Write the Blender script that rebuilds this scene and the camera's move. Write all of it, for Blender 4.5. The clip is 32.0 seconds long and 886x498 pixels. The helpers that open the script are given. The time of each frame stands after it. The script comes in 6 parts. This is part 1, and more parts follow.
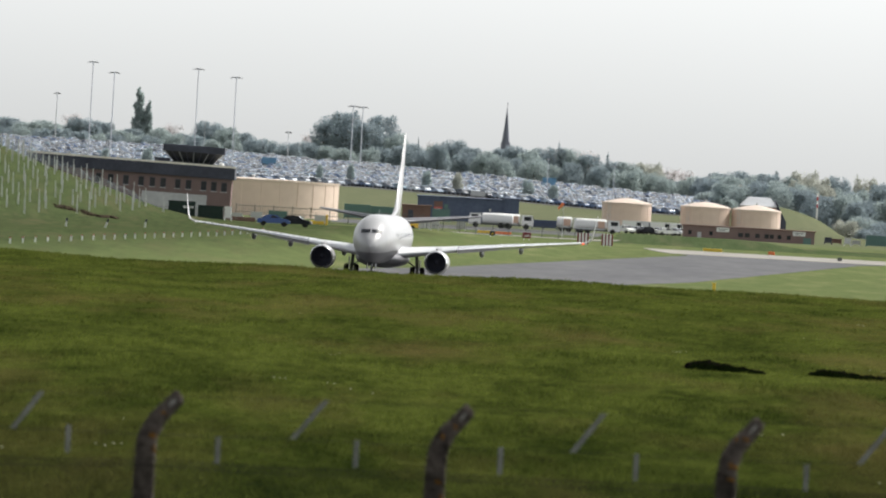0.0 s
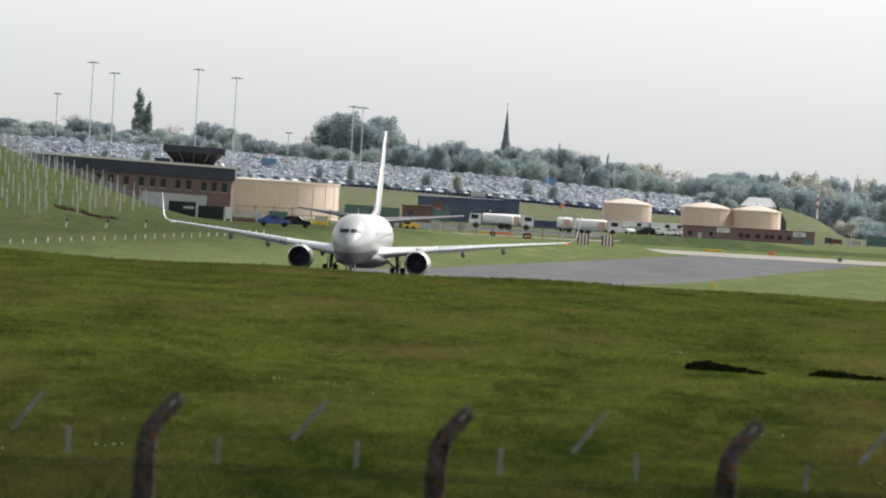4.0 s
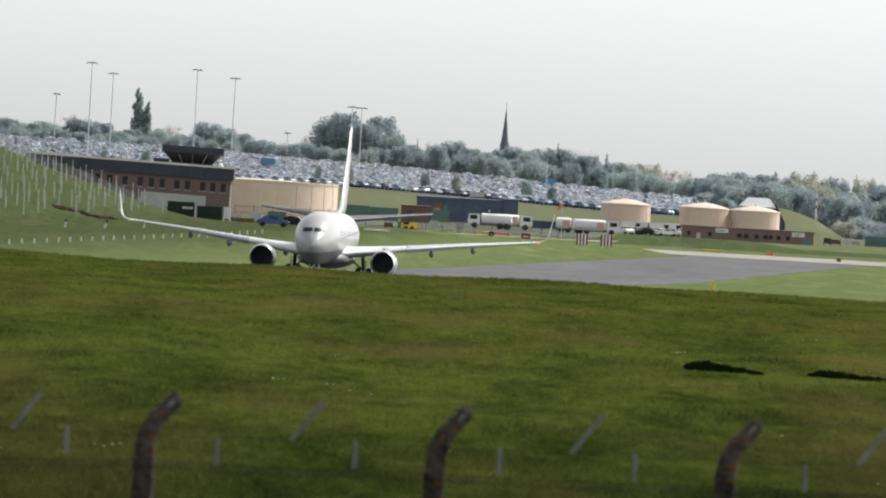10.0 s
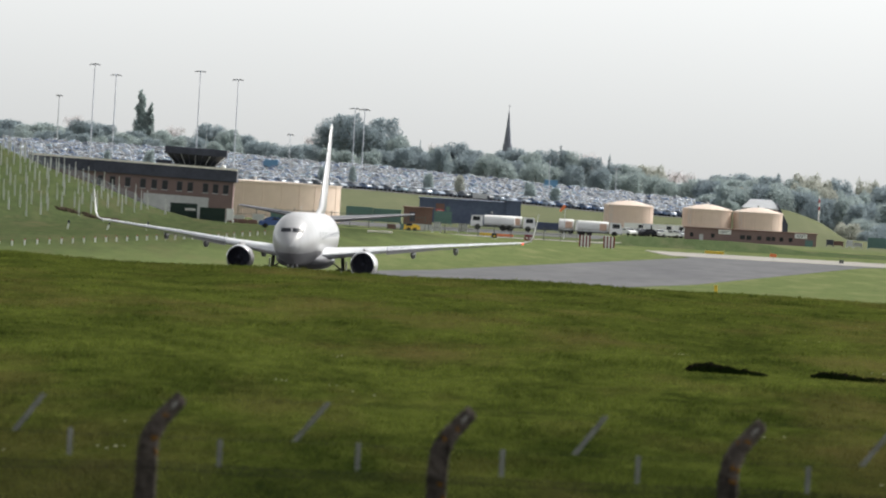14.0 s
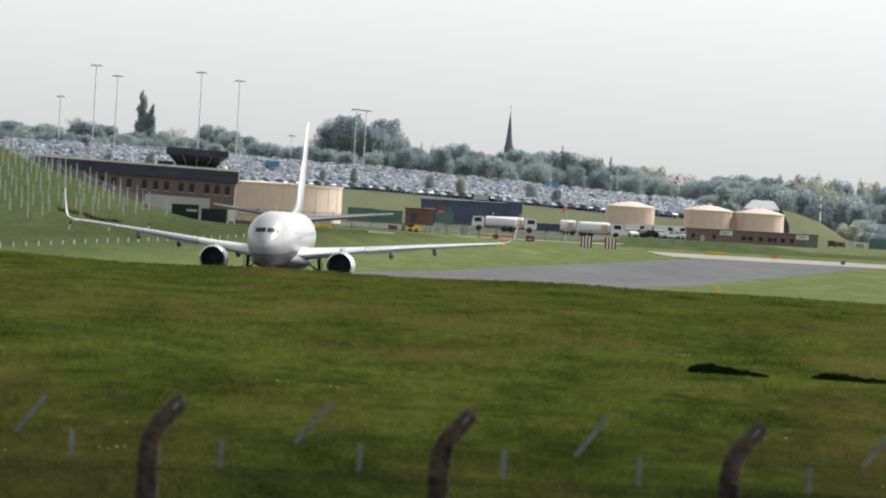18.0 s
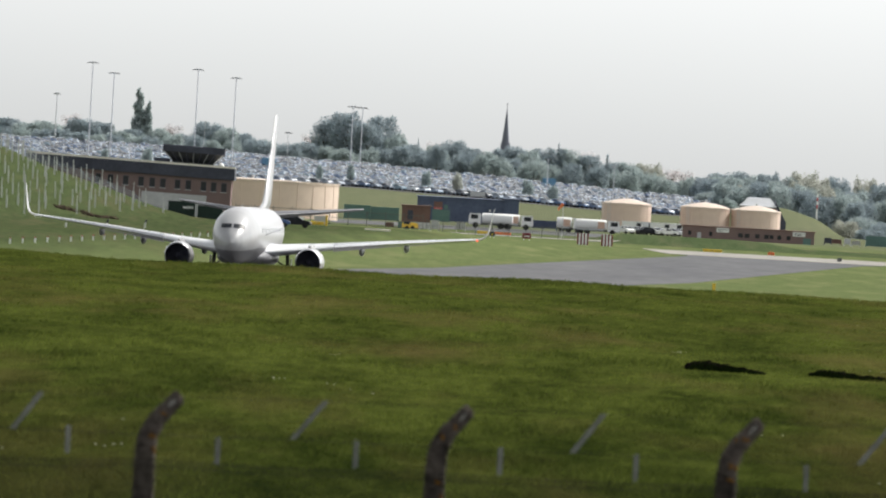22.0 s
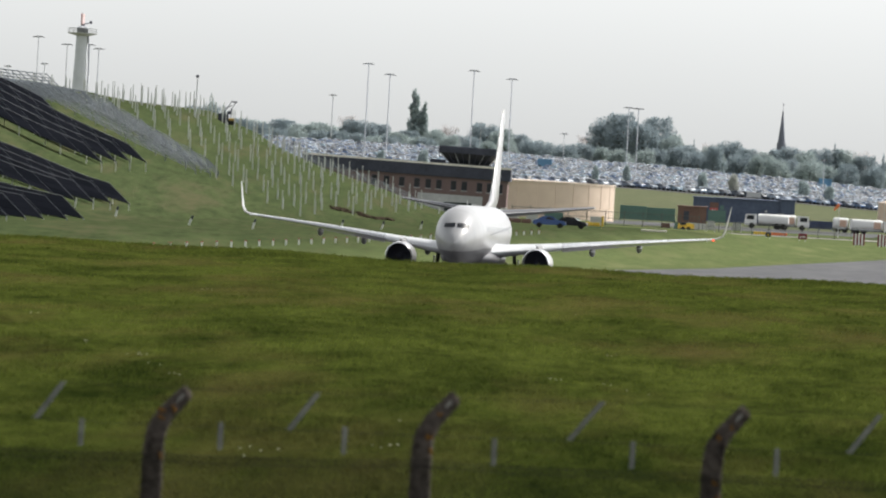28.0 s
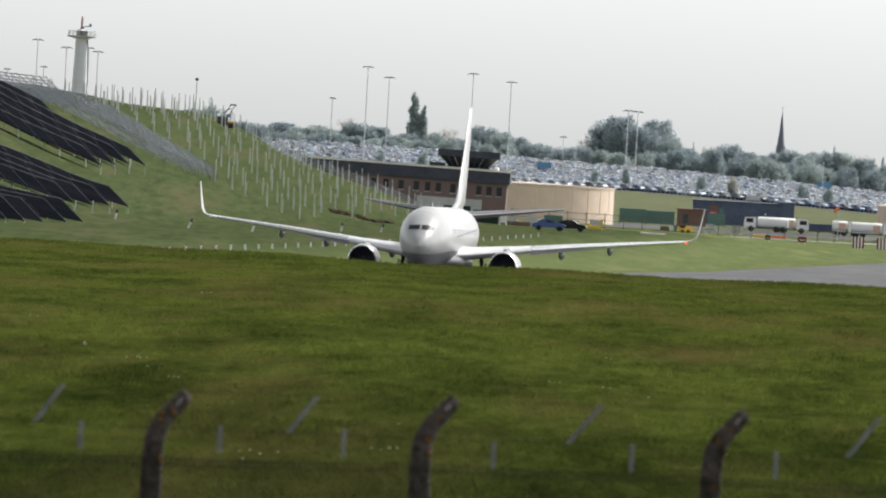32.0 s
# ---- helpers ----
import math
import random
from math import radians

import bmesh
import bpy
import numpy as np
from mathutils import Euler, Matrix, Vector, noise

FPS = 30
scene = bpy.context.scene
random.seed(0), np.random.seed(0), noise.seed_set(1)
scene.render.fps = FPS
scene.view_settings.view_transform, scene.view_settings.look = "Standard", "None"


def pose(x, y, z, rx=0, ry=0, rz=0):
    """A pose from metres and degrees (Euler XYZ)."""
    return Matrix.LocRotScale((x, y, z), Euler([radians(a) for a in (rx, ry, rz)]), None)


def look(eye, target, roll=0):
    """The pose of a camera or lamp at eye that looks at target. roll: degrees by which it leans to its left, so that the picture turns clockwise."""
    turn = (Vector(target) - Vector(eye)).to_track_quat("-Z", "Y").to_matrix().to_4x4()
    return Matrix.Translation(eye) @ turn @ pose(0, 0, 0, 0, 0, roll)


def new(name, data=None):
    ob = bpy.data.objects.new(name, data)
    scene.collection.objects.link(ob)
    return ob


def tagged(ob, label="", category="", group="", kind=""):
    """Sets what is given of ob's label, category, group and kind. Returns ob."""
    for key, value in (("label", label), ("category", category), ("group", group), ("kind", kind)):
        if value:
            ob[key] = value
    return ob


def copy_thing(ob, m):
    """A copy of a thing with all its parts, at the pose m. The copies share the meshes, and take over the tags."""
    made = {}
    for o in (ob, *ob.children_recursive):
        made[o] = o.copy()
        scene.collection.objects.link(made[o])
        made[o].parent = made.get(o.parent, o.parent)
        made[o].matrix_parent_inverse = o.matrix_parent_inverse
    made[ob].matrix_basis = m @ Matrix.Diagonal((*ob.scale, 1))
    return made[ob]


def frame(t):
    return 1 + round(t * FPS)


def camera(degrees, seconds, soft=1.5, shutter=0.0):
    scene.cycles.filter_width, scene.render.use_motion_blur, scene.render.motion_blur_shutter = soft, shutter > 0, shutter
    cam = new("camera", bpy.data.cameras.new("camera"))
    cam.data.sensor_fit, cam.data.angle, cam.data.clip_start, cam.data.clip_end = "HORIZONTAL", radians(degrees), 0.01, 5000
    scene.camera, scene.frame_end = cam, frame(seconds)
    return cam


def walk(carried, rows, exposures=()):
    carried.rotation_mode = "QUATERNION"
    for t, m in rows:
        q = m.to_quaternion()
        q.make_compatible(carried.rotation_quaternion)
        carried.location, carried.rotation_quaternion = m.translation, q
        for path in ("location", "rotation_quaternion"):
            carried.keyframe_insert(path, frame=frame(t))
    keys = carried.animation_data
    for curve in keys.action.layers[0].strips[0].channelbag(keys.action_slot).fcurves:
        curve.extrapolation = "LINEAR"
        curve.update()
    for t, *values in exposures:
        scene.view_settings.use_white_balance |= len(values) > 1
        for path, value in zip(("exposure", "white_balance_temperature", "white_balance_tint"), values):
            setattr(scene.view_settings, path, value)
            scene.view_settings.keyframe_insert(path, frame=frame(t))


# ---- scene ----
# An airfield seen with a long lens from a bank beside the perimeter fence: y runs away from the eye, x to the right.
EYE = (0.0, 0.0, 6.2)
PATH = [  # seconds, the point looked at 1000 m away (x, z), lean
    (0.0, 0.0000, 3.2804, 3.25),
    (0.5, 0.0133, 3.2948, 3.25),
    (1.0, 0.0087, 3.2522, 3.25),
    (1.5, 0.0165, 3.2385, 3.25),
    (2.0, 0.0647, 3.2695, 3.25),
    (2.5, 0.0050, 3.3160, 3.25),
    (3.0, 0.0042, 3.3301, 3.25),
    (3.5, -0.0024, 3.3226, 3.25),
    (5.5, -0.0663, 3.3119, 3.25),
    (6.0, -0.0402, 3.3563, 3.25),
    (6.5, -0.0220, 3.2857, 3.25),
    (7.0, 0.0702, 3.3052, 3.25),
    (7.5, 0.0005, 3.3949, 3.25),
    (8.0, 0.0664, 3.3695, 3.25),
    (8.5, 0.0817, 3.2347, 3.25),
    (9.0, 0.0502, 3.2758, 3.25),
    (9.5, 0.0166, 3.3595, 3.25),
    (10.0, 0.0681, 3.3408, 3.25),
    (10.5, -0.0551, 3.3700, 3.25),
    (11.0, -0.0207, 3.5166, 3.25),
    (11.5, -0.0398, 3.4726, 3.25),
    (12.0, -0.0186, 3.4809, 3.25),
    (12.5, -0.1107, 3.4614, 3.25),
    (13.0, 0.0279, 3.4181, 3.25),
    (13.5, -0.0746, 3.4635, 3.25),
    (14.0, -0.1460, 3.4443, 3.25),
    (14.5, -0.0700, 3.5066, 3.25),
    (16.5, 0.0108, 3.3375, 3.25),
    (17.0, -0.1199, 3.3663, 3.25),
    (17.5, -0.1868, 3.3916, 3.25),
    (18.0, -0.2585, 3.5174, 3.25),
    (18.5, -0.1191, 3.4751, 3.25),
    (19.0, -0.1074, 3.5186, 3.25),
    (19.5, -0.1137, 3.3812, 3.25),
    (20.0, -0.1003, 3.4117, 3.25),
    (20.5, -0.0901, 3.4702, 3.25),
    (21.0, -0.1103, 3.4615, 3.25),
    (21.5, -0.0361, 3.4083, 3.25),
    (22.0, 0.0121, 3.3164, 3.25),
    (22.5, 0.0166, 3.2380, 3.25),
    (23.0, 0.0020, 3.3934, 3.25),
    (23.2, -0.0024, 3.3226, 3.30),
    (23.3, -0.0894, 3.3600, 3.30),
    (23.4, -0.2860, 3.0944, 3.30),
    (23.5, -2.8833, 2.7878, 3.20),
    (23.6, -6.6963, 3.2757, 3.20),
    (23.7, -11.2260, 3.1841, 3.30),
    (23.8, -11.8702, 2.5960, 3.30),
    (23.9, -11.7183, 2.9014, 3.30),
    (24.0, -12.0322, 2.8325, 3.30),
    (24.1, -11.9791, 3.0135, 3.30),
    (24.2, -12.5681, 2.9372, 3.30),
    (24.3, -13.6980, 3.4230, 3.20),
    (24.4, -17.4032, 2.9975, 3.10),
    (24.5, -19.7213, 2.4781, 3.00),
    (24.6, -20.3480, 2.6157, 3.05),
    (24.7, -20.7957, 2.2932, 3.05),
    (25.0, -20.6786, 2.3842, 3.15),
    (25.5, -20.6482, 2.3399, 3.15),
    (27.5, -20.6807, 2.3391, 3.15),
    (28.0, -20.6345, 2.2363, 3.15),
    (28.5, -20.5425, 2.1929, 3.15),
    (29.0, -20.6050, 2.2213, 3.15),
    (29.5, -20.6173, 2.2769, 3.15),
    (30.0, -20.6597, 2.3371, 3.15),
    (30.5, -20.6947, 2.3275, 3.15),
    (31.0, -20.7107, 2.4477, 3.15),
    (31.5, -20.6402, 2.3585, 3.15),
    (32.0, -20.6002, 2.4638, 3.15),
]
cam = camera(3.8, 32.0, soft=2.1)
cam.data.dof.use_dof = True
cam.data.dof.focus_distance = 1250.0
cam.data.dof.aperture_fstop = 12.0
walk(cam, [(t, look(EYE, (x, 1000.0, z), lean)) for t, x, z, lean in PATH])

# ---- light: high thin overcast, the sun ahead and to the right behind it ----
SUN_UP, SUN_SIDE = 46.0, 58.0
world = bpy.data.worlds.new("sky")
scene.world = world
world.use_nodes = True
wn = world.node_tree.nodes
wl = world.node_tree.links
sky = wn.new("ShaderNodeTexSky")
sky.sky_type = "NISHITA"
sky.sun_disc = False
sky.sun_elevation = radians(SUN_UP)
sky.sun_rotation = radians(SUN_SIDE)
sky.dust_density = 1.6
sky.air_density = 1.0
sky.ozone_density = 1.0
grey = wn.new("ShaderNodeRGBToBW")  # thin cloud takes nearly all the blue out of the sky
wl.new(sky.outputs["Color"], grey.inputs["Color"])
veil = wn.new("ShaderNodeMix")
veil.data_type = "RGBA"
veil.inputs["Factor"].default_value = 0.94
wl.new(sky.outputs["Color"], veil.inputs["A"])
wl.new(grey.outputs["Val"], veil.inputs["B"])
cool = wn.new("ShaderNodeMix")
cool.data_type, cool.blend_type = "RGBA", "MULTIPLY"
cool.inputs["Factor"].default_value = 1.0
cool.inputs["B"].default_value = (0.975, 1.0, 1.012, 1)
wl.new(veil.outputs["Result"], cool.inputs["A"])
wl.new(cool.outputs["Result"], wn["Background"].inputs["Color"])
wn["Background"].inputs["Strength"].default_value = 0.109

sun_lamp = bpy.data.lights.new("sun", "SUN")
sun_lamp.energy = 1.9
sun_lamp.angle = radians(10.0)
sun_lamp.color = (1.0, 0.955, 0.89)
sun = new("sun", sun_lamp)
az, el = radians(SUN_SIDE), radians(SUN_UP)
sun_way = Vector((math.sin(az) * math.cos(el), math.cos(az) * math.cos(el), math.sin(el)))
sun.matrix_world = look(sun_way * 50, (0, 0, 0))
scene.view_settings.exposure = 1.29


# ---- materials ----
def shade(name, low, high, rough=0.6, metal=0.0, grain=3.0, patch=0.4, bump=0.1, coat=0.0, island=False, piece=False, thin=0.0, spec=0.4, along=0.0):
    """A surface whose colour runs from low to high by grain and patches (per metre), with fine relief."""
    m = bpy.data.materials.new(name)
    m.use_nodes = True
    n, l = m.node_tree.nodes, m.node_tree.links
    b = n["Principled BSDF"]
    b.inputs["Roughness"].default_value = rough
    b.inputs["Metallic"].default_value = metal
    b.inputs["Specular IOR Level"].default_value = spec
    b.inputs["Coat Weight"].default_value = coat
    geo = n.new("ShaderNodeNewGeometry")
    tex = n.new("ShaderNodeTexCoord")
    fine, wide = n.new("ShaderNodeTexNoise"), n.new("ShaderNodeTexNoise")
    fine.inputs["Scale"].default_value = grain
    fine.inputs["Detail"].default_value = 6
    wide.inputs["Scale"].default_value = patch
    wide.inputs["Detail"].default_value = 3
    if along:
        # streaks that run away from the eye along the paving
        mp = n.new("ShaderNodeMapping")
        mp.inputs["Scale"].default_value = (1.0, along, 1.0)
        mp.inputs["Rotation"].default_value = (0, 0, -0.0664)
        l.new(tex.outputs["Object"], mp.inputs["Vector"])
    for t in (fine, wide):
        l.new(mp.outputs["Vector"] if along else tex.outputs["Object"], t.inputs["Vector"])
    add = n.new("ShaderNodeMath")
    add.operation = "ADD"
    l.new(fine.outputs["Fac"], add.inputs[0])
    l.new(wide.outputs["Fac"], add.inputs[1])
    fac = add.outputs[0]
    span = (0.6, 1.4)
    if island or piece:
        more = n.new("ShaderNodeMath")
        more.operation = "ADD"
        l.new(fac, more.inputs[0])
        if island:
            l.new(geo.outputs["Random Per Island"], more.inputs[1])
        else:
            l.new(n.new("ShaderNodeObjectInfo").outputs["Random"], more.inputs[1])
        fac, span = more.outputs[0], (0.7, 2.3)
    fit = n.new("ShaderNodeMapRange")
    fit.inputs["From Min"].default_value, fit.inputs["From Max"].default_value = span
    l.new(fac, fit.inputs["Value"])
    mix = n.new("ShaderNodeMix")
    mix.data_type = "RGBA"
    mix.inputs["A"].default_value = (*low, 1)
    mix.inputs["B"].default_value = (*high, 1)
    l.new(fit.outputs["Result"], mix.inputs["Factor"])
    l.new(mix.outputs["Result"], b.inputs["Base Color"])
    if thin:
        b.inputs["Specular IOR Level"].default_value = 0.1
        # a leaf reflects and lets through about the same share of the light
        t, both = n.new("ShaderNodeBsdfTranslucent"), n.new("ShaderNodeAddShader")
        l.new(mix.outputs["Result"], t.inputs["Color"])
        l.new(b.outputs["BSDF"], both.inputs[0])
        l.new(t.outputs["BSDF"], both.inputs[1])
        l.new(both.outputs["Shader"], n["Material Output"].inputs["Surface"])
    if bump:
        bp = n.new("ShaderNodeBump")
        bp.inputs["Strength"].default_value = bump
        bp.inputs["Distance"].default_value = 0.05
        l.new(fine.outputs["Fac"], bp.inputs["Height"])
        l.new(bp.outputs["Normal"], b.inputs["Normal"])
    return m


def turf(name, dark, mid, dry, blades=False, bank=None, foreground=False, far=None):
    """Grass: broad patches, drier streaks across the slope, fine mottle."""
    m = bpy.data.materials.new(name)
    m.use_nodes = True
    n, l = m.node_tree.nodes, m.node_tree.links
    n.remove(n["Principled BSDF"])
    b = n.new("ShaderNodeBsdfDiffuse")
    l.new(b.outputs["BSDF"], n["Material Output"].inputs["Surface"])
    geo = n.new("ShaderNodeNewGeometry")
    noises = []
    for sx, sy, scale, detail in ((1.0, 0.1, 0.5, 8), (1.0, 0.08, 0.22, 8), (1.0, 0.12, 3.0, 8)):
        mp = n.new("ShaderNodeMapping")
        mp.inputs["Scale"].default_value = (sx, sy, 0.3)
        l.new(geo.outputs["Position"], mp.inputs["Vector"])
        t = n.new("ShaderNodeTexNoise")
        t.inputs["Scale"].default_value = scale
        t.inputs["Detail"].default_value = detail
        t.inputs["Roughness"].default_value = 0.62
        l.new(mp.outputs["Vector"], t.inputs["Vector"])
        noises.append(t.outputs["Fac"])
    ramp = []
    for k, (lo, hi) in enumerate(((0.36, 0.60), (0.5, 0.7), (0.38, 0.62))):
        r = n.new("ShaderNodeMapRange")
        r.inputs["From Min"].default_value, r.inputs["From Max"].default_value = lo, hi
        l.new(noises[k], r.inputs["Value"])
        ramp.append(r.outputs["Result"])
    a = n.new("ShaderNodeMix")
    a.data_type = "RGBA"
    a.inputs["A"].default_value, a.inputs["B"].default_value = (*dark, 1), (*mid, 1)
    if blades:
        avg = n.new("ShaderNodeMath")
        avg.operation = "MULTIPLY_ADD"
        avg.inputs[1].default_value = 0.5
        l.new(geo.outputs["Random Per Island"], avg.inputs[0])
        half = n.new("ShaderNodeMath")
        half.operation = "MULTIPLY"
        half.inputs[1].default_value = 0.55
        l.new(ramp[0], half.inputs[0])
        l.new(half.outputs[0], avg.inputs[2])
        l.new(avg.outputs[0], a.inputs["Factor"])
    blend = n.new("ShaderNodeMath")
    blend.operation = "MULTIPLY_ADD"
    blend.inputs[1].default_value = 0.5
    part_way = n.new("ShaderNodeMath")
    part_way.operation = "MULTIPLY"
    part_way.inputs[1].default_value = 0.5
    l.new(ramp[2], part_way.inputs[0])
    l.new(ramp[0], blend.inputs[0])
    l.new(part_way.outputs[0], blend.inputs[2])
    if not blades:
        l.new(blend.outputs[0], a.inputs["Factor"])
    c = n.new("ShaderNodeMix")
    c.data_type = "RGBA"
    l.new(a.outputs["Result"], c.inputs["A"])
    c.inputs["B"].default_value = (*dry, 1)
    half2 = n.new("ShaderNodeMath")
    half2.operation = "MULTIPLY"
    half2.inputs[1].default_value = 0.75
    l.new(ramp[1], half2.inputs[0])
    l.new(half2.outputs[0], c.inputs["Factor"])
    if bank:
        # the bank's grass left of its foot line, its shade put into darker colours
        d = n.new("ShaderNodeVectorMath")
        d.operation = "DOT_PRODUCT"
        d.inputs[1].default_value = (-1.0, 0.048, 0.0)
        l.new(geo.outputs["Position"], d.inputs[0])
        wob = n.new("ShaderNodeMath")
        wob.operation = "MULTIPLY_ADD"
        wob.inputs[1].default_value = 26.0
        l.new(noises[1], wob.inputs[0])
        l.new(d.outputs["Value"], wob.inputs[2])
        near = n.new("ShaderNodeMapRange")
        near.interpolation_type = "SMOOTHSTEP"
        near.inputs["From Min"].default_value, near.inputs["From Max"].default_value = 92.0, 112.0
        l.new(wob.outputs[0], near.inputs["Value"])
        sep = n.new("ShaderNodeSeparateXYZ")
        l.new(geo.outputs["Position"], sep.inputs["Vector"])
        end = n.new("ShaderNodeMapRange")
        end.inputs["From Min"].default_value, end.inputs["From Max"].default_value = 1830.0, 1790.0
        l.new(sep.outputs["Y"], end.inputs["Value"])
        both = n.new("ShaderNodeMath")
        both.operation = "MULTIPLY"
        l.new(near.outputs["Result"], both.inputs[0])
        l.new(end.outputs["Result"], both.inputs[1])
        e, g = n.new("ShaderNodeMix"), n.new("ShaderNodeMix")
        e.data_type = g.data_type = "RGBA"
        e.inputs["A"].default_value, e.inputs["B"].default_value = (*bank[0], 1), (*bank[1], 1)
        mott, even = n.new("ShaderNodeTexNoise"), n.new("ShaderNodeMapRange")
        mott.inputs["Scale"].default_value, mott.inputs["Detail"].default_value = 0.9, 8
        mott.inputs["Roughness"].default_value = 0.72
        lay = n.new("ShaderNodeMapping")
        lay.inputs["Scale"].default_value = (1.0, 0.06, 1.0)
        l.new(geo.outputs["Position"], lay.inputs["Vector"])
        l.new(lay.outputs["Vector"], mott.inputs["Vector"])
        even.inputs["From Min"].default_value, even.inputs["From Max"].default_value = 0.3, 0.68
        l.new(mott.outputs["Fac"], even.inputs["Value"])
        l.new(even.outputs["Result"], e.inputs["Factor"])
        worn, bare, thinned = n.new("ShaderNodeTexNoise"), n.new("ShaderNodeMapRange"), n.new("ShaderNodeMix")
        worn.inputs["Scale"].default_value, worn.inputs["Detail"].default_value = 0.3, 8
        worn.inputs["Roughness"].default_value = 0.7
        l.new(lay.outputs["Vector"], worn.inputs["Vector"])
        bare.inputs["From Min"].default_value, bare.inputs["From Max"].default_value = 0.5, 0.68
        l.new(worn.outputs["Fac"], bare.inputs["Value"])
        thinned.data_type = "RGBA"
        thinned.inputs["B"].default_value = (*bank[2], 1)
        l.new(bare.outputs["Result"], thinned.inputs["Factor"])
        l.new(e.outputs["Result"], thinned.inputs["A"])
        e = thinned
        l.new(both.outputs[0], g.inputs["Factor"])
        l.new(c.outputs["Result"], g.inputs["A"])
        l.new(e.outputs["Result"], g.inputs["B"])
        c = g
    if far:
        # grass beyond the apron turned pale khaki: haze put into the colour
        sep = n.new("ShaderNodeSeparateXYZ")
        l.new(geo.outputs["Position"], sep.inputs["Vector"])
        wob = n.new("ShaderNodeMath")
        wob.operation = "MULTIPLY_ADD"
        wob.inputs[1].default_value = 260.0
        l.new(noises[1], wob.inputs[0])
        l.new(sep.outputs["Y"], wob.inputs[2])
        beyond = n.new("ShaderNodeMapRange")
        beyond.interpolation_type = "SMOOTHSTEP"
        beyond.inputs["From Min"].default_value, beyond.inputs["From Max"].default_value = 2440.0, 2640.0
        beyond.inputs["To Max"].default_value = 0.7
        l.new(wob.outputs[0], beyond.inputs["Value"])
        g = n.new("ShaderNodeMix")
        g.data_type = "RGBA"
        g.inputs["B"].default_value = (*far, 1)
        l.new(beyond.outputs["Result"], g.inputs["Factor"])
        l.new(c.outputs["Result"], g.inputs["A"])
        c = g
    if foreground:
        # darker towards the fence
        sep = n.new("ShaderNodeSeparateXYZ")
        l.new(geo.outputs["Position"], sep.inputs["Vector"])
        wob = n.new("ShaderNodeMath")
        wob.operation = "MULTIPLY_ADD"
        wob.inputs[1].default_value = 140.0
        l.new(noises[0], wob.inputs[0])
        l.new(sep.outputs["Y"], wob.inputs[2])
        near = n.new("ShaderNodeMapRange")
        near.interpolation_type = "SMOOTHSTEP"
        near.inputs["From Min"].default_value, near.inputs["From Max"].default_value = 360.0, 200.0
        l.new(wob.outputs[0], near.inputs["Value"])
        half3 = n.new("ShaderNodeMath")
        half3.operation = "MULTIPLY"
        half3.inputs[1].default_value = 0.42
        l.new(near.outputs["Result"], half3.inputs[0])
        g = n.new("ShaderNodeMix")
        g.data_type = "RGBA"
        g.inputs["B"].default_value = (dark[0] * 0.5, dark[1] * 0.55, dark[2] * 0.7, 1)
        l.new(half3.outputs[0], g.inputs["Factor"])
        l.new(c.outputs["Result"], g.inputs["A"])
        c = g
    l.new(c.outputs["Result"], b.inputs["Color"])
    if blades:
        thin, both = n.new("ShaderNodeBsdfTranslucent"), n.new("ShaderNodeAddShader")
        l.new(c.outputs["Result"], thin.inputs["Color"])
        l.new(b.outputs["BSDF"], both.inputs[0])
        l.new(thin.outputs["BSDF"], both.inputs[1])
        l.new(both.outputs["Shader"], n["Material Output"].inputs["Surface"])
    bp = n.new("ShaderNodeBump")
    bp.inputs["Strength"].default_value = 0.5
    bp.inputs["Distance"].default_value = 0.15
    l.new(ramp[2], bp.inputs["Height"])
    if not blades:
        l.new(bp.outputs["Normal"], b.inputs["Normal"])
    return m


def glow(name, colour, strength):
    m = bpy.data.materials.new(name)
    m.use_nodes = True
    b = m.node_tree.nodes["Principled BSDF"]
    b.inputs["Base Color"].default_value = (*colour, 1)
    b.inputs["Emission Color"].default_value = (*colour, 1)
    b.inputs["Emission Strength"].default_value = strength
    return m


# bank carries the bank's shade as colour, far carries the haze
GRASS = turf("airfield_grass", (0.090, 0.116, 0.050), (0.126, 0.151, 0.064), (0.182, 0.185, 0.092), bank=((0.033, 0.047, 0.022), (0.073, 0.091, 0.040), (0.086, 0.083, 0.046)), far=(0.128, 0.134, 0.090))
FIELD = turf("rough_field_turf", (0.0098, 0.0160, 0.0033), (0.066, 0.080, 0.0160), (0.076, 0.063, 0.0225), foreground=True)
BLADE = turf("grass_blades", (0.0108, 0.0174, 0.0035), (0.069, 0.083, 0.0167), (0.088, 0.070, 0.026), blades=True, foreground=True)
# The low bank's backlit face: its shade is put into this grass colour.
BANKSHADE = turf("shaded_bank_grass", (0.045, 0.066, 0.03), (0.08, 0.104, 0.05), (0.11, 0.112, 0.065))
SOIL = shade("dark_soil", (0.004, 0.004, 0.003), (0.012, 0.010, 0.008), 0.95, grain=6, bump=0.8, spec=0)
TARMAC = shade("tarmac", (0.050, 0.051, 0.057), (0.108, 0.106, 0.109), 0.85, grain=0.5, patch=0.09, bump=0.1, spec=0.25, along=0.1)
CONCRETE = shade("pale_concrete", (0.19, 0.18, 0.16), (0.33, 0.31, 0.275), 0.85, grain=0.6, patch=0.1, bump=0.1, spec=0.2, along=0.3)
POSTSTONE = shade("weathered_concrete", (0.006, 0.005, 0.0045), (0.115, 0.096, 0.084), 0.95, grain=16, patch=4.5, bump=1.0, spec=0.05)
PALELICHEN = shade("pale_lichen", (0.16, 0.155, 0.14), (0.30, 0.29, 0.27), 0.95, grain=25, bump=0.4, spec=0)
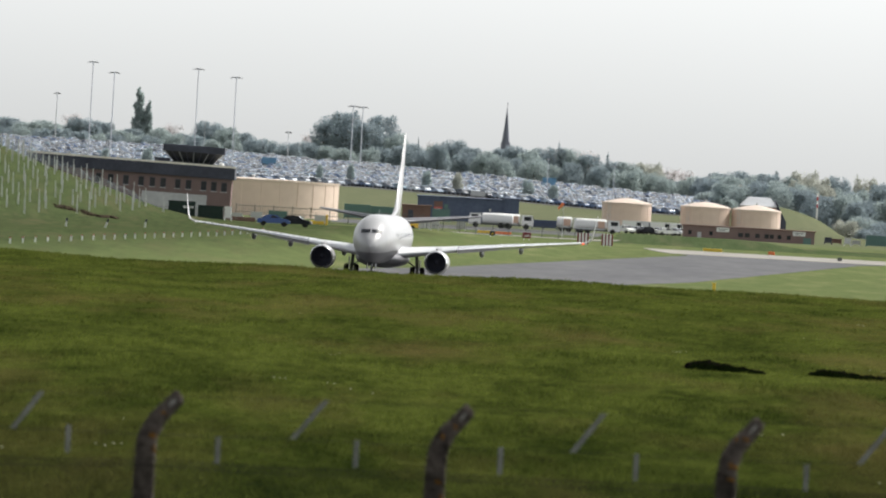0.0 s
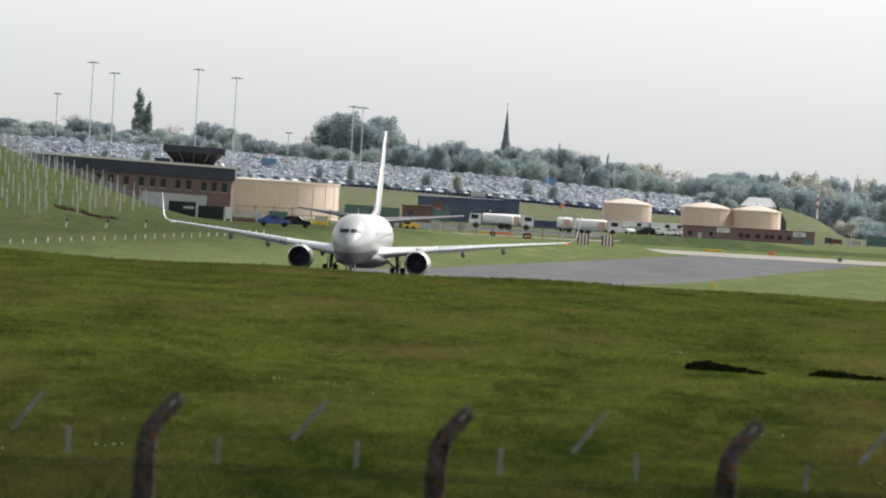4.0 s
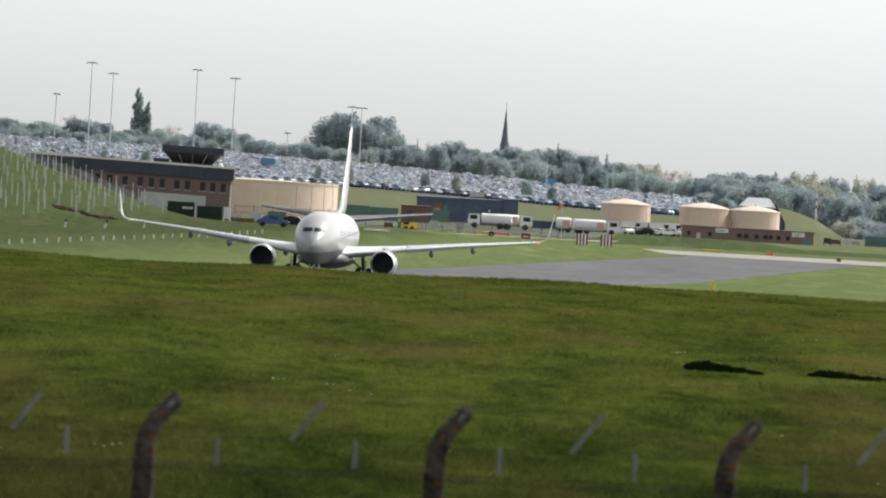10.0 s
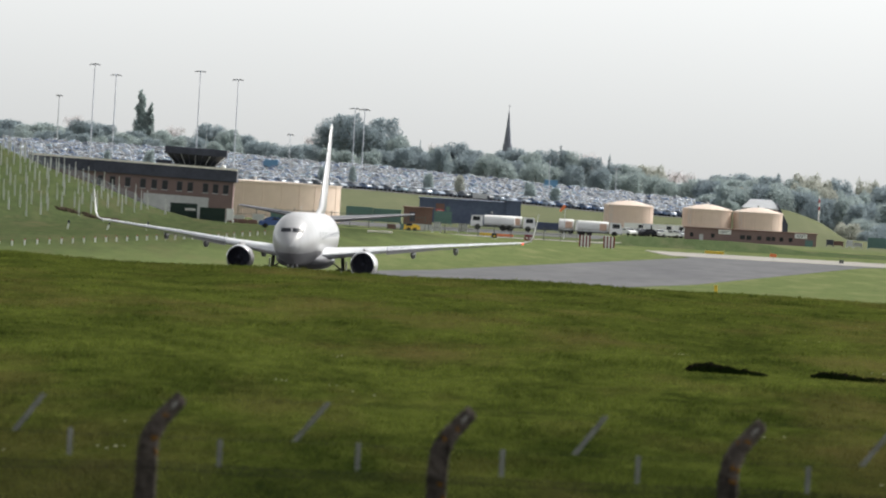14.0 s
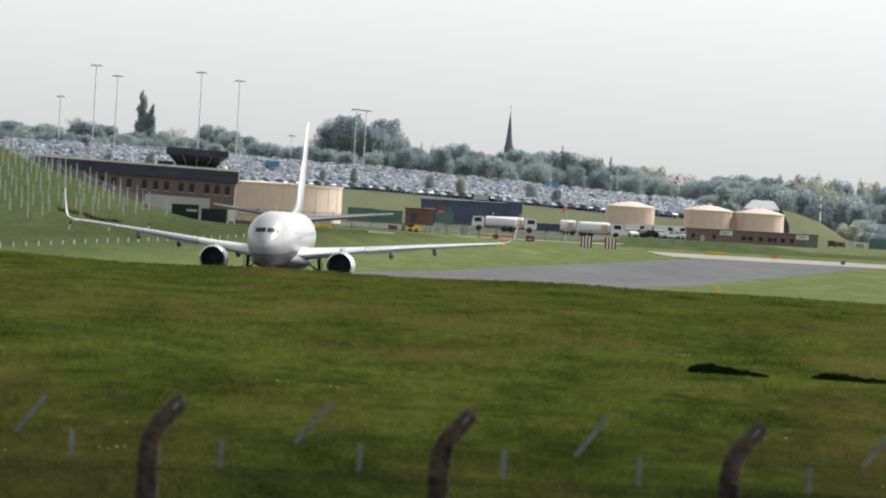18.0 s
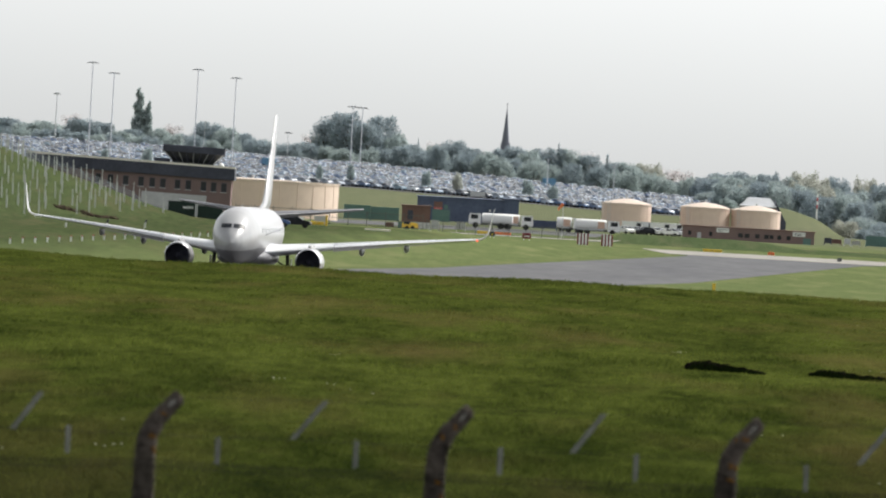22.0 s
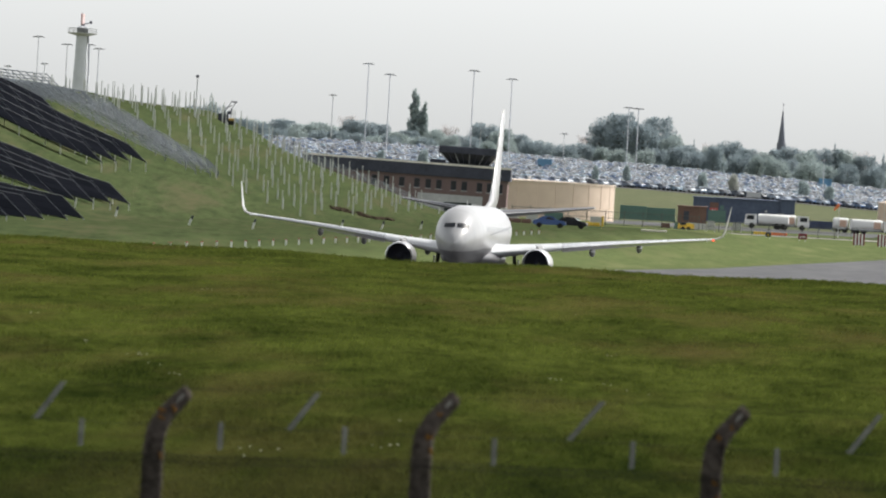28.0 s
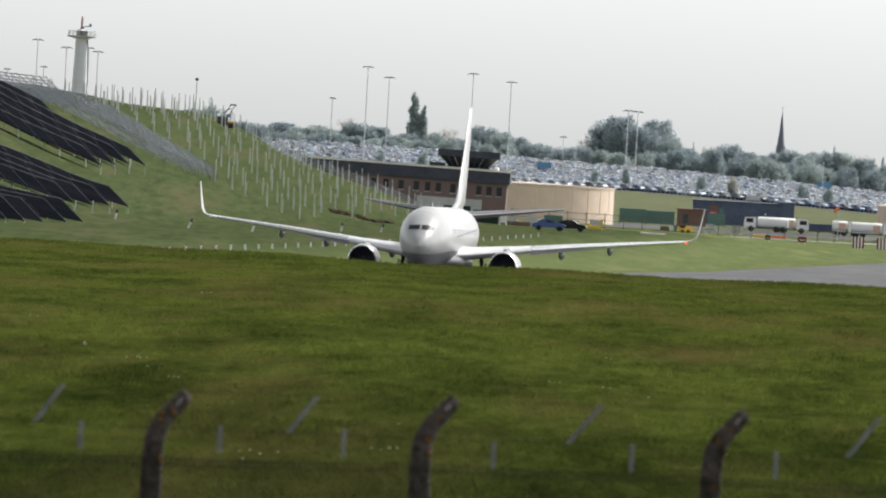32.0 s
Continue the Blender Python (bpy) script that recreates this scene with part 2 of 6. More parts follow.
LICHEN = shade("orange_lichen", (0.10, 0.05, 0.014), (0.19, 0.09, 0.02), 0.95, grain=20, bump=0.4, spec=0)
GALV = shade("galvanised_steel", (0.38, 0.39, 0.40), (0.58, 0.59, 0.60), 0.45, 0.6, grain=5, bump=0.05)
POSTSTEEL = shade("new_galvanised_post", (0.48, 0.49, 0.47), (0.72, 0.72, 0.69), 0.6, 0.1, grain=4, bump=0.05)
DULLSTEEL = shade("dull_weathered_steel", (0.09, 0.094, 0.092), (0.19, 0.19, 0.18), 0.7, 0.2, grain=5, bump=0.05, spec=0.2)
ARMSTEEL = shade("pale_weathered_steel", (0.10, 0.105, 0.105), (0.28, 0.28, 0.27), 0.7, 0.1, grain=9, patch=2.5, bump=0.1, spec=0.2)
RACK = shade("rack_steel", (0.125, 0.145, 0.165), (0.215, 0.235, 0.26), 0.6, 0.2, grain=5, bump=0.05)
WIRE = shade("old_wire", (0.012, 0.012, 0.011), (0.035, 0.034, 0.03), 0.9, 0.0, grain=5, bump=0, spec=0)
WHITE = shade("white_aircraft_paint", (0.33, 0.33, 0.34), (0.39, 0.385, 0.387), 0.3, grain=1.6, patch=0.4, bump=0.0, spec=0.4)
# Two-tone belly grey, made darker to hold the shade under the nose.
BELLY = shade("grey_paint_with_shade", (0.14, 0.14, 0.15), (0.19, 0.187, 0.197), 0.3, grain=1.0, patch=0.3, bump=0.0, spec=0.25)
# Also colours the tailplane, in place of its underside shade.
SLATEGREY = shade("dark_grey_paint_and_shade", (0.10, 0.10, 0.115), (0.15, 0.15, 0.165), 0.4, grain=1, patch=0.3, bump=0.0)
WINGGREY = shade("wing_grey_paint", (0.52, 0.53, 0.55), (0.66, 0.67, 0.69), 0.35, grain=0.8, patch=0.3, bump=0.0)
BAREMETAL = shade("polished_lip_metal", (0.62, 0.62, 0.63), (0.78, 0.78, 0.79), 0.22, 0.9, grain=3, bump=0.0)
DARK = shade("dark_cavity", (0.02, 0.02, 0.025), (0.05, 0.05, 0.06), 0.6, grain=6, bump=0.0, spec=0.05)
RUBBER = shade("black_rubber", (0.012, 0.012, 0.012), (0.03, 0.03, 0.03), 0.8, grain=8, bump=0.1, spec=0.15)
COCKPIT = shade("dark_cockpit_glass", (0.01, 0.012, 0.017), (0.02, 0.023, 0.03), 0.35, grain=1, bump=0.0, spec=0.15)
TRIM = shade("pale_roof_glint_and_slab", (0.72, 0.66, 0.57), (0.86, 0.80, 0.72), 0.4, grain=2, patch=0.6, bump=0.0)
GLASS = shade("dark_window_glass", (0.012, 0.014, 0.017), (0.03, 0.033, 0.038), 0.08, grain=1, bump=0.0)
# Brick, dark and navy cladding, green container, spire: lifted, haze put into the colour.
BRICK = shade("red_brown_brick", (0.16, 0.115, 0.11), (0.27, 0.19, 0.175), 0.85, grain=7, patch=0.5, bump=0.3, piece=True, spec=0.1)
SLATE = shade("dark_cladding", (0.0352, 0.03795, 0.054), (0.0768, 0.08085, 0.108), 0.5, grain=2, patch=0.4, bump=0.05, spec=0.2)
RENDER = shade("pale_render", (0.40, 0.40, 0.40), (0.55, 0.55, 0.54), 0.8, grain=2, patch=0.3, bump=0.1)
BEIGE = shade("peach_tank_paint", (0.60, 0.46, 0.375), (0.70, 0.55, 0.455), 0.55, grain=0.8, patch=0.12, bump=0.05)
BEIGETOP = shade("pale_tank_roof_paint", (0.58, 0.47, 0.39), (0.68, 0.56, 0.47), 0.5, grain=1.5, patch=0.3, bump=0.05)
NAVY = shade("navy_sheet_cladding", (0.052, 0.0675, 0.1131), (0.104, 0.1283, 0.1958), 0.5, grain=1.5, patch=0.3, bump=0.05, spec=0.2)
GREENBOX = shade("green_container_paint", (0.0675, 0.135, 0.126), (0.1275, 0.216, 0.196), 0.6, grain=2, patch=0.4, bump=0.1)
DARKGREEN = shade("dark_green_paint", (0.012, 0.028, 0.022), (0.03, 0.05, 0.042), 0.6, grain=2, patch=0.4, bump=0.1, spec=0.2)
RUST = shade("rust_brown_cladding", (0.12, 0.06875, 0.0585), (0.204, 0.1187, 0.0975), 0.8, grain=3, patch=0.4, bump=0.1)
SIGNWHITE = shade("white_board", (0.68, 0.68, 0.66), (0.80, 0.80, 0.78), 0.5, grain=4, bump=0)
SIGNRED = shade("maroon_board", (0.12, 0.0072, 0.015), (0.18, 0.012, 0.024), 0.5, grain=4, bump=0)
SIGNBLACK = shade("black_board", (0.012, 0.012, 0.012), (0.03, 0.03, 0.03), 0.5, grain=4, bump=0)
ORANGE = shade("orange_fabric", (0.75, 0.16, 0.05), (0.9, 0.25, 0.1), 0.7, grain=4, bump=0)
YELLOW = shade("yellow_paint", (0.62, 0.40, 0.03), (0.78, 0.52, 0.06), 0.6, grain=4, bump=0)
BLUECAR = shade("blue_car_paint", (0.012, 0.055, 0.23), (0.016, 0.065, 0.21), 0.3, 0.0, grain=2, bump=0, coat=0.2)
BLACKCAR = shade("black_car_paint", (0.006, 0.007, 0.011), (0.014, 0.015, 0.02), 0.4, 0.0, grain=2, bump=0, coat=0.0, spec=0.15)
PANEL = shade("solar_cell_glass", (0.005, 0.006, 0.008), (0.011, 0.012, 0.016), 0.5, grain=1.5, patch=0.3, bump=0.0, piece=True, spec=0.0)
PALEBLUE = shade("blue_sheeting", (0.10, 0.22, 0.34), (0.15, 0.30, 0.42), 0.6, grain=2, bump=0)
BARK = shade("bark", (0.05, 0.04, 0.03), (0.11, 0.09, 0.07), 0.95, grain=4, bump=0.4, spec=0)
STONE = shade("grey_spire_stone", (0.12, 0.128, 0.165), (0.19, 0.20, 0.24), 0.9, grain=2, patch=0.3, bump=0.2, spec=0.1)
TOWERGREY = shade("tower_concrete", (0.50, 0.52, 0.55), (0.62, 0.63, 0.66), 0.8, grain=1, patch=0.2, bump=0.1)
RADARPINK = shade("faded_radar_paint", (0.50, 0.36, 0.36), (0.62, 0.47, 0.46), 0.6, grain=3, bump=0)
RADARRED = shade("red_radar_paint", (0.36, 0.05, 0.06), (0.5, 0.09, 0.09), 0.5, grain=3, bump=0)
# Leaf colours lifted to pale grey-blue: the far haze is put into them.
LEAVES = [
    shade("hazed_dull_green_leaves", (0.150, 0.180, 0.182), (0.198, 0.228, 0.222), 0.7, grain=0.8, patch=0.15, bump=0, island=True, thin=0.65),
    shade("hazed_dark_green_leaves", (0.118, 0.145, 0.160), (0.156, 0.184, 0.194), 0.7, grain=0.8, patch=0.15, bump=0, island=True, thin=0.65),
    shade("hazed_olive_leaves", (0.176, 0.183, 0.165), (0.245, 0.249, 0.215), 0.7, grain=0.8, patch=0.15, bump=0, island=True, thin=0.65),
    shade("hazed_budding_leaves", (0.265, 0.244, 0.250), (0.353, 0.324, 0.330), 0.8, grain=0.8, patch=0.15, bump=0, island=True, thin=0.3),
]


# ---- mesh helpers ----
def mesh_of(bm, material, name, smooth=0.0):
    me = bpy.data.meshes.new(name)
    bmesh.ops.recalc_face_normals(bm, faces=bm.faces)
    bm.to_mesh(me)
    bm.free()
    for m in material if isinstance(material, (list, tuple)) else (material,):
        me.materials.append(m)
    if smooth:
        me.polygons.foreach_set("use_smooth", [True] * len(me.polygons))
        me.set_sharp_from_angle(angle=radians(smooth))
    return me


def part(name, bm, material, parent=None, label="", m=None, smooth=0.0):
    """Links a bmesh (or a ready mesh) as one object, under a thing or a part."""
    me = bm if isinstance(bm, bpy.types.Mesh) else mesh_of(bm, material, name, smooth)
    ob = new(name, me)
    if parent:
        ob.parent = parent
    if m is not None:
        ob.matrix_basis = m
    if label:
        ob["label"] = label
    return ob


def thing(name, label, category, m=None, group="", kind=""):
    ob = tagged(new(name), label, category, group, kind)
    ob.empty_display_size = 0.2
    if m is not None:
        ob.matrix_basis = m
    return ob


def box(bm, x0, x1, y0, y1, z0, z1, bevel=0.0):
    v = [bm.verts.new((x, y, z)) for z in (z0, z1) for y in (y0, y1) for x in (x0, x1)]
    fs = [bm.faces.new([v[i] for i in q]) for q in ((0, 2, 3, 1), (4, 5, 7, 6), (0, 1, 5, 4), (2, 6, 7, 3), (0, 4, 6, 2), (1, 3, 7, 5))]
    if bevel:
        bmesh.ops.bevel(bm, geom=list({e for f in fs for e in f.edges}), offset=bevel, segments=1, affect="EDGES")
    return bm


def boxes(*rows, bevel=0.0):
    bm = bmesh.new()
    for r in rows:
        box(bm, *r, bevel=bevel)
    return bm


def loft(bm, rings, cap=True, closed=True):
    """Joins rings of equal length by quads."""
    vs = [[bm.verts.new(p) for p in ring] for ring in rings]
    k = len(vs[0])
    for a, b in zip(vs, vs[1:]):
        for i in range(k if closed else k - 1):
            j = (i + 1) % k
            bm.faces.new((a[i], a[j], b[j], b[i]))
    if cap:
        bm.faces.new(vs[0][::-1])
        bm.faces.new(vs[-1])
    return bm


def tube(bm, p0, p1, r0, r1=None, seg=8):
    r1 = r0 if r1 is None else r1
    p0, p1 = Vector(p0), Vector(p1)
    q = (p1 - p0).to_track_quat("Z", "Y").to_matrix()
    ring = [Vector((math.cos(2 * math.pi * i / seg), math.sin(2 * math.pi * i / seg), 0)) for i in range(seg)]
    return loft(bm, [[p0 + q @ (c * r0) for c in ring], [p1 + q @ (c * r1) for c in ring]])


def turned(bm, rows, seg=24, axis="Z", at=(0, 0, 0), cap=True):
    """A turned body: rows of (radius, height along the axis)."""
    out = []
    for r, h in rows:
        ring = []
        for i in range(seg):
            a = 2 * math.pi * i / seg
            c, s = r * math.cos(a), r * math.sin(a)
            p = (c, s, h) if axis == "Z" else (c, h, s) if axis == "Y" else (h, c, s)
            ring.append(Vector(p) + Vector(at))
        out.append(ring)
    return loft(bm, out, cap)


def ease(a, b, v):
    t = np.clip((np.asarray(v, float) - a) / (b - a), 0, 1)
    return t * t * (3 - 2 * t)


# ---- the ground: one sheet ----
LEVEL_Y = (-400, 0, 60, 107, 135, 160, 250, 400, 590, 640, 700, 900, 960, 1150, 1450, 1950, 2150, 2450, 2700, 2760, 3000)
LEVEL_Z = (4.6, 4.55, 3.0, 2.2, 2.5, 2.95, 3.25, 3.37, 3.27, 3.04, 2.3, 0.25, 0.0, -0.15, -0.13, 1.5, 1.9, 3.7, 4.4, 4.8, 10.3)
BANK_S = (-6, 0, 7, 12, 18, 25, 35, 42, 51, 64, 200)
BANK_Z = (-0.5, 0.0, 0.4, 1.9, 4.5, 7.2, 11.7, 12.6, 13.2, 15.2, 17.0)


def toe(y):
    return -28.0 + 0.048 * (np.asarray(y, float) - 1700.0)


def lane(y):
    """The middle line of the taxiway."""
    return -6.16 + 0.0664 * (np.asarray(y, float) - 1148.45)


def ground(x, y):
    """Height of the ground: the near field with its crest, the dip of the taxiway, the bank, and the hill behind."""
    x, y = np.asarray(x, float), np.asarray(y, float)
    z = np.interp(y, LEVEL_Y, LEVEL_Z)
    z = z + 0.07 * np.sin(x * 0.21 + 1.0) * ease(200, 500, y) * (1 - ease(650, 800, y)) + 0.05 * np.sin(x * 0.53 + y * 0.02) * (1 - ease(650, 800, y))
    z = z - 0.12 * np.exp(-(((x - 1.0) / 4.5) ** 2)) * ease(480, 560, y) * (1 - ease(660, 740, y))
    side = ease(17, 44, lane(y) - x)
    z = z + 2.3 * side * ease(820, 950, y) * (1 - ease(1820, 2060, y))
    hill_top = 13.2 + np.interp(x, (-200, -105, -60, -33, 2, 33, 61, 200), (4.3, 4.0, 3.6, 2.4, 1.8, 1.6, 0.9, 0.0))
    t = np.clip((y - 3000) / 160, 0, 1)
    z = np.where(y > 3000, z + t * (hill_top - 10.3), z)
    z = z - np.interp(x, (-20, 5, 33, 60), (0, 0.8, 2.0, 2.4)) * ease(2780, 3000, y)
    z = z - 3.0 * ease(62, 78, x) * ease(2760, 2900, y)
    z = z - 2.5 * ease(80, 92, x) * ease(2760, 2900, y)
    s = toe(y) - x + 6.0 * (1 - ease(1130, 1285, y))
    bank = np.interp(s, BANK_S, BANK_Z) * ease(850, 1455, y) * (1 - ease(1735, 1800, y))
    # the bank falls away at its far end, before the station
    bank = bank - np.interp(s, (7, 14, 20, 26, 32, 36, 40), (0, 0.5, 1.05, 1.6, 2.0, 1.3, 0)) * ease(1660, 1740, y) * (1 - ease(1735, 1800, y))
    z = z + np.maximum(bank, 0)
    mound = 6.6 * np.exp(-(((x - 74.0) / 12.5) ** 2)) * np.exp(-(((y - 2890) / 60.0) ** 2))
    knoll = 1.3 * ease(24, 30, x) * (1 - ease(50, 66, x)) * np.exp(-(((y - 2280) / 13.0) ** 2))
    return z + mound + knoll


def gz(x, y):
    return float(ground(x, y))


def steps(*spans):
    out = []
    for a, b, n in spans:
        out += list(np.linspace(a, b, n, endpoint=False))
    return np.array(out + [spans[-1][1]])


def sheet(xs, ys, lift=0.0):
    """A mesh over the grid of xs and ys that lies on the ground."""
    gx, gy = np.meshgrid(xs, ys)
    co = np.stack([gx, gy, ground(gx, gy) + lift], -1).reshape(-1, 3)
    k, r = len(xs), len(ys)
    faces = [(j * k + i, j * k + i + 1, (j + 1) * k + i + 1, (j + 1) * k + i) for j in range(r - 1) for i in range(k - 1)]
    me = bpy.data.meshes.new("sheet")
    me.from_pydata(co.tolist(), [], faces)
    me.polygons.foreach_set("use_smooth", [True] * len(me.polygons))
    return me


xs = steps((-2400, -260, 14), (-260, -110, 20), (-110, 90, 130), (90, 260, 20), (260, 2400, 14))
ys = steps((-400, 60, 8), (60, 560, 90), (560, 760, 50), (760, 1150, 40), (1150, 1820, 140), (1820, 2200, 22), (2200, 2340, 35), (2340, 2700, 20), (2700, 3200, 50), (3200, 4900, 17))
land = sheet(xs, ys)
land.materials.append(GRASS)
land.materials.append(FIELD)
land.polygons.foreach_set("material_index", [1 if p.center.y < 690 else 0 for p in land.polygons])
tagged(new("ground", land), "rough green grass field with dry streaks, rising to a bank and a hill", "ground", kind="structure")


def ribbon(name, rows, material, label, lift, n=60, across=8):
    """Paving between two lines given as rows of (y, left x, right x)."""
    ry, rl, rr = zip(*rows)
    yy = np.linspace(ry[0], ry[-1], n)
    l, r = np.interp(yy, ry, rl), np.interp(yy, ry, rr)
    f = np.linspace(0, 1, across)
    gx = l[:, None] + (r - l)[:, None] * f
    gy = np.repeat(yy[:, None], across, 1)
    top = np.stack([gx, gy, ground(gx, gy) + lift], -1)
    low = top - np.array((0, 0, 0.25))
    co = np.concatenate([top.reshape(-1, 3), low.reshape(-1, 3)])
    h = n * across
    faces = []
    for j in range(n - 1):
        for i in range(across - 1):
            a = j * across + i
            faces.append((a, a + 1, a + across + 1, a + across))
        for e in (0, across - 1):
            a = j * across + e
            faces.append((a, a + across, h + a + across, h + a))
    me = bpy.data.meshes.new(name)
    me.from_pydata(co.tolist(), [], faces)
    me.materials.append(material)
    return tagged(new(name, me), label, "paving", kind="structure")


ribbon("taxiway", [(880, lane(880) - 13.5, lane(880) + 13.5), (1500, lane(1500) - 14.6, lane(1500) + 13.5), (1960, lane(1960) - 11.5, lane(1960) + 14), (1990, lane(1990) - 14, lane(1990) + 16)], TARMAC, "grey tarmac taxiway crossing the grass", 0.05)


# ---- the airliner ----
HULL = ((0.0, 0.03, 2.78, 0.03), (0.12, 0.26, 2.79, 0.25), (0.4, 0.55, 2.83, 0.54), (0.9, 0.88, 2.92, 0.89), (1.6, 1.18, 3.05, 1.26), (2.5, 1.46, 3.2, 1.64),
        (3.5, 1.68, 3.31, 1.91), (4.8, 1.82, 3.38, 2.06), (6.5, 1.87, 3.40, 2.1), (12, 1.88, 3.40, 2.1), (18, 1.88, 3.40, 2.1), (24, 1.88, 3.40, 2.1), (27, 1.86, 3.45, 2.04),
        (30, 1.66, 3.68, 1.78), (33, 1.22, 4.05, 1.32), (36, 0.68, 4.5, 0.74), (38, 0.22, 4.84, 0.24))
HY = [h[0] for h in HULL]


def hull(y):
    return [float(np.interp(y, HY, [h[k] for h in HULL])) * (0.97 if k == 1 else 1.0) for k in (1, 2, 3)]


def hull_front(x, z):
    """How far behind the nose tip the skin meets the line at x, z."""
    a, b = 0.0, 8.0
    for _ in range(40):
        c = (a + b) / 2
        w, zc, h = hull(c)
        if (x / w) ** 2 + ((z - zc) / h) ** 2 > 1:
            a = c
        else:
            b = c
    return b


def hull_rings(keep, seg=48):
    """Rings of the skin: the white upper part or the grey under part, split at an angle from the crown."""
    side, under = keep
    ys = sorted(set([round(v, 3) for v in np.concatenate([np.linspace(0, 1, 8), np.linspace(1, 8, 20), np.linspace(8, 24, 9), np.linspace(24, 38, 18)])]))
    out = []
    for y in ys:
        w, zc, h = hull(y)
        level = 2.2 + 0.3 * float(ease(0.0, 6.0, y)) if y < 27 else zc + h * math.cos(2 * math.pi * side)
        edge = min(0.499, math.acos(max(-1.0, min(1.0, (level - zc) / h))) / (2 * math.pi))  # the grey lies below one level line
        a0, a1 = (edge, 1 - edge) if under else (-edge, edge)
        out.append([(w * math.sin(2 * math.pi * a), y, zc + h * math.cos(2 * math.pi * a)) for a in np.linspace(a0, a1, seg)])
    return out


def foil(x, y, z, chord, thick, cant=0.0):
    """A wing section: its leading edge at x, y, z; cant in degrees, 90 for an upright one."""
    prof = ((0, 0), (0.012, 0.35), (0.05, 0.68), (0.15, 0.95), (0.32, 1.0), (0.6, 0.72), (0.85, 0.3), (1, 0.03),
            (1, -0.03), (0.85, -0.12), (0.6, -0.4), (0.32, -0.62), (0.15, -0.6), (0.05, -0.45), (0.012, -0.25))
    c, s = math.cos(radians(cant)), math.sin(radians(cant))
    return [(x - s * h * thick * chord / 2, y + d * chord, z + c * h * thick * chord / 2) for d, h in prof]


def wing_rows(side):
    rows = [(1.2, 12.6, 2.16, 9.2, 0.15, 4), (2.4, 13.9, 2.29, 7.6, 0.145, 5), (5.6, 15.9, 2.72, 5.2, 0.135, 6), (10.5, 18.9, 3.32, 3.7, 0.125, 7), (14.5, 21.35, 3.74, 2.5, 0.12, 8), (16.75, 22.75, 3.97, 1.85, 0.11, 9)]
    tip = [(17.15, 23.0, 4.06, 1.75, 0.09, 25), (17.42, 23.3, 4.22, 1.6, 0.085, 50), (17.58, 23.6, 4.55, 1.45, 0.08, 74), (17.72, 24.1, 5.3, 1.05, 0.08, 80), (17.9, 24.8, 6.38, 0.55, 0.08, 80)]
    turn = lambda rr: [[(side * p[0], p[1], p[2]) for p in foil(*r)] for r in rr]
    return turn(rows), turn([rows[-1]] + tip)


